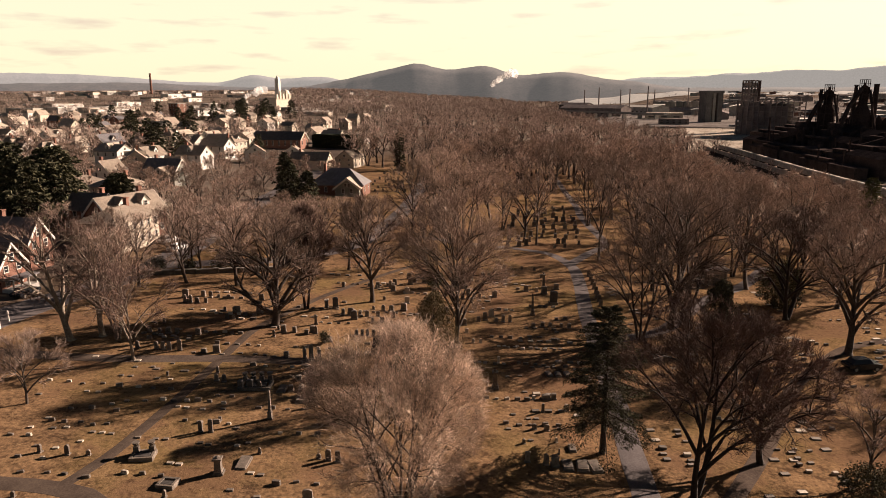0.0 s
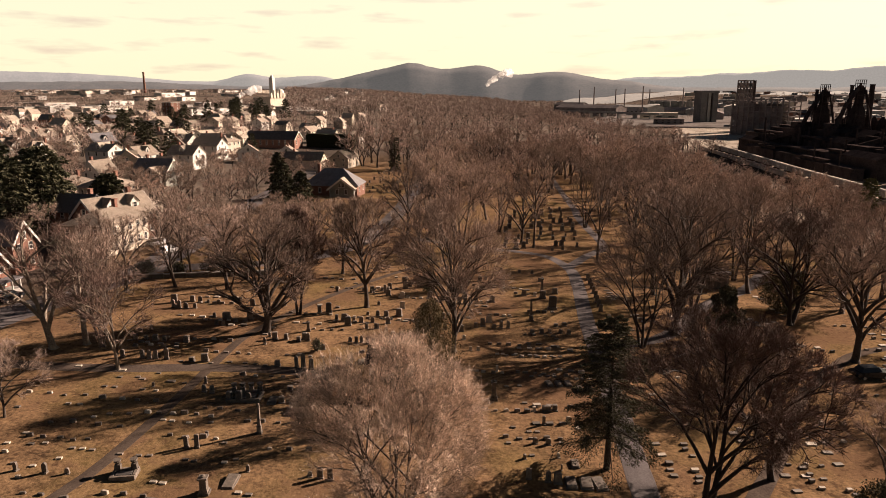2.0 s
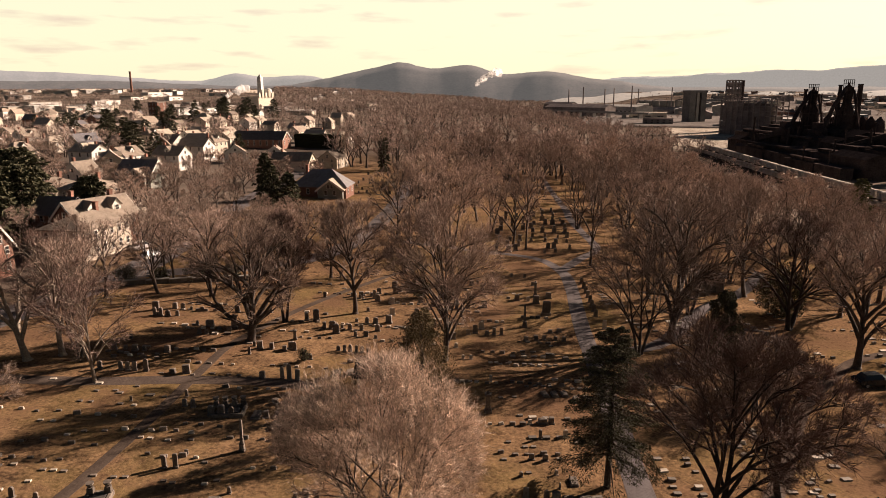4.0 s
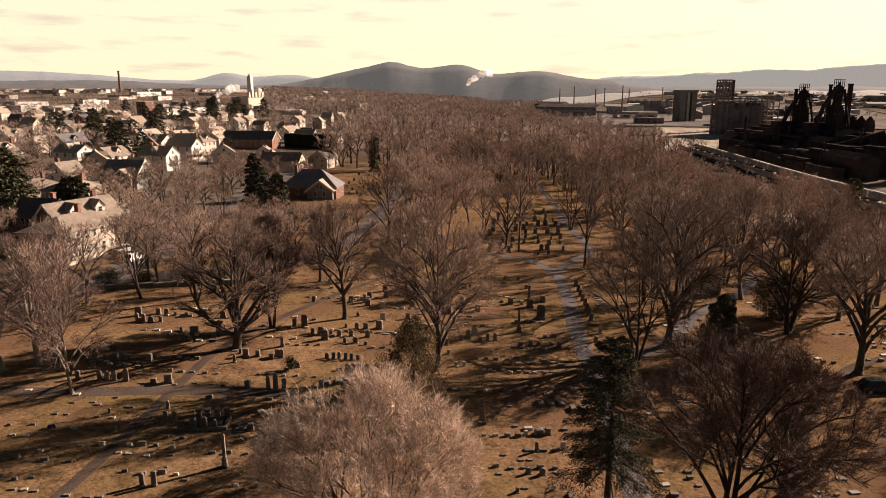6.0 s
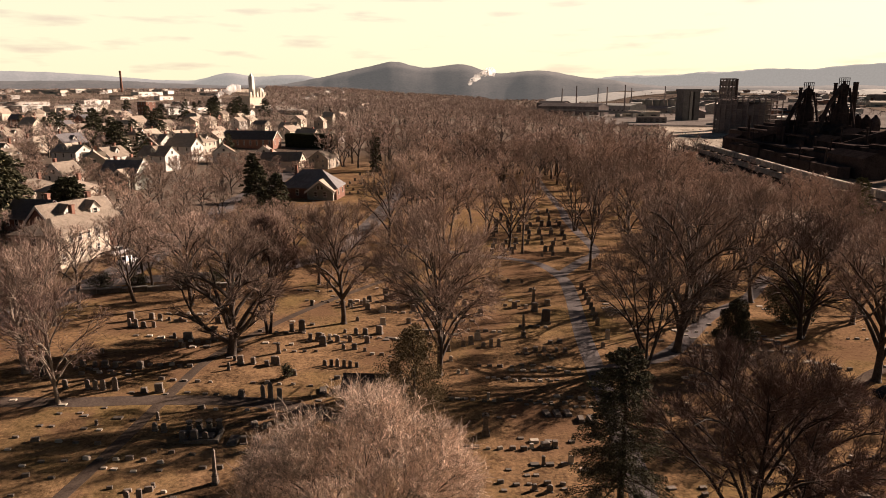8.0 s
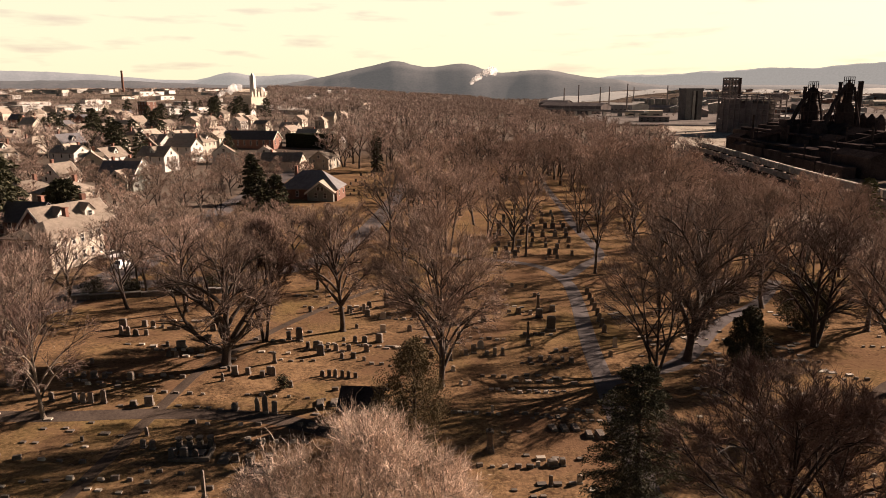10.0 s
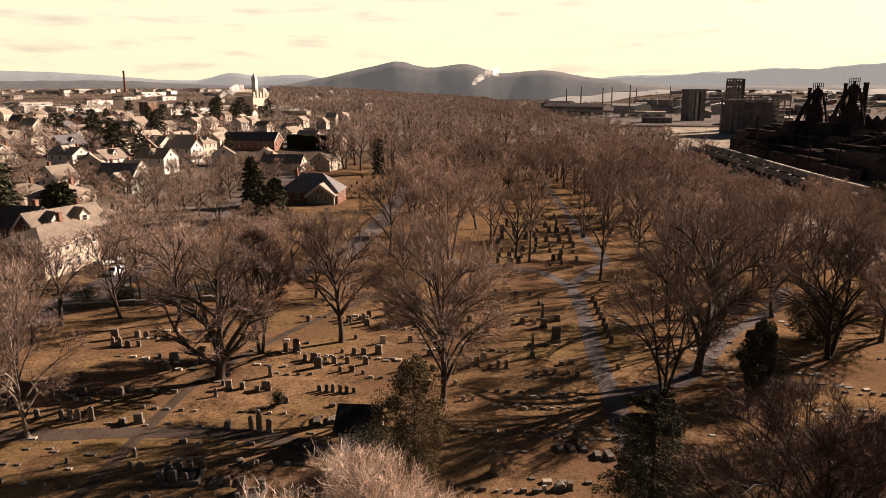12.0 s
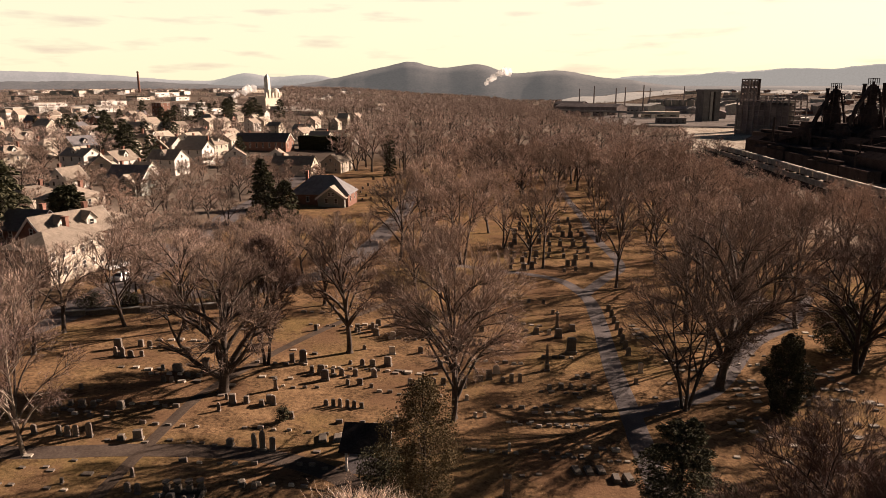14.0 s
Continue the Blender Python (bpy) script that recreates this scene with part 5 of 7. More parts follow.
# pale flat markers in short rows on the lawn beyond the parked car
MARKER_RND = random.Random(77)
for x0, y0, count in ((52.5, 83.5, 5), (55, 87.5, 6), (57.5, 91, 5), (59, 95.5, 6), (61, 101, 6), (36.5, 96, 5), (38.5, 99, 5), (40, 103.5, 5), (44.5, 94.5, 4), (42, 88.5, 4)):
    for k in range(count):
        grave("marker", x0 + k * 1.55 + MARKER_RND.gauss(0, 0.2), y0 - k * 0.35 + MARKER_RND.gauss(0, 0.2), MARKER_RND.uniform(0.7, 1.05), MARKER_RND.uniform(0.14, 0.22))


# low worn footstones in rows over the lawn, one small block each
LOW_STONES = []
for k, stone in enumerate((GRANITE, MARBLE, GRANITE)):
    bm = bmesh.new()
    box(bm, 0, 0, -0.1, 0.6, 0.3, 0.3 + 0.06 * k, (0.9, 0.8, 0.94)[k])
    bevelled(bm, 0.035)
    low_stone = solid("low_stone", bm, stone)
    LOW_STONES.append(low_stone.data)
    bpy.data.objects.remove(low_stone)


def low_stone_row(x, y, count, step):
    for j in range(count):
        px, py = x + j * step + GRAVE_RND.gauss(0, 0.12), y + GRAVE_RND.gauss(0, 0.15)
        ob = new("footstone", GRAVE_RND.choice(LOW_STONES))
        f = GRAVE_RND.uniform(0.75, 1.2)
        ob.matrix_world = pose(px, py, ground_z(px, py), GRAVE_RND.gauss(0, 3), GRAVE_RND.gauss(0, 3), GRAVE_RND.gauss(4, 8)) @ Matrix.Diagonal((f, f, f, 1))
        tagged(ob, "low worn stone footmarker in the grass", "grave marker", "footstones")


for x, y, count, step in ((-16.5, 96.5, 11, 0.95), (-9, 90, 7, 1.1), (-20, 90.5, 4, 1.3), (-14.5, 80, 3, 1.6), (-25, 97, 6, 1.2), (0.6, 78, 5, 1.2), (7, 78.5, 6, 1.1), (6, 84, 7, 1.0), (3, 101, 5, 1.1),
                          (-36, 92, 6, 1.2), (-40, 100, 5, 1.3), (-10, 108, 8, 1.1), (-22, 112, 7, 1.2), (-34, 84, 5, 1.2), (-18, 70.5, 5, 1.3), (-30, 63, 6, 1.2), (-12, 66, 6, 1.1), (2, 68, 6, 1.1), (5, 62, 5, 1.2), (-38, 57, 5, 1.3), (10.5, 104, 4, 1.2), (9, 114, 5, 1.1), (-4, 118, 6, 1.2)):
    low_stone_row(x, y, count, step)
# small flush stones scattered in loose rows over the near lawns
for x, y, count, step in ((-44, 54, 4, 1.9), (-41, 50.5, 4, 2.1), (-38, 60, 4, 2.3), (-44, 66, 4, 2.0), (-36, 65.5, 4, 1.9), (-35, 48, 4, 1.8), (-26, 58.5, 4, 1.5), (-25, 64.5, 3, 1.6), (-20, 62.5, 3, 1.5), (-16, 57.5, 3, 1.6), (-14, 49, 3, 1.5), (-27, 49, 3, 1.7),
                          (-24, 73.5, 5, 1.5), (-14, 73.8, 4, 1.3), (-31, 80, 5, 1.4), (-40, 81, 4, 1.7), (-21, 80.2, 4, 1.5), (-12, 82.5, 5, 1.2), (4, 88, 5, 1.3), (9, 92.5, 4, 1.3), (29, 60, 4, 1.5), (33, 65, 4, 1.7), (27, 66, 3, 1.6), (38, 69, 3, 1.8), (43, 77, 4, 1.7), (46, 92, 4, 1.5),
                          (40, 85.5, 5, 1.6), (54, 86, 5, 1.7), (43, 97.5, 4, 1.5), (56, 93.5, 5, 1.6), (60, 99, 5, 1.5), (38, 101, 4, 1.4), (57, 104.5, 6, 1.5), (33, 104.5, 5, 1.3), (31, 110, 6, 1.3), (62, 109, 5, 1.6), (39, 108.5, 4, 1.4)):
    low_stone_row(x, y, count, step)
# ---- the shelter, houses and town ----
def window_mesh_pair():
    # one frame with an upper and a lower sash opening, and a sill lip
    bm = bmesh.new()
    xs, zs = (-0.5, -0.41, 0.41, 0.5), (-0.04, 0.06, 0.475, 0.525, 0.94, 1.0)
    grid = [[bm.verts.new((x * (1.08 if j == 0 else 1.0), -0.06, z)) for x in xs] for j, z in enumerate(zs)]
    cells = [bm.faces.new((grid[j][i], grid[j][i + 1], grid[j + 1][i + 1], grid[j + 1][i])) for j in range(5) for i in range(3) if not (i == 1 and j in (1, 3))]
    moved = bmesh.ops.extrude_face_region(bm, geom=cells)["geom"]
    bmesh.ops.translate(bm, verts=[v for v in moved if isinstance(v, bmesh.types.BMVert)], vec=(0, 0.12, 0))
    f = solid("window", bm, WHITE_PAINT)
    bm = bmesh.new()
    box(bm, 0, 0.02, 0.03, 0.84, 0.05, 0.94)
    g = solid("pane", bm, GLASS)
    dark = f.data.copy()
    dark.materials.clear()
    dark.materials.append(SHED_STEEL)
    pair = f.data, g.data, dark
    bpy.data.objects.remove(f)
    bpy.data.objects.remove(g)
    return pair


WIN_FRAME, WIN_PANE, WIN_DARK = window_mesh_pair()


def window(parent, x, y, z, turn, w=1.0, h=1.6, dark=False):
    # sides that face away from the cemetery and the sunny valley stay plain
    facing = (parent.matrix_world @ pose(0, 0, 0, 0, 0, turn)).to_3x3() @ Vector((0, -1, 0))
    if facing.dot(Vector((parent.matrix_world.translation.x, parent.matrix_world.translation.y, 0))) > 0:
        return
    f = new("window", WIN_DARK if dark else WIN_FRAME)
    f.parent = parent
    f.matrix_local = pose(x, y, z, 0, 0, turn) @ Matrix.Diagonal((w, 1, h, 1))
    g = new("pane", WIN_PANE)
    g.parent = f


def gable_roof(bm, w, d, z, rise, over=0.4, thick=0.18):
    """Ridge along x; w along x, d along y."""
    a, b = w / 2 + over, d / 2 + over
    drop = rise * over / (d / 2)
    for s in (-1, 1):
        v = [bm.verts.new(p) for p in ((-a, s * b, z - drop), (a, s * b, z - drop), (a, 0, z + rise), (-a, 0, z + rise),
                                       (-a, s * b, z - drop + thick), (a, s * b, z - drop + thick), (a, 0, z + rise + thick), (-a, 0, z + rise + thick))]
        for f in ((3, 2, 1, 0), (4, 5, 6, 7), (0, 1, 5, 4), (1, 2, 6, 5), (2, 3, 7, 6), (3, 0, 4, 7)):
            bm.faces.new([v[i] for i in f])


def hip_roof(bm, w, d, z, rise, over=0.5, ridge_part=0.35):
    a, b = w / 2 + over, d / 2 + over
    r = w / 2 * ridge_part
    low = [bm.verts.new(p) for p in ((-a, -b, z), (a, -b, z), (a, b, z), (-a, b, z))]
    rim = [bm.verts.new(p) for p in ((-a, -b, z + 0.2), (a, -b, z + 0.2), (a, b, z + 0.2), (-a, b, z + 0.2))]
    e, f = bm.verts.new((-r, 0, z + rise)), bm.verts.new((r, 0, z + rise))
    bm.faces.new(list(reversed(low)))
    for k in range(4):
        bm.faces.new((low[k], low[(k + 1) % 4], rim[(k + 1) % 4], rim[k]))
    bm.faces.new((rim[0], rim[1], f, e))
    bm.faces.new((rim[1], rim[2], f))
    bm.faces.new((rim[2], rim[3], e, f))
    bm.faces.new((rim[3], rim[0], e))


def gable_wall(bm, w, d, eave, rise):
    """A body with pointed ends under a ridge along x."""
    v = []
    for x in (-w / 2, w / 2):
        v += [bm.verts.new(p) for p in ((x, -d / 2, -0.6), (x, d / 2, -0.6), (x, d / 2, eave), (x, 0, eave + rise), (x, -d / 2, eave))]
    bm.faces.new(v[0:5])
    bm.faces.new(list(reversed(v[5:10])))
    for k in range(5):
        j = (k + 1) % 5
        bm.faces.new((v[k], v[j], v[5 + j], v[5 + k]))


HOUSE_RND = random.Random(21)


def house(x, y, w, d, eave, rise, turn, walls, roofing, label, roof="gable", storeys=2, dormers=0, porch=False, chimney=True, trim=False, cols=3, wing=0.0, name="house", group="houses", bays=2, category="house"):
    ob = thing(name, x, y, turn, None, label, category, group)
    bm = bmesh.new()
    if roof == "gable":
        gable_wall(bm, w, d, eave, rise)
    else:
        box(bm, 0, 0, -0.6, w, d, eave + 0.6)
    part("wall", bm, walls, ob)
    bm = bmesh.new()
    if roof == "gable":
        gable_roof(bm, w, d, eave, rise)
    elif roof == "hip":
        hip_roof(bm, w, d, eave, rise)
    else:
        box(bm, 0, 0, eave, w + 0.5, d + 0.5, 0.4)
    part("roof", bm, roofing, ob)
    if trim and roof == "gable":
        for end in (-1, 1):
            bm = bmesh.new()
            for s in (-1, 1):
                drop = rise * 0.4 / (d / 2)
                xx = end * (w / 2 + 0.48)
                a, b = Vector((xx, s * (d / 2 + 0.5), eave - drop + 0.02)), Vector((xx, 0, eave + rise + 0.16))
                q = [bm.verts.new(p) for p in (a, b, b + Vector((0, 0, -0.6)), a + Vector((0, 0, -0.55)))]
                q2 = [bm.verts.new(v.co + Vector((-end * 0.09, 0, 0))) for v in q]
                bm.faces.new(q)
                bm.faces.new(list(reversed(q2)))
                for k in range(4):
                    bm.faces.new((q[k], q2[k], q2[(k + 1) % 4], q[(k + 1) % 4]))
            part("bargeboard", bm, WHITE_PAINT, ob, "white bargeboard")
    if wing:
        # a gabled cross wing that comes forward from the main roof
        ww, wd = d * 0.74, d * 0.5 + 1.8
        turned = Matrix.Translation((wing, -wd / 2, 0)) @ Matrix.Rotation(radians(-90), 4, "Z")
        bm = bmesh.new()
        gable_wall(bm, wd, ww, eave * 0.92, rise * 0.55)
        bm.transform(turned)
        part("wing_wall", bm, GREY_BOARD, ob, "grey boarded gabled wing")
        # wing roof coloured paler than the main roof, as if in full sun
        bm = bmesh.new()
        gable_roof(bm, wd, ww, eave * 0.92, rise * 0.55, 0.7, 0.2)
        bm.transform(turned)
        part("wing_roof", bm, PALE_SHINGLE, ob, "shingle wing roof paled to look sunlit")
        for k in (-0.6, 0.6):
            window(ob, wing + k, -wd - 0.03, eave * 0.95, 0, 0.9, 1.2)
            window(ob, wing + k * 2.4, -wd - 0.03, eave * 0.3, 0, 1.0, 1.6)
        bm = bmesh.new()
        for s in (-1, 1):
            drop = rise * 0.55 * 0.7 / (ww / 2)
            a, b = Vector((wing + s * (ww / 2 + 0.72), -wd - 0.74, eave * 0.92 - drop)), Vector((wing, -wd - 0.74, eave * 0.92 + rise * 0.55 + 0.2))
            q = [bm.verts.new(p) for p in (a, b, b + Vector((0, 0, -0.7)), a + Vector((0, 0, -0.6)))]
            q2 = [bm.verts.new(v.co + Vector((0, 0.08, 0))) for v in q]
            bm.faces.new(q)
            bm.faces.new(list(reversed(q2)))
            for k in range(4):
                bm.faces.new((q[k], q2[k], q2[(k + 1) % 4], q[(k + 1) % 4]))
        part("wing_bargeboard", bm, WHITE_PAINT, ob, "white bargeboard")
    if chimney:
        bm = bmesh.new()
        cx = HOUSE_RND.choice((-0.3, 0.3)) * w
        box(bm, cx, d * 0.08, eave, 0.8, 0.8, rise + 1.1)
        box(bm, cx, d * 0.08, eave + rise + 1.1, 1.0, 1.0, 0.2)
        part("chimney", bm, BRICK, ob)
    step = eave / storeys
    for s in range(storeys if y < 640 else 0):
        z = s * step + step * 0.36
        for k in range(cols):
            xx = (k + 0.5) / cols * w - w / 2
            window(ob, xx, -d / 2 - 0.03, z, 0, 0.95, step * 0.52)
            if not porch or s:
                window(ob, xx, d / 2 + 0.03, z, 180, 0.95, step * 0.52)
        for k in range(bays):
            yy = (k + 0.5) / bays * d - d / 2
            window(ob, w / 2 + 0.03, yy, z, 90, 0.95, step * 0.52)
            window(ob, -w / 2 - 0.03, yy, z, -90, 0.95, step * 0.52)
    if roof == "gable" and rise > 2.2:
        window(ob, w / 2 + 0.03, 0, eave + 0.3, 90, 1.1, min(1.3, rise * 0.4))
        window(ob, -w / 2 - 0.03, 0, eave + 0.3, -90, 1.1, min(1.3, rise * 0.4))
    for k in range(dormers):
        xx = ((k + 0.5) / dormers - 0.5) * w * 0.8
        for s in (-1, 1):
            bm = bmesh.new()
            m = 1.0
            yb = s * d * 0.36
            zb = eave + rise * 0.22
            v = [bm.verts.new(p) for p in ((xx - m, yb, zb), (xx + m, yb, zb), (xx + m, yb, zb + 1.5), (xx, yb, zb + 2.6), (xx - m, yb, zb + 1.5))]
            v2 = [bm.verts.new((p.co.x, s * 0.2, p.co.z)) for p in v]
            bm.faces.new(v if s < 0 else list(reversed(v)))
            for a in range(5):
                b = (a + 1) % 5
                bm.faces.new((v[a], v2[a], v2[b], v[b]) if s < 0 else (v[b], v2[b], v2[a], v[a]))
            dorm = part("dormer", bm, WHITE_PAINT, ob, "white gabled dormer")
            bm = bmesh.new()
            for q in (-1, 1):
                c = [bm.verts.new(p) for p in ((xx + q * 1.3, yb + s * 0.3, zb + 1.25), (xx, yb + s * 0.3, zb + 2.7), (xx, s * 0.2, zb + 2.7), (xx + q * 1.3, s * 0.2, zb + 1.25))]
                c2 = [bm.verts.new(p.co + Vector((0, 0, 0.12))) for p in c]
                bm.faces.new(c)
                bm.faces.new(list(reversed(c2)))
                for a in range(4):
                    bm.faces.new((c[a], c2[a], c2[(a + 1) % 4], c[(a + 1) % 4]))
            part("dormer_roof", bm, roofing, dorm)
            window(ob, xx, yb + s * 0.04, zb + 0.15, 0 if s < 0 else 180, 1.0, 1.2)
    if porch:
        bm = bmesh.new()
        box(bm, w / 2 + 1.1, 0, step * 0.86, 2.4, d + 0.4, 0.25)
        part("porch_roof", bm, roofing, ob)
        bm = bmesh.new()
        box(bm, w / 2 + 1.1, 0, -0.5, 2.2, d, 0.9)
        part("porch_floor", bm, CONCRETE, ob)
        for k in range(4):
            bm = bmesh.new()
            lathe(bm, ((0.16, 0.4), (0.13, 0.6), (0.11, step * 0.8), (0.17, step * 0.86)), 8, w / 2 + 2.0, (k / 3 - 0.5) * (d - 0.4))
            part("porch_post", bm, WHITE_PAINT, ob)
    return ob


house(-45, 230, 18, 11.0, 3.4, 5.4, -4, BRICK, GREY_SHINGLE, "brick lodge with hipped grey roof and boarded cross gable", roof="hip", storeys=1, cols=5, wing=4.2)
house(-71, 132.5, 14, 9, 5.8, 2.4, 82, STUCCO, SHINGLE, "cream stone house with brown hipped roof", roof="hip", storeys=2, cols=6, bays=3)
house(-74.9, 143.6, 14, 8.4, 5.6, 3.6, 64, BRICK, SHINGLE, "brick house with weathered brown roof and white dormers", storeys=2, dormers=2, porch=False, cols=5, trim=True)
house(-86.0, 149.5, 9.0, 8, 5.0, 3.2, -12, BRICK, SLATE, "brick house with broad dark slate roof", storeys=2, porch=True, cols=4)
house(-97.5, 183, 12, 9, 5.8, 2.4, 68, STUCCO, SHINGLE, "cream stucco house with hipped shingle roof", roof="hip", cols=4)
house(-84, 168, 12, 9, 3.2, 2.4, 68, STUCCO, SHINGLE, "low cream house with pale hipped roof", roof="hip", storeys=1)
house(-112, 190, 11, 9, 5.0, 2.2, 68, STUCCO, SHINGLE, "low cream house with hipped roof", roof="hip")
house(-107, 233, 13, 9, 4.6, 4.4, -12, GREY_BOARD, SLATE, "grey clapboard house with dark roof and front gable", storeys=2, trim=True, wing=2.4, cols=4)
house(-121, 222, 8, 7, 5.2, 3.6, 75, WHITE_PAINT, SHINGLE, "narrow white house with a steep sunlit gable", trim=True)
house(-127, 252, 12, 10, 6.0, 4.2, -62, STUCCO, PALE_SHINGLE, "pale stucco gabled house among bare trees", dormers=1)
house(-117, 262, 7, 6, 4.6, 2.6, -15, WHITE_PAINT, PALE_SHINGLE, "small white wing house with pale roof", dormers=0)
house(-137, 318, 8, 8, 6.6, 4.4, -66, BRICK, SHINGLE, "narrow brick house with a white-trimmed gable", trim=True)
house(-124, 326, 14, 9, 6.4, 3.4, -15, WHITE_PAINT, PALE_SHINGLE, "white house with pale roof in bright sun", chimney=False, porch=True)
house(-152, 283, 12, 9, 6.4, 2.6, -16, WHITE_PAINT, PALE_SHINGLE, "white house with pale porch and dormer", dormers=1, porch=True)
house(-204, 348, 20, 12, 5.0, 3.2, 75, STUCCO, PALE_SHINGLE, "broad low pale building with shallow roof", roof="hip", cols=6)
house(-186, 342, 14, 10, 5.0, 4.6, 70, STUCCO, SLATE, "house with a big dark gambrel-like roof", dormers=1, trim=True)
for hx, hy, hw, walls, roofing, turn, label in ((-140, 372, 13, STUCCO, PALE_SHINGLE, -15, "cream house with pale sunlit roof"), (-152, 392, 12, WHITE_PAINT, PALE_SHINGLE, 75, "white house with pale sunlit roof"), (-132, 396, 14, STUCCO, PALE_SHINGLE, 78, "cream house with pale sunlit roof"),
                                              (-160, 424, 13, STUCCO, PALE_SHINGLE, -14, "cream house with pale sunlit roof"), (-146, 432, 12, WHITE_PAINT, SHINGLE, 72, "white house with brown shingle roof"), (-172, 398, 12, STUCCO, PALE_SHINGLE, 74, "cream house with pale sunlit roof"),
                                              (-72, 300, 17, STUCCO, SHINGLE, -6, "broad low house with pale brown roof"), (-58, 318, 14, STUCCO, SHINGLE, 78, "low cream house with brown roof behind trees"), (-88, 330, 9, WHITE_PAINT, SHINGLE, -80, "small white gabled house behind trees"),
                                              (-103, 318, 8, WHITE_PAINT, SHINGLE, -72, "small white gabled house behind trees"), 
                                              (-92, 442, 13, STUCCO, PALE_SHINGLE, -14, "cream house with pale sunlit roof"), (-76, 450, 12, WHITE_PAINT, PALE_SHINGLE, 76, "white house with pale sunlit roof"), (-110, 470, 14, STUCCO, SHINGLE, 74, "cream house with brown shingle roof"), (-118, 505, 13, STUCCO, PALE_SHINGLE, -14, "cream house with pale sunlit roof")):
    house(hx, hy, hw, 9, 5.2 if hx < -90 else 4.4, 3.2, turn, walls, roofing, label, cols=3, bays=2, trim=turn < -60)
house(-78.9, 113.2, 9, 5.2, 5.3, 3.4, -8, BRICK, SLATE, "brick house with white gable trim", trim=True)
house(-74.3, 99.7, 8, 5.0, 4.1, 3.1, -8, BRICK, SLATE, "brick house with white gable trim and porch", trim=True, porch=True)
house(-88, 116, 10, 9, 5.6, 3.4, -30, BRICK, SHINGLE, "brick house with shingle roof beside the street")
house(-114, 398, 30, 12, 5.0, 4.2, -8, BRICK, SLATE, "long dark brick hall with a slate roof", storeys=1, cols=8, trim=True)
house(-272, 622, 10, 11, 19.0, 0.5, -18, BRICK, CONCRETE, "square orange brick tower block above the trees", roof="flat", storeys=5, chimney=False, name="tower_block", category="building", group="town buildings")
bm = bmesh.new()
box(bm, 0, 0, -0.5, 29, 7, 8.6, 0.97)
bmesh.ops.subdivide_edges(bm, edges=bm.edges[:], cuts=8, use_grid_fill=True)
for v in bm.verts:
    v.co += Vector((noise.noise(v.co * 0.6), noise.noise(v.co * 0.7 + Vector((5, 0, 0))), noise.noise(v.co * 0.5 + Vector((0, 9, 0))))) * 0.7
hedge = solid("hedge", bm, HEDGE)
hedge.matrix_world = pose(-83, 409, ground_z(-83, 409), 0, 0, -8)
tagged(hedge, "tall dark evergreen hedge beside the houses", "hedge")

# streets of houses further off
LABELS = (("pale stucco house with a brown roof", STUCCO, SHINGLE), ("brick house with a dark slate roof", BRICK, SLATE), ("white clapboard house with a shingle roof", WHITE_PAINT, SHINGLE), ("cream house with a brown roof", STUCCO, SHINGLE))
PALE_KINDS = (("cream house with pale sunlit roof", STUCCO, PALE_SHINGLE), ("white house with pale sunlit roof", WHITE_PAINT, PALE_SHINGLE))
placed = [(-150, 228), (-160, 240), (-140, 205), (-128, 178), (-145, 190), (-107, 233), (-127, 252), (-117, 262), (-137, 318), (-124, 326), (-152, 283), (-204, 348), (-186, 342), (-140, 372), (-152, 392), (-132, 396), (-160, 424), (-146, 432), (-172, 398), (-72, 300), (-58, 318), (-88, 330), (-103, 318), (-60, 345), (-84, 352), (-92, 442), (-76, 450), (-110, 470), (-118, 505), (-186, 366), (-140, 298), (-45, 230), (-71, 132), (-75, 144), (-89, 137), (-97, 183), (-84, 168), (-112, 190), (-121, 225), (-74, 114), (-70, 100), (-88, 116), (-114, 398), (-83, 409), (-272, 622), (-95, 151), (-104, 147), (-110, 154)]
tries = 0
while len(placed) < 128 and tries < 4000:
    tries += 1
    y = 170 + 540 * HOUSE_RND.random()
    x = -(70 + 0.06 * y) - HOUSE_RND.random() * (60 + 0.5 * y)
    if y < 275 or (x > -100 and y < 300) or any((x - a) ** 2 + (y - b) ** 2 < (15.5 + y * 0.006) ** 2 for a, b in placed):
        continue
    placed.append((x, y))
    label, walls, roofing = HOUSE_RND.choice((LABELS[0], LABELS[2], LABELS[3]) if y < 420 else LABELS + PALE_KINDS)
    w, d = HOUSE_RND.uniform(9, 14), HOUSE_RND.uniform(8, 10)
    far = y > 420
    house(x, y, w, d, HOUSE_RND.uniform(5.4, 7.0), HOUSE_RND.uniform(2.4, 4.2), HOUSE_RND.choice((-15, -12, 75, 78, -104)) + HOUSE_RND.gauss(0, 5), walls, roofing, label,
          roof=HOUSE_RND.choice(("gable", "gable", "gable", "hip")), dormers=0 if far else HOUSE_RND.choice((0, 1)), chimney=not far or HOUSE_RND.random() < 0.4, cols=2 if far else 3, storeys=1 if y > 560 else 2, bays=1 if far else 2, trim=not far and HOUSE_RND.random() < 0.4)

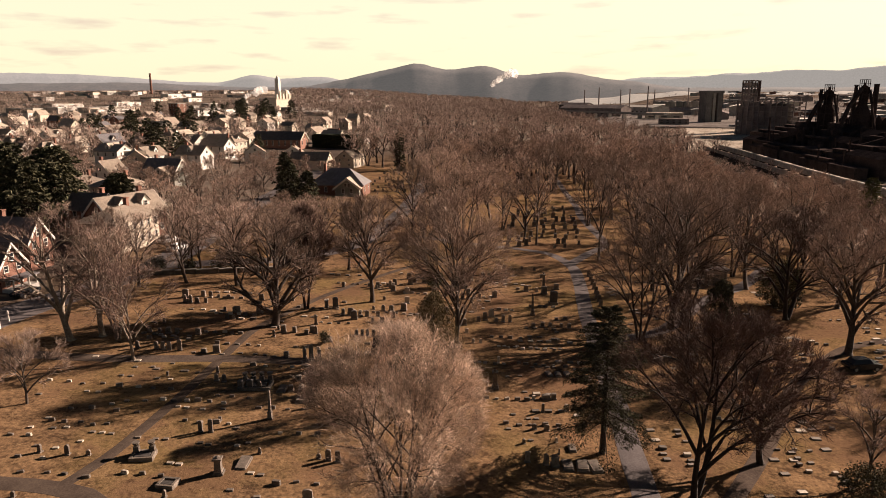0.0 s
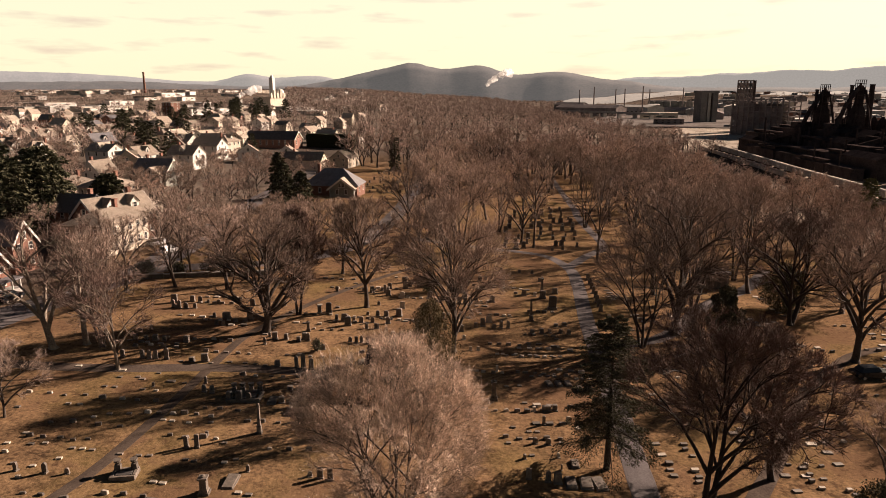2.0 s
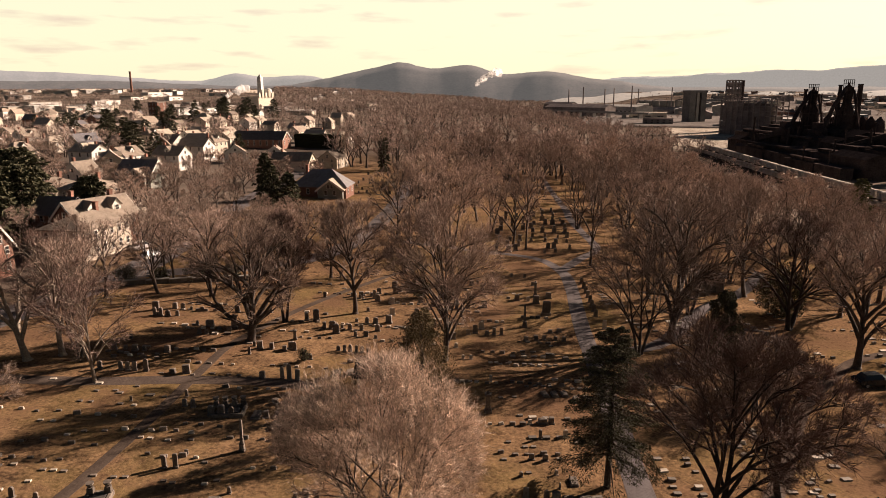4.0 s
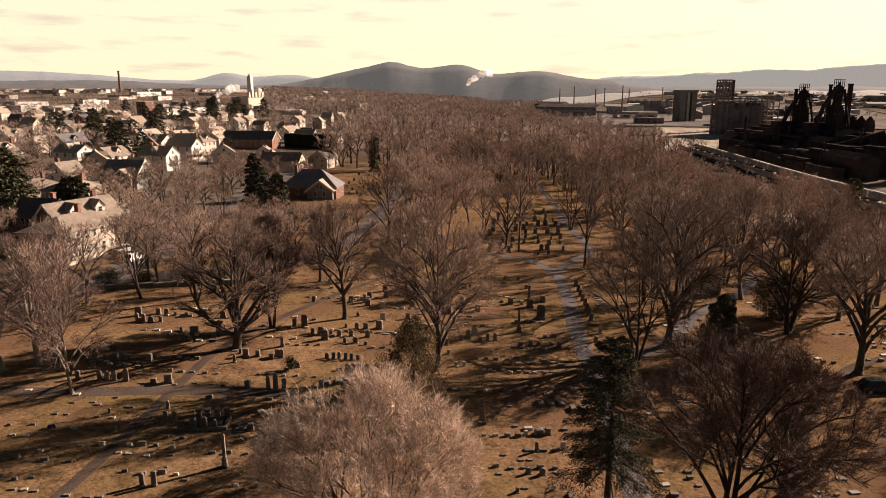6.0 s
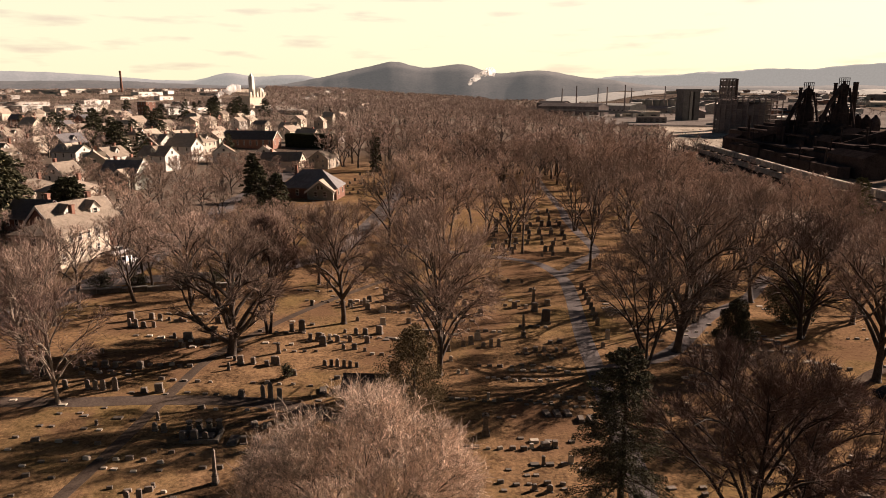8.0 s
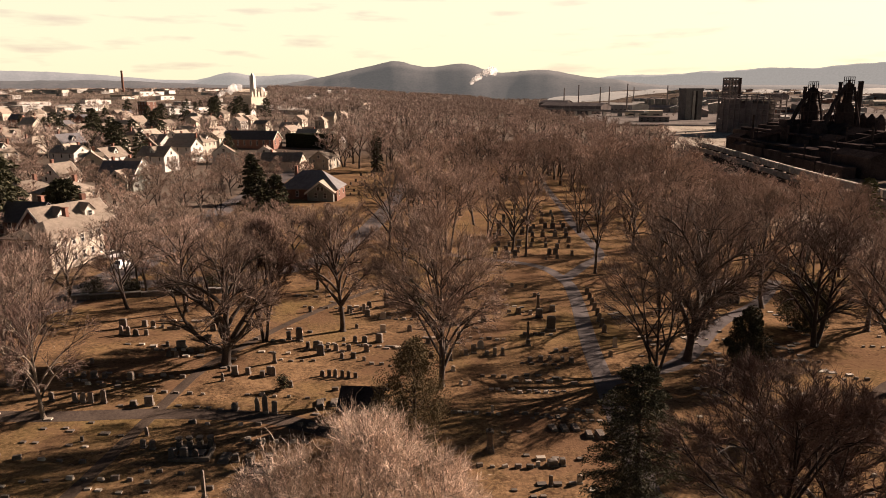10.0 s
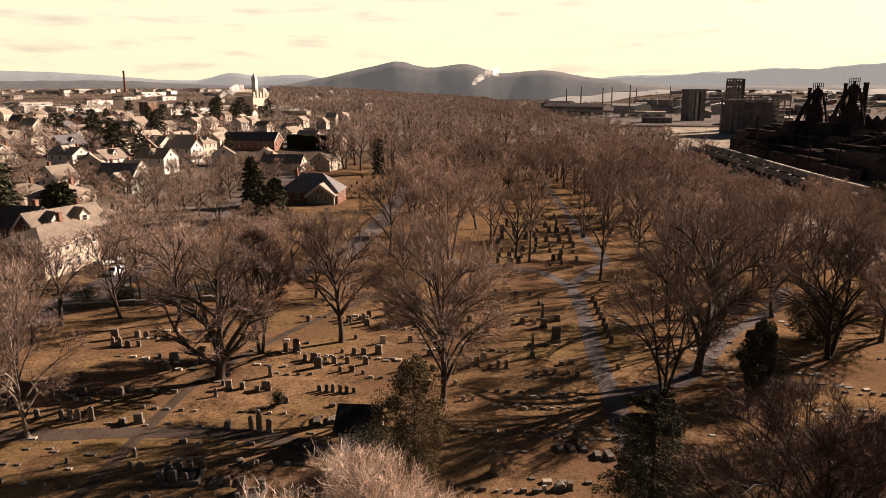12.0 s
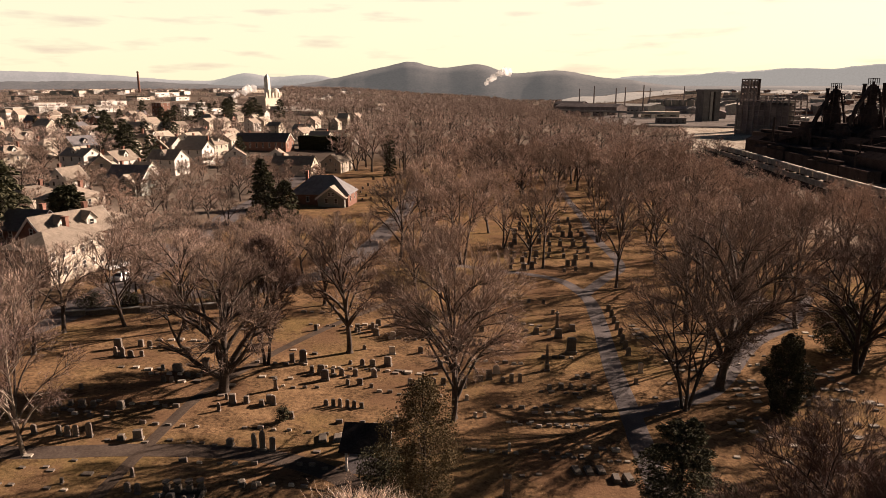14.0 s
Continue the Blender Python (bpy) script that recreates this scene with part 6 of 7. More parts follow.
# low town blocks on the rising land
for k in range(100):
    y = 800 + 1500 * HOUSE_RND.random() ** 1.3
    x = -(0.12 + 0.55 * HOUSE_RND.random()) * y
    w, d, h = HOUSE_RND.choice((1, 1, 1.8, 3.2)) * HOUSE_RND.uniform(11, 24), HOUSE_RND.uniform(10, 20), HOUSE_RND.uniform(3.5, 6.5)
    ob = thing("town_building", x, y, HOUSE_RND.choice((75, 68, 82, -12, -15, -9)), None, HOUSE_RND.choice(("low pale town building with a flat roof", "low white warehouse on the edge of town")), "building", "town buildings")
    bm = bmesh.new()
    box(bm, 0, 0, -3, w, d, h + 3)
    part("wall", bm, HOUSE_RND.choice((STUCCO, CONCRETE, WHITE_PAINT, CONCRETE)), ob)
    bm = bmesh.new()
    box(bm, 0, 0, h, w + 1, d + 1, 0.6)
    part("roof", bm, HOUSE_RND.choice((CONCRETE, SHINGLE, WHITE_PAINT)), ob)
    for j in range(2 if y < 1400 else 0):
        window(ob, (j - 0.5) * w * 0.4, -d / 2 - 0.05, h * 0.35, 0, w * 0.16, h * 0.3)

# brick factory chimney
ob = thing("factory_chimney", -704, 1479, 0, None, "tall slim brick factory chimney above the town", "chimney")
bm = bmesh.new()
lathe(bm, ((3.0, -2), (2.7, 2), (1.9, 40), (2.2, 41), (2.2, 43), (1.7, 43.5)), 14)
part("shaft", bm, BRICK, ob)

# church-like mill with a white tower and silo
ob = thing("mill_tower", -297, 1030, 72, None, "pale mill with a tall white tower and round silo", "mill")
bm = bmesh.new()
box(bm, 0, 0, -2, 7, 7, 46, 0.85)
box(bm, 0, 0, 44, 4.6, 4.6, 4, 0.3)
part("tower", bm, WHITE_PAINT, ob, "slender white tower")
bm = bmesh.new()
box(bm, -6, -4, -2, 36, 16, 19)
part("wall", bm, STUCCO, ob)
for k in range(5):
    bm = bmesh.new()
    box(bm, -22 + k * 8, -12.6, 15, 5, 2, 7 + (k % 2) * 4, 0.6)
    part("turret", bm, STUCCO, ob)
bm = bmesh.new()
lathe(bm, ((6, -2), (6, 24), (5, 26.5), (2.5, 28), (0.3, 28.6)), 18, 19, 0)
part("silo", bm, WHITE_PAINT, ob, "round white silo", True)

# open shelter beside the holly
ob = thing("shelter", -8.0, 75.4, -3, None, "small open shelter with dark roof and white posts", "shelter")
bm = bmesh.new()
gable_roof(bm, 3.6, 4.4, 2.3, 1.3, 0.35, 0.12)
part("roof", bm, BLACK_FELT, ob, "dark shingled roof")
for sx in (-1.6, 1.6):
    for sy in (-2.0, 2.0):
        bm = bmesh.new()
        box(bm, sx, sy, -0.2, 0.2, 0.2, 2.5)
        box(bm, sx, sy, -0.2, 0.26, 0.26, 0.4)
        part("post", bm, WHITE_PAINT, ob)
bm = bmesh.new()
box(bm, 0, 0, -0.15, 4.0, 4.8, 0.25)
part("floor_slab", bm, ASPHALT, ob)
bm = bmesh.new()
box(bm, 0, 1.2, 0.35, 2.4, 0.45, 0.12)
for sx in (-0.9, 0.9):
    box(bm, sx, 1.2, 0.1, 0.15, 0.4, 0.26)
part("bench", bm, SHINGLE, ob)
# ---- steel works across the river ----
def furnace(x, y, h, turn, label):
    ob = thing("blast_furnace", x, y, turn, -20, label, "blast furnace", "blast furnaces")
    bm = bmesh.new()
    lathe(bm, ((7, 0), (7, 12), (5.6, 15), (6.4, 22), (5.2, 36), (3.2, 40), (2.6, 44), (2.6, 50)), 16)
    part("shaft", bm, RUST, ob)
    for z in (14, 24, 33, 41, 47):
        bm = bmesh.new()
        box(bm, 0, 0, z, 15 - z * 0.12, 15 - z * 0.12, 0.5)
        for sx in (-1, 1):
            for sy in (-1, 1):
                q = (15 - z * 0.12) / 2
                beam(bm, (sx * q, sy * q, z), (sx * q, sy * q, z + 2), 0.15, sides=4)
        part("platform", bm, RUST, ob)
    for sx in (-1, 1):
        for sy in (-1, 1):
            bm = bmesh.new()
            beam(bm, (sx * 6.5, sy * 6.5, 0), (sx * 4.2, sy * 4.2, h - 8), 0.5, 0.4, 4)
            part("column", bm, RUST, ob)
    bm = bmesh.new()
    for sx in (-2.4, -0.8, 0.8, 2.4):
        for sy in (-2.2, 2.2):
            beam(bm, (sx, sy, h - 9), (sx, sy, h), 0.24, sides=4)
    for z in (h - 5.5, h - 2.5, h):
        for s in (-2.2, 2.2):
            beam(bm, (-2.6, s, z), (2.6, s, z), 0.22, sides=4)
        for s in (-2.4, 2.4):
            beam(bm, (s, -2.4, z), (s, 2.4, z), 0.22, sides=4)
    part("top_frame", bm, RUST, ob, "open steel cage on top")
    # the hoist head inside the cage, a bell hopper and the braced top deck
    bm = bmesh.new()
    box(bm, 0, 0, h - 9.5, 4.2, 3.8, 3.4)
    lathe(bm, ((1.9, h - 6.2), (1.9, h - 4.6), (0.6, h - 3.2), (0.5, h - 2.0)), 12)
    part("hoist_head", bm, RUST, ob)
    for sx, hh in ((-4.6, h - 3.5), (4.2, h - 11)):
        bm = bmesh.new()
        lathe(bm, ((1.25, 14), (1.2, hh - 1), (1.5, hh - 0.8), (1.5, hh), (1.0, hh)), 12, sx, 2.5)
        part("bleeder_pipe", bm, RUST, ob)
    bm = bmesh.new()
    for k in range(6):
        z0 = 15 + k * 4.6
        for s in (-1, 1):
            beam(bm, (-5.6 + k * 0.3, s * (5.6 - k * 0.3), z0), (5.6 - k * 0.3, s * (5.6 - k * 0.3), z0 + 4.6), 0.22, sides=4)
    part("bracing", bm, RUST, ob)
    bm = bmesh.new()
    box(bm, -9, 9, 0, 22, 15, 22)
    box(bm, -9, 9, 22, 14, 9, 5)
    part("engine_house", bm, RUST, ob, "sooty blocky engine house")
    # gas uptakes and the long downcomer
    bm = bmesh.new()
    for sx in (-2.4, 2.4):
        beam(bm, (sx, 0, 40), (sx, -1, h - 5), 1.0, 0.9, 8)
    part("uptake", bm, RUST, ob)
    bm = bmesh.new()
    beam(bm, (-2.5, -1, h - 6), (-13, -4, h - 19), 1.5, 1.5, 10)
    beam(bm, (-13, -4, h - 19), (-21, -7, 22), 1.5, 1.6, 10)
    part("downcomer", bm, RUST, ob, "sloping rusted gas pipe")
    bm = bmesh.new()
    lathe(bm, ((1.5, 8), (4.2, 13), (4.2, 22), (1.6, 26)), 12, -22, -7)
    part("dust_catcher", bm, RUST, ob)
    bm = bmesh.new()
    gable_wall(bm, 30, 22, 15, 5)
    part("cast_house", bm, RUST, ob, "sooty cast house at the foot")
    bm = bmesh.new()
    gable_roof(bm, 30, 22, 15, 5, 0.8, 0.3)
    part("cast_house_roof", bm, RUST, ob)
    for k in range(3):
        bm = bmesh.new()
        lathe(bm, ((3.6, 0), (3.6, 26), (3.0, 29), (1.2, 31), (0.8, 32)), 14, 17, -14 + k * 9)
        part("stove", bm, RUST, ob)
    bm = bmesh.new()
    beam(bm, (9, -12, 0), (3, -2, h - 7), 0.9, 0.9, 4)
    part("skip_bridge", bm, RUST, ob)
    return ob


furnace(268, 549, 55, 8, "tall rusted black blast furnace with sloping pipes")
furnace(280, 523, 58, 8, "tall rusted black blast furnace beside its smokestack")
furnace(318, 440, 56, 8, "rusted black blast furnace with sloping pipes")
for x, y, h in ((289, 524, 55), (312, 470, 50), (233, 566, 30)):
    ob = thing("smokestack", x, y, 0, -20, "tall plain black steel smokestack", "smokestack", "smokestacks")
    bm = bmesh.new()
    q = 1.0 if h > 40 else 0.45
    lathe(bm, ((2.6 * q, 0), (2.2 * q, 8), (1.7 * q, h - 1), (1.9 * q, h - 0.8), (1.9 * q, h), (1.4 * q, h)), 14)
    part("shaft", bm, RUST, ob)


def shed(name, x, y, w, d, h, rise, turn, material, label, bays, category="mill building"):
    """A long industrial building with framed bays."""
    ob = thing(name, x, y, turn, ground_z(x, y) if x > 250 else -20, label, category, "mill buildings")
    bm = bmesh.new()
    gable_wall(bm, w, d, h, rise) if rise else box(bm, 0, 0, -1, w, d, h + 1)
    part("wall", bm, material, ob)
    bm = bmesh.new()
    gable_roof(bm, w, d, h, rise, 0.6, 0.3) if rise else box(bm, 0, 0, h, w + 0.8, d + 0.8, 0.6)
    part("roof", bm, material, ob)
    for k in range(bays):
        xx = ((k + 0.5) / bays - 0.5) * w
        bm = bmesh.new()
        box(bm, xx - w / bays / 2, -d / 2 - 0.25, -1, 0.7, 0.6, h + 1)
        part("pilaster", bm, material, ob)
        window(ob, xx, -d / 2 - 0.06, h * 0.3, 0, w / bays * 0.5, h * 0.2, True)
        if y < 1200:
            window(ob, xx, -d / 2 - 0.06, h * 0.64, 0, w / bays * 0.5, h * 0.18, True)
    return ob


shed("blowing_house", 306, 400, 100, 26, 14, 5, 82, RUST, "dark brick blowing house beside the furnaces", 7)
works_rnd = random.Random(12)


def bin_house(x, y, w, d, h, turn, material, label):
    """One sooty block of the stock house: body, one of three roofs, roof vents and a side lean-to."""
    ob = thing("stock_house", x, y, turn, -20, label, "works building", "stock houses")
    form = works_rnd.choice(("gable", "flat", "monitor"))
    bm = bmesh.new()
    if form == "gable":
        gable_wall(bm, w, d, h, d * 0.22)
    else:
        box(bm, 0, 0, -1, w, d, h + 1)
    part("wall", bm, material, ob)
    bm = bmesh.new()
    if form == "gable":
        gable_roof(bm, w, d, h, d * 0.22, 0.5, 0.25)
    else:
        box(bm, 0, 0, h, w + 0.7, d + 0.7, 0.4)
        if form == "monitor":
            box(bm, 0, 0, h + 0.4, w * 0.8, d * 0.35, 1.8)
            box(bm, 0, 0, h + 2.2, w * 0.86, d * 0.45, 0.3)
    part("roof", bm, material, ob)
    if works_rnd.random() < 0.5:
        bm = bmesh.new()
        xx = works_rnd.uniform(-0.3, 0.3) * w
        lathe(bm, ((0.6, h - 0.5), (0.5, h + works_rnd.uniform(4, 9)), (0.7, h + 9.2), (0.7, h + 9.6)), 8, xx, d * 0.2)
        part("vent", bm, RUST, ob)
    return ob


for x0, y0, y1, deep, low, high in ((222, 404, 552, 8, 6.5, 8.5), (236, 400, 604, 13, 10, 12), (255, 420, 612, 16, 14, 16.5), (277, 455, 605, 20, 18, 21)):
    y = y0
    while y < y1:
        w = works_rnd.uniform(20, 42)
        bin_house(x0 + works_rnd.gauss(0, 1.2), y + w / 2, w * 0.985, deep * works_rnd.uniform(0.92, 1.08), works_rnd.uniform(low, high), 90, RUST, "low sooty stock house block below the furnaces")
        y += w


def gas_main(x, y0, y1, z, r):
    ob = thing("gas_main", x, y0, 0, -20, "long rusted gas main on steel legs", "pipe", "gas mains")
    bm = bmesh.new()
    beam(bm, (0, 0, z), (0, y1 - y0, z), r, r, 10)
    part("pipe", bm, RUST, ob)
    n = int((y1 - y0) / 14)
    for k in range(n + 1):
        bm = bmesh.new()
        yy = (y1 - y0) * k / n
        beam(bm, (-1.6, yy, 0), (-0.5, yy, z), 0.2, sides=4)
        beam(bm, (1.6, yy, 0), (0.5, yy, z), 0.2, sides=4)
        part("leg", bm, RUST, ob)


gas_main(229, 470, 600, 11, 0.8)
gas_main(247, 500, 610, 17.5, 0.9)


def conveyor(x, y, turn, length, z0, z1, label):
    """A closed gallery climbing on lattice bents."""
    ob = thing("conveyor_gallery", x, y, turn, -20, label, "conveyor", "conveyors")
    bm = bmesh.new()
    beam(bm, (0, 0, z0), (length, 0, z1), 1.9, 1.9, 4)
    part("gallery", bm, RUST, ob)
    for k in range(1, 5):
        u = k / 5
        bm = bmesh.new()
        for s in (-1.5, 1.5):
            beam(bm, (length * u - 1, s, 0), (length * u, s, z0 + (z1 - z0) * u - 1), 0.25, sides=4)
            beam(bm, (length * u + 1, s, 0), (length * u, s, z0 + (z1 - z0) * u - 1), 0.25, sides=4)
        part("bent", bm, RUST, ob)


conveyor(232, 596, -72, 60, 6, 21, "sooty inclined conveyor gallery rising to the furnaces")
conveyor(228, 470, -18, 50, 7, 24, "sooty inclined conveyor gallery rising to the furnaces")
for k in range(9):
    ob = thing("smokestack", works_rnd.uniform(238, 300), works_rnd.uniform(415, 600), 0, -20, "short sooty steel stack among the sheds", "smokestack", "smokestacks")
    bm = bmesh.new()
    hh = works_rnd.uniform(18, 31)
    lathe(bm, ((1.0, 0), (0.7, hh - 0.6), (0.95, hh - 0.5), (0.95, hh), (0.6, hh)), 10)
    part("shaft", bm, RUST, ob)

# the ore-handling building: floors, columns and set-back cladding, open lattice at one end
ob = thing("mill_building", 335, 818, -53.5, -20, "tall dark mill building with open steel frame on top", "mill building", "mill buildings")
WIDE, DEEP, TALL = 68, 24, 38
for k in range(8):
    bm = bmesh.new()
    box(bm, 0, 0, k * TALL / 7, WIDE, DEEP, 0.9)
    part("floor_deck", bm, SHED_STEEL, ob)
for k in range(11):
    for s in (-1, 1):
        bm = bmesh.new()
        box(bm, (k / 10 - 0.5) * WIDE, s * (DEEP / 2 + 0.1), -1, 1.7 if k % 3 == 0 else 0.8, 1.2, TALL + (6 if k % 2 else 3.5))
        part("column", bm, SHED_STEEL, ob)
for k in range(7):
    for j in range(9):
        if works_rnd.random() < (0.02 + 0.4 * (k > 5)):
            continue
        bm = bmesh.new()
        box(bm, ((j + 0.5) / 10 - 0.5) * WIDE, -DEEP / 2 + works_rnd.uniform(0.7, 2.2), k * TALL / 7 + 0.9, WIDE / 10, 0.5, TALL / 7 * works_rnd.choice((0.8, 0.72, 0.6)))
        part("panel", bm, SHED_STEEL, ob)
bm = bmesh.new()
box(bm, -4, 3, 0, WIDE * 0.8, DEEP * 0.5, TALL - 2)
part("core", bm, SHED_STEEL, ob)
for s in (-1, 1):
    for zz in (3.2, 5.6):
        bm = bmesh.new()
        beam(bm, (-WIDE / 2, s * DEEP / 2, TALL + zz), (WIDE / 2, s * DEEP / 2, TALL + zz), 0.5, sides=4)
        part("long_beam", bm, SHED_STEEL, ob)
for x, y, w, d, h in ((322, 775, 34, 12, 7), (352, 800, 50, 14, 12), (372, 900, 60, 16, 18)):
    bin_house(x, y, w, d, h, -58, SHED_STEEL, "low dark shed at the foot of the mill")
ob = thing("headframe_tower", 338, 892, 28, -20, "tall open-framed dark tower with stacked floors", "tower", "mill buildings")
for k in range(8):
    bm = bmesh.new()
    box(bm, 0, 0, 8 + k * 7.7, 16, 11, 1.6)
    part("floor_deck", bm, SHED_STEEL, ob)
for sx in (-7.5, -2.5, 2.5, 7.5):
    for sy in (-5, 5):
        bm = bmesh.new()
        box(bm, sx, sy, 0, 1.4, 1.2, 62)
        part("column", bm, SHED_STEEL, ob)
for k in range(7):
    bm = bmesh.new()
    box(bm, 0, 0, 9.7 + k * 7.7, 14.6, 9, 4.6)
    part("panel", bm, SHED_STEEL, ob)
ob = thing("smokestack", 347, 886, 0, -20, "tall plain black steel smokestack", "smokestack", "smokestacks")
bm = bmesh.new()
lathe(bm, ((2.0, 0), (1.4, 62), (1.6, 63), (1.1, 63)), 12)
part("shaft", bm, RUST, ob)
# concrete silo block, the pale tanks, a dark rolling mill and the road bridge
ob = thing("concrete_tower", 378, 1159, 20, -20, "grey concrete silo block with tall dark recess", "silo block", "mill buildings")
for xx, w, back, m in ((-10.5, 11, 0, OLD_CONCRETE), (-3.6, 2.8, 3, RUST), (0.4, 5.2, 1, CONCRETE), (4.6, 3.2, 3, RUST), (11, 9.6, 0, OLD_CONCRETE)):
    bm = bmesh.new()
    box(bm, xx, back, -1, w, 18, 48)
    part("bin", bm, m, ob)
bm = bmesh.new()
box(bm, 0, 0, 47, 34, 20, 4)
part("head_house", bm, OLD_CONCRETE, ob)
for k in range(7):
    ob = thing("storage_tank", 430 + k * 17, 1716 - k * 4, 0, ground_z(430, 1716), "pale round storage tank in a row", "tank", "storage tanks")
    bm = bmesh.new()
    lathe(bm, ((8.2, -1), (8.2, 26), (8.4, 26.1), (8.4, 26.8), (0.4, 27.6)), 18)
    part("shell", bm, CONCRETE, ob, smooth=True)
shed("rolling_mill", 246, 1490, 150, 40, 17, 6, -43, SHED_STEEL, "long dark rolling mill with stacks behind it", 12)
shed("rolling_mill", 214, 1545, 70, 30, 22, 5, -43, SHED_STEEL, "dark rolling mill with a high roof", 6)
shed("pump_house", 357, 1560, 132, 44, 17, 4, -64, CONCRETE, "long pale works hall beside the lot", 9)
shed("pump_house", 300, 1085, 44, 18, 9, 0, -15, SHED_STEEL, "low dark shed beside the lot", 5)
ob = thing("road_bridge", 200, 1450, -54, -20, "long pale concrete road bridge over the river flats", "bridge")
bm = bmesh.new()
box(bm, 0, 0, 9, 460, 12, 2.2)
part("deck", bm, CONCRETE, ob)
for s in (-1, 1):
    bm = bmesh.new()
    box(bm, 0, s * 5.8, 11.2, 460, 0.4, 1.1)
    part("parapet", bm, CONCRETE, ob)
for k in range(12):
    bm = bmesh.new()
    box(bm, -210 + k * 38, 0, -1, 3, 9, 10)
    part("pier", bm, CONCRETE, ob)


def steam(name, x, y, z, wide, tall, seed, label):
    """A drifting steam plume: thin ragged puffs, wider as they rise."""
    r = random.Random(seed)
    bm = bmesh.new()
    for k in range(12):
        u = (k + r.random()) / 12
        rad = tall * (0.13 + 0.17 * u) * r.uniform(0.6, 1.3)
        c = Vector((x + wide * u + r.gauss(0, tall * 0.1 * (u + 0.2)), y + r.gauss(0, tall * 0.12), z + tall * (u ** 0.75) + r.gauss(0, tall * 0.09 * (u + 0.2))))
        made = bmesh.ops.create_icosphere(bm, subdivisions=2, radius=rad)["verts"]
        for v in made:
            v.co = c + v.co * (1 + 0.6 * noise.noise(v.co / rad * 1.3 + c * 0.1))
    ob = solid(name, bm, STEAM, smooth=True)
    tagged(ob, label, "steam", kind="stuff")


STEAM = bpy.data.materials.new("thin_white_steam")
STEAM.use_nodes = True
_nt = STEAM.node_tree
_nt.nodes.remove(_nt.nodes["Principled BSDF"])
_mix, _mix2 = _nt.nodes.new("ShaderNodeMixShader"), _nt.nodes.new("ShaderNodeMixShader")
_clear, _white, _through = _nt.nodes.new("ShaderNodeBsdfTransparent"), _nt.nodes.new("ShaderNodeBsdfDiffuse"), _nt.nodes.new("ShaderNodeBsdfTranslucent")
for _n in (_white, _through):
    _n.inputs["Color"].default_value = (0.99, 0.98, 0.97, 1)
_mix.inputs["Fac"].default_value, _mix2.inputs["Fac"].default_value = 0.85, 0.3
_nt.links.new(_white.outputs[0], _mix.inputs[1])
_nt.links.new(_through.outputs[0], _mix.inputs[2])
_nt.links.new(_clear.outputs[0], _mix2.inputs[1])
_nt.links.new(_mix.outputs[0], _mix2.inputs[2])
_nt.links.new(_mix2.outputs[0], _nt.nodes["Material Output"].inputs["Surface"])
steam("steam_plume", 58, 3010, 60, 95, 62, 1, "white steam plume rising before the distant hill")
steam("steam_plume", -333, 980, 22, 30, 15, 2, "thin white steam plume beside the mill tower")

rw = random.Random(4)
for k in range(26):
    y = 1250 + rw.random() * 1300
    x = (0.24 + 0.4 * rw.random()) * y
    shed("mill_building", x, y, rw.uniform(50, 150), rw.uniform(20, 40), rw.uniform(9, 20), rw.choice((0, 0, 4, 6)), rw.choice((70, 75, -15)), rw.choice((SHED_STEEL, CONCRETE, SHED_STEEL, STUCCO, CAR_STEEL)), rw.choice(("long low weathered mill building in the valley", "long pale industrial shed in the valley")), 3)
for k in range(110):
    y = 1000 + rw.random() ** 0.8 * 2100
    x = (0.3 + 0.38 * rw.random()) * y
    ob = thing("warehouse", x, y, rw.choice((70, 75, -15)), None, rw.choice(("small pale-roofed warehouse in the valley", "plain low valley warehouse with a flat roof")), "warehouse", "valley warehouses")
    w, d, h = rw.uniform(14, 60), rw.uniform(12, 24), rw.uniform(5, 12)
    bm = bmesh.new()
    box(bm, 0, 0, -4, w, d, h + 4)
    part("wall", bm, rw.choice((SHED_STEEL, BRICK, STUCCO, CONCRETE, OLD_CONCRETE)), ob)
    bm = bmesh.new()
    gable_roof(bm, w, d, h, d * 0.14, 0.5, 0.3) if k % 3 else box(bm, 0, 0, h, w + 1, d + 1, 0.6)
    part("roof", bm, rw.choice((CONCRETE, SHINGLE, WHITE_PAINT, SLATE)), ob)
for x, y in ((228, 1525), (258, 1520), (300, 1500), (318, 1495), (352, 1480), (420, 1700), (470, 1600), (640, 1650)):
    ob = thing("smokestack", x, y, 0, -20, "slim distant dark smokestack over the mills", "smokestack", "smokestacks")
    bm = bmesh.new()
    hh = rw.uniform(52, 66)
    lathe(bm, ((1.7, 0), (1.1, hh - 1), (1.35, hh - 0.8), (1.35, hh)), 10)
    part("shaft", bm, SHED_STEEL, ob)



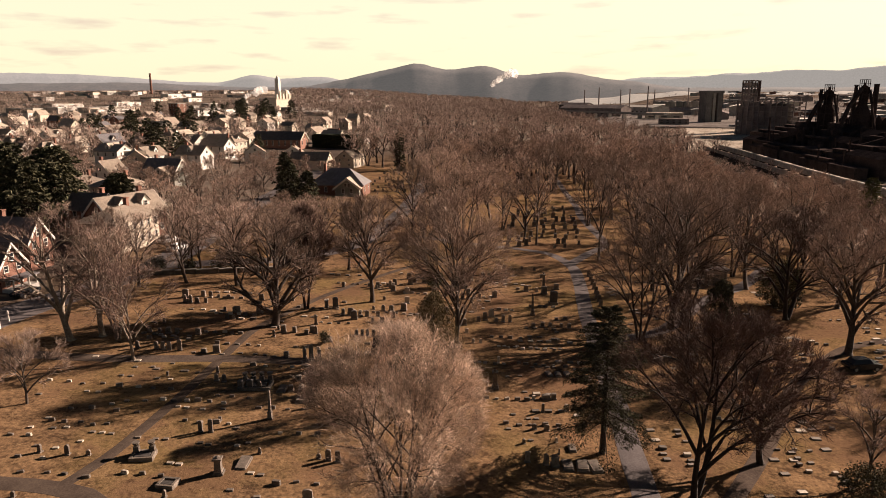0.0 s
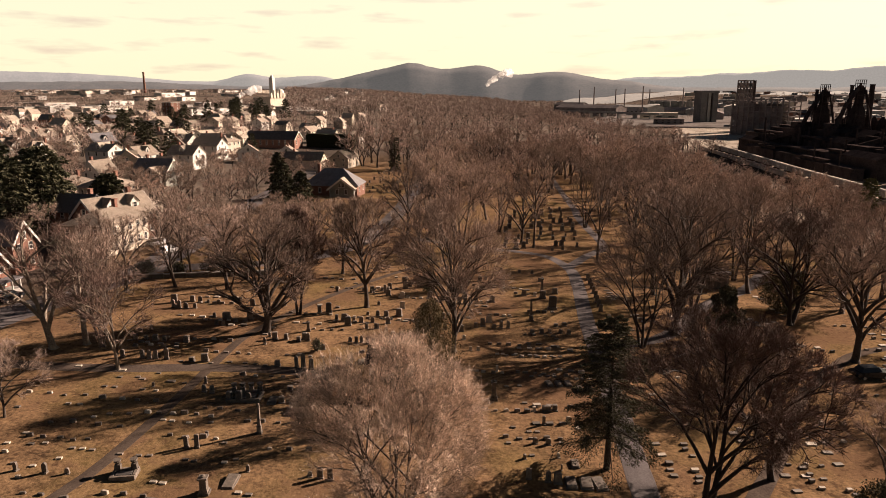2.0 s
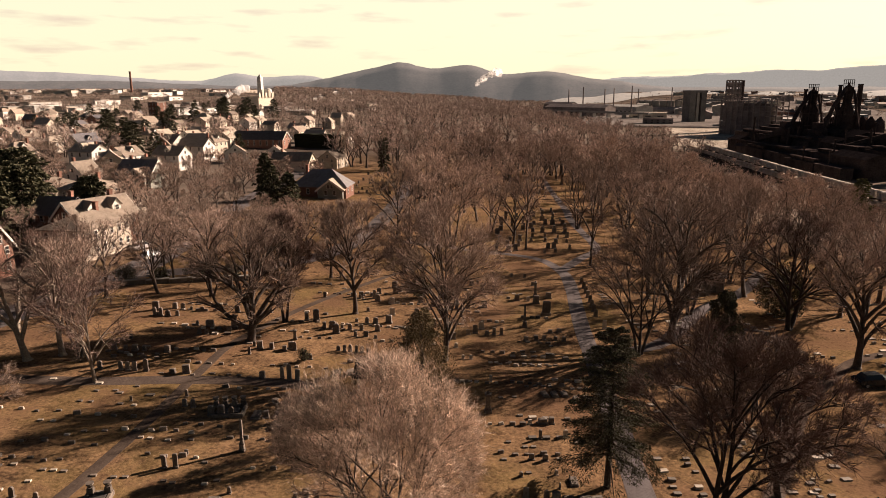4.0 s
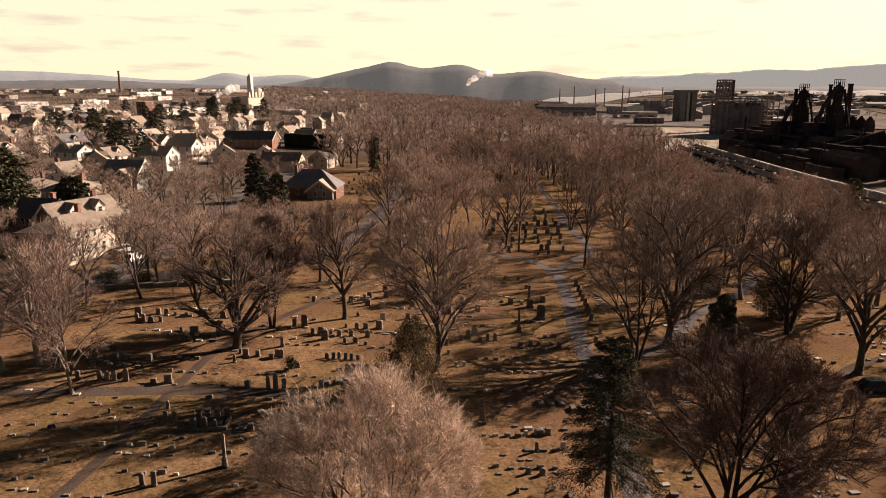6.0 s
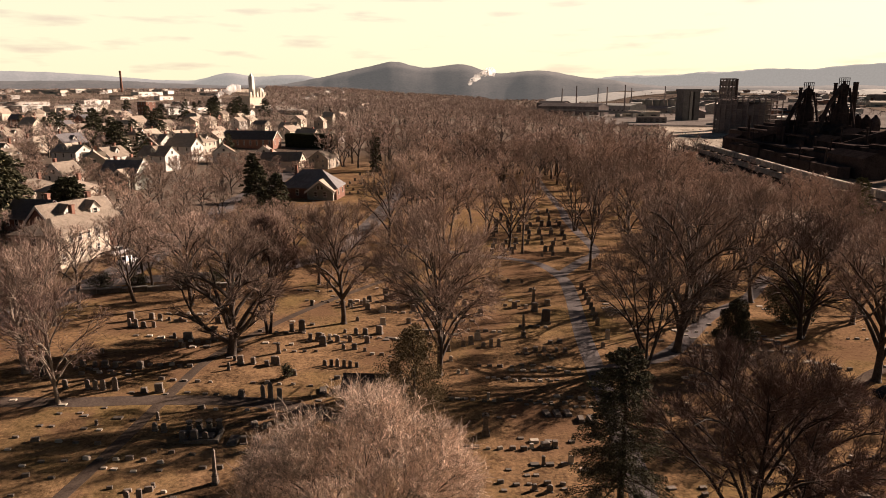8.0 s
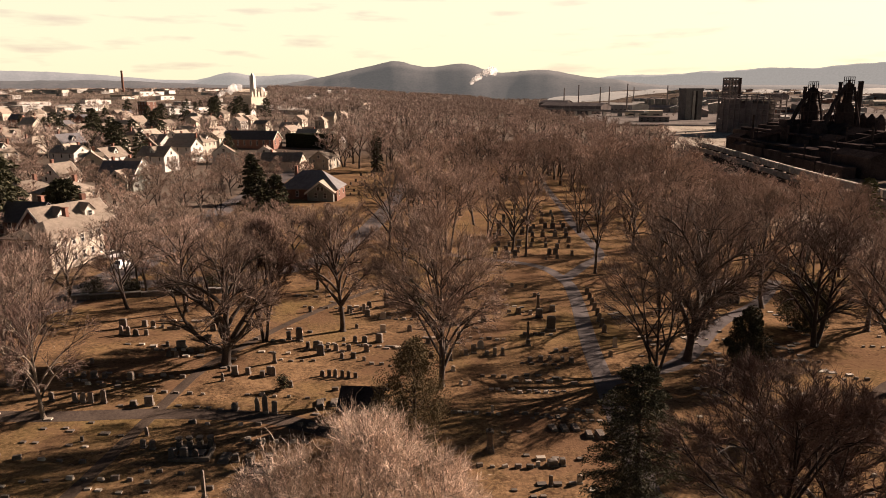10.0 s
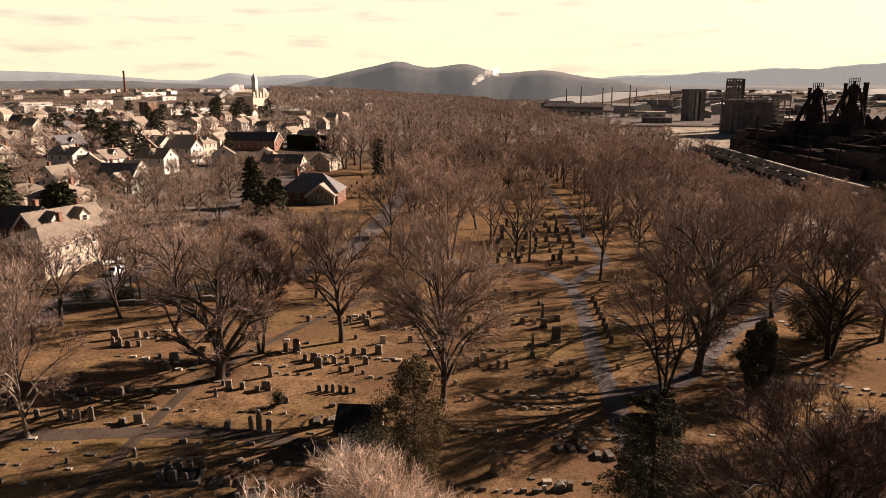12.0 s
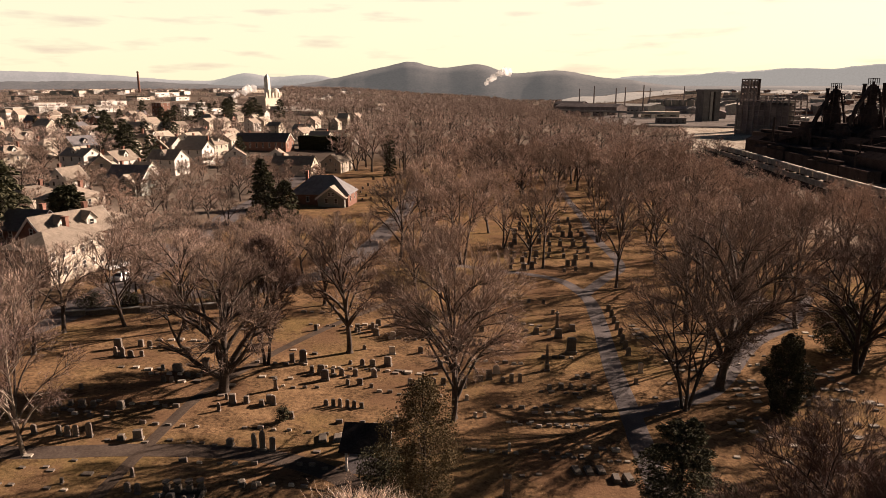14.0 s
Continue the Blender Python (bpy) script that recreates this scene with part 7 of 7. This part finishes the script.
# ---- freight train along the river ----
def freight_car(x, y, turn):
    ob = thing("freight_car", x, y, turn, -17.4, "long pale grey freight car standing on the tracks", "freight car", "freight train")
    bm = bmesh.new()
    box(bm, 0, 0, 1.0, 3.0, 17.0, 3.2)
    bmesh.ops.bevel(bm, geom=list(bm.edges), offset=0.15, segments=1, affect="EDGES")
    part("body", bm, CAR_STEEL, ob)
    for k in range(8):
        bm = bmesh.new()
        yy = -7.6 + k * 2.17
        bar = [bm.verts.new((xx, yy, zz)) for xx, zz in ((-1.5, 1.1), (-1.62, 1.1), (-1.62, 4.3), (1.62, 4.3), (1.62, 1.1), (1.5, 1.1), (1.5, 4.15), (-1.5, 4.15))]
        hoop = bm.faces.new(bar)
        top = bmesh.ops.extrude_face_region(bm, geom=[hoop])["geom"]
        bmesh.ops.translate(bm, verts=[v for v in top if isinstance(v, bmesh.types.BMVert)], vec=(0, 0.16, 0))
        part("rib", bm, CAR_STEEL, ob)
    bm = bmesh.new()
    box(bm, 0, 0, 4.2, 1.6, 16.4, 0.25)
    part("roof_walk", bm, CAR_STEEL, ob)
    for yy in (-6, 6):
        bm = bmesh.new()
        for ya in (-0.9, 0.9):
            beam(bm, (-1.5, yy + ya, 0.45), (1.5, yy + ya, 0.45), 0.45, sides=10)
        box(bm, 0, yy, 0.5, 2.2, 2.6, 0.5)
        part("bogie", bm, RUST, ob)
    return ob


def rail_x(y):
    return 187 + 17 * smooth_step(320, 620, y) + max(0, y - 600) * 0.12


strip("railway_bed", [(rail_x(y), y) for y in (150, 250, 350, 450, 560, 640)], 7.0, GRAVEL, "pale gravel railway embankment along the river", "railway", 2.6)
first = freight_car(rail_x(250), 250, 0)
for k in range(1, 19):
    y = 250 + k * 18.4
    dx = rail_x(y + 8) - rail_x(y - 8)
    copy_thing(first, pose(rail_x(y), y, -17.4, 0, 0, -math.degrees(math.atan2(dx, 16))))


# ---- parked car and mausoleum ----
def parked_car(x, y, turn, paint, label):
    ob = thing("car", x, y, turn, None, label, "car")
    bm = bmesh.new()
    side = ((-2.2, 0.45), (-2.25, 0.8), (-1.9, 0.98), (1.0, 1.0), (2.1, 0.85), (2.2, 0.5), (2.0, 0.3), (-2.0, 0.3))
    for w in (-0.9, 0.9):
        for px, pz in side:
            bm.verts.new((px, w, pz))
    bm.verts.ensure_lookup_table()
    n = len(side)
    bm.faces.new([bm.verts[i] for i in range(n)])
    bm.faces.new([bm.verts[n + i] for i in reversed(range(n))])
    for i in range(n):
        j = (i + 1) % n
        bm.faces.new((bm.verts[j], bm.verts[i], bm.verts[n + i], bm.verts[n + j]))
    bmesh.ops.recalc_face_normals(bm, faces=bm.faces[:])
    part("body", bm, paint, ob)
    bm = bmesh.new()
    vs = box(bm, -0.35, 0, 0.98, 2.7, 1.6, 0.5, 0.72)
    part("cabin", bm, GLASS, ob, "dark glass cabin")
    bm = bmesh.new()
    box(bm, -0.35, 0, 1.48, 1.95, 1.16, 0.06, 0.96)
    part("roof", bm, paint, ob)
    for sx in (-1.35, 1.4):
        for sy in (-0.86, 0.86):
            bm = bmesh.new()
            beam(bm, (sx, sy - 0.1, 0.32), (sx, sy + 0.1, 0.32), 0.33, sides=14)
            wheel = part("wheel", bm, RUBBER, ob)
            bm = bmesh.new()
            s = 1 if sy > 0 else -1
            beam(bm, (sx, sy + s * 0.06, 0.32), (sx, sy + s * 0.125, 0.32), 0.2, sides=10)
            part("rim", bm, CAR_STEEL, wheel)
    return ob


RUBBER = surface("black_rubber", (0.01, 0.01, 0.01), (0.025, 0.024, 0.023), 3.0, 0.8)
DARK_PAINT = surface("dark_car_paint", (0.012, 0.013, 0.016), (0.022, 0.024, 0.028), 0.6, 0.25, spec=0.5)
PALE_PAINT = surface("white_car_paint", (0.6, 0.6, 0.6), (0.72, 0.72, 0.72), 0.6, 0.3, spec=0.5)
parked_car(50.6, 83.2, 8, DARK_PAINT, "dark parked car on the cemetery path")
parked_car(-63.5, 138.5, 62, PALE_PAINT, "white parked car beside the street")
parked_car(-58.6, 131.5, 75, PALE_PAINT, "white parked car beside the street kerb")
parked_car(-66.5, 96, 85, DARK_PAINT, "dark parked car beside the street kerb")

ob = thing("mausoleum", 45.6, 126, 12, None, "small stone mausoleum with a flat dark roof", "mausoleum")
bm = bmesh.new()
box(bm, 0, 0, -0.3, 4.4, 4.0, 3.0)
part("wall", bm, GRANITE, ob)
bm = bmesh.new()
box(bm, 0, 0, 2.7, 5.0, 4.6, 0.35)
box(bm, 0, 0, 3.05, 4.6, 4.2, 0.3, 0.6)
part("roof", bm, SLATE, ob)
bm = bmesh.new()
box(bm, 0, -2.03, -0.1, 1.1, 0.12, 2.2)
part("door", bm, DARK_STONE, ob)
for sx in (-1.7, 1.7):
    bm = bmesh.new()
    lathe(bm, ((0.24, 0.0), (0.2, 0.2), (0.17, 2.3), (0.25, 2.5), (0.25, 2.68)), 10, sx, -2.25)
    part("column", bm, GRANITE, ob)

# low stone wall along the lane
for k in range(7):
    x, y = -56 + k * 3.4, 111.0 + k * 1.25
    ob = thing("stone_wall", x, y, 20, None, "low pale stone retaining wall along the lane", "wall", "retaining wall")
    bm = bmesh.new()
    box(bm, 0, 0, -0.4, 3.55, 0.5, 1.1)
    bevelled(bm, 0.03)
    part("wall_course", bm, GRANITE, ob)
    bm = bmesh.new()
    box(bm, 0, 0, 0.7, 3.58, 0.62, 0.14)
    part("coping", bm, CONCRETE, ob)
# fence posts beside the street
for k in range(7):
    x, y = -55.5 - k * 0.9, 66 + k * 3.0
    ob = thing("post", x, y, 0, None, "slim white post beside the street", "post", "street posts")
    bm = bmesh.new()
    box(bm, 0, 0, -0.3, 0.16, 0.16, 1.9, 0.9)
    part("shaft", bm, WHITE_PAINT, ob)
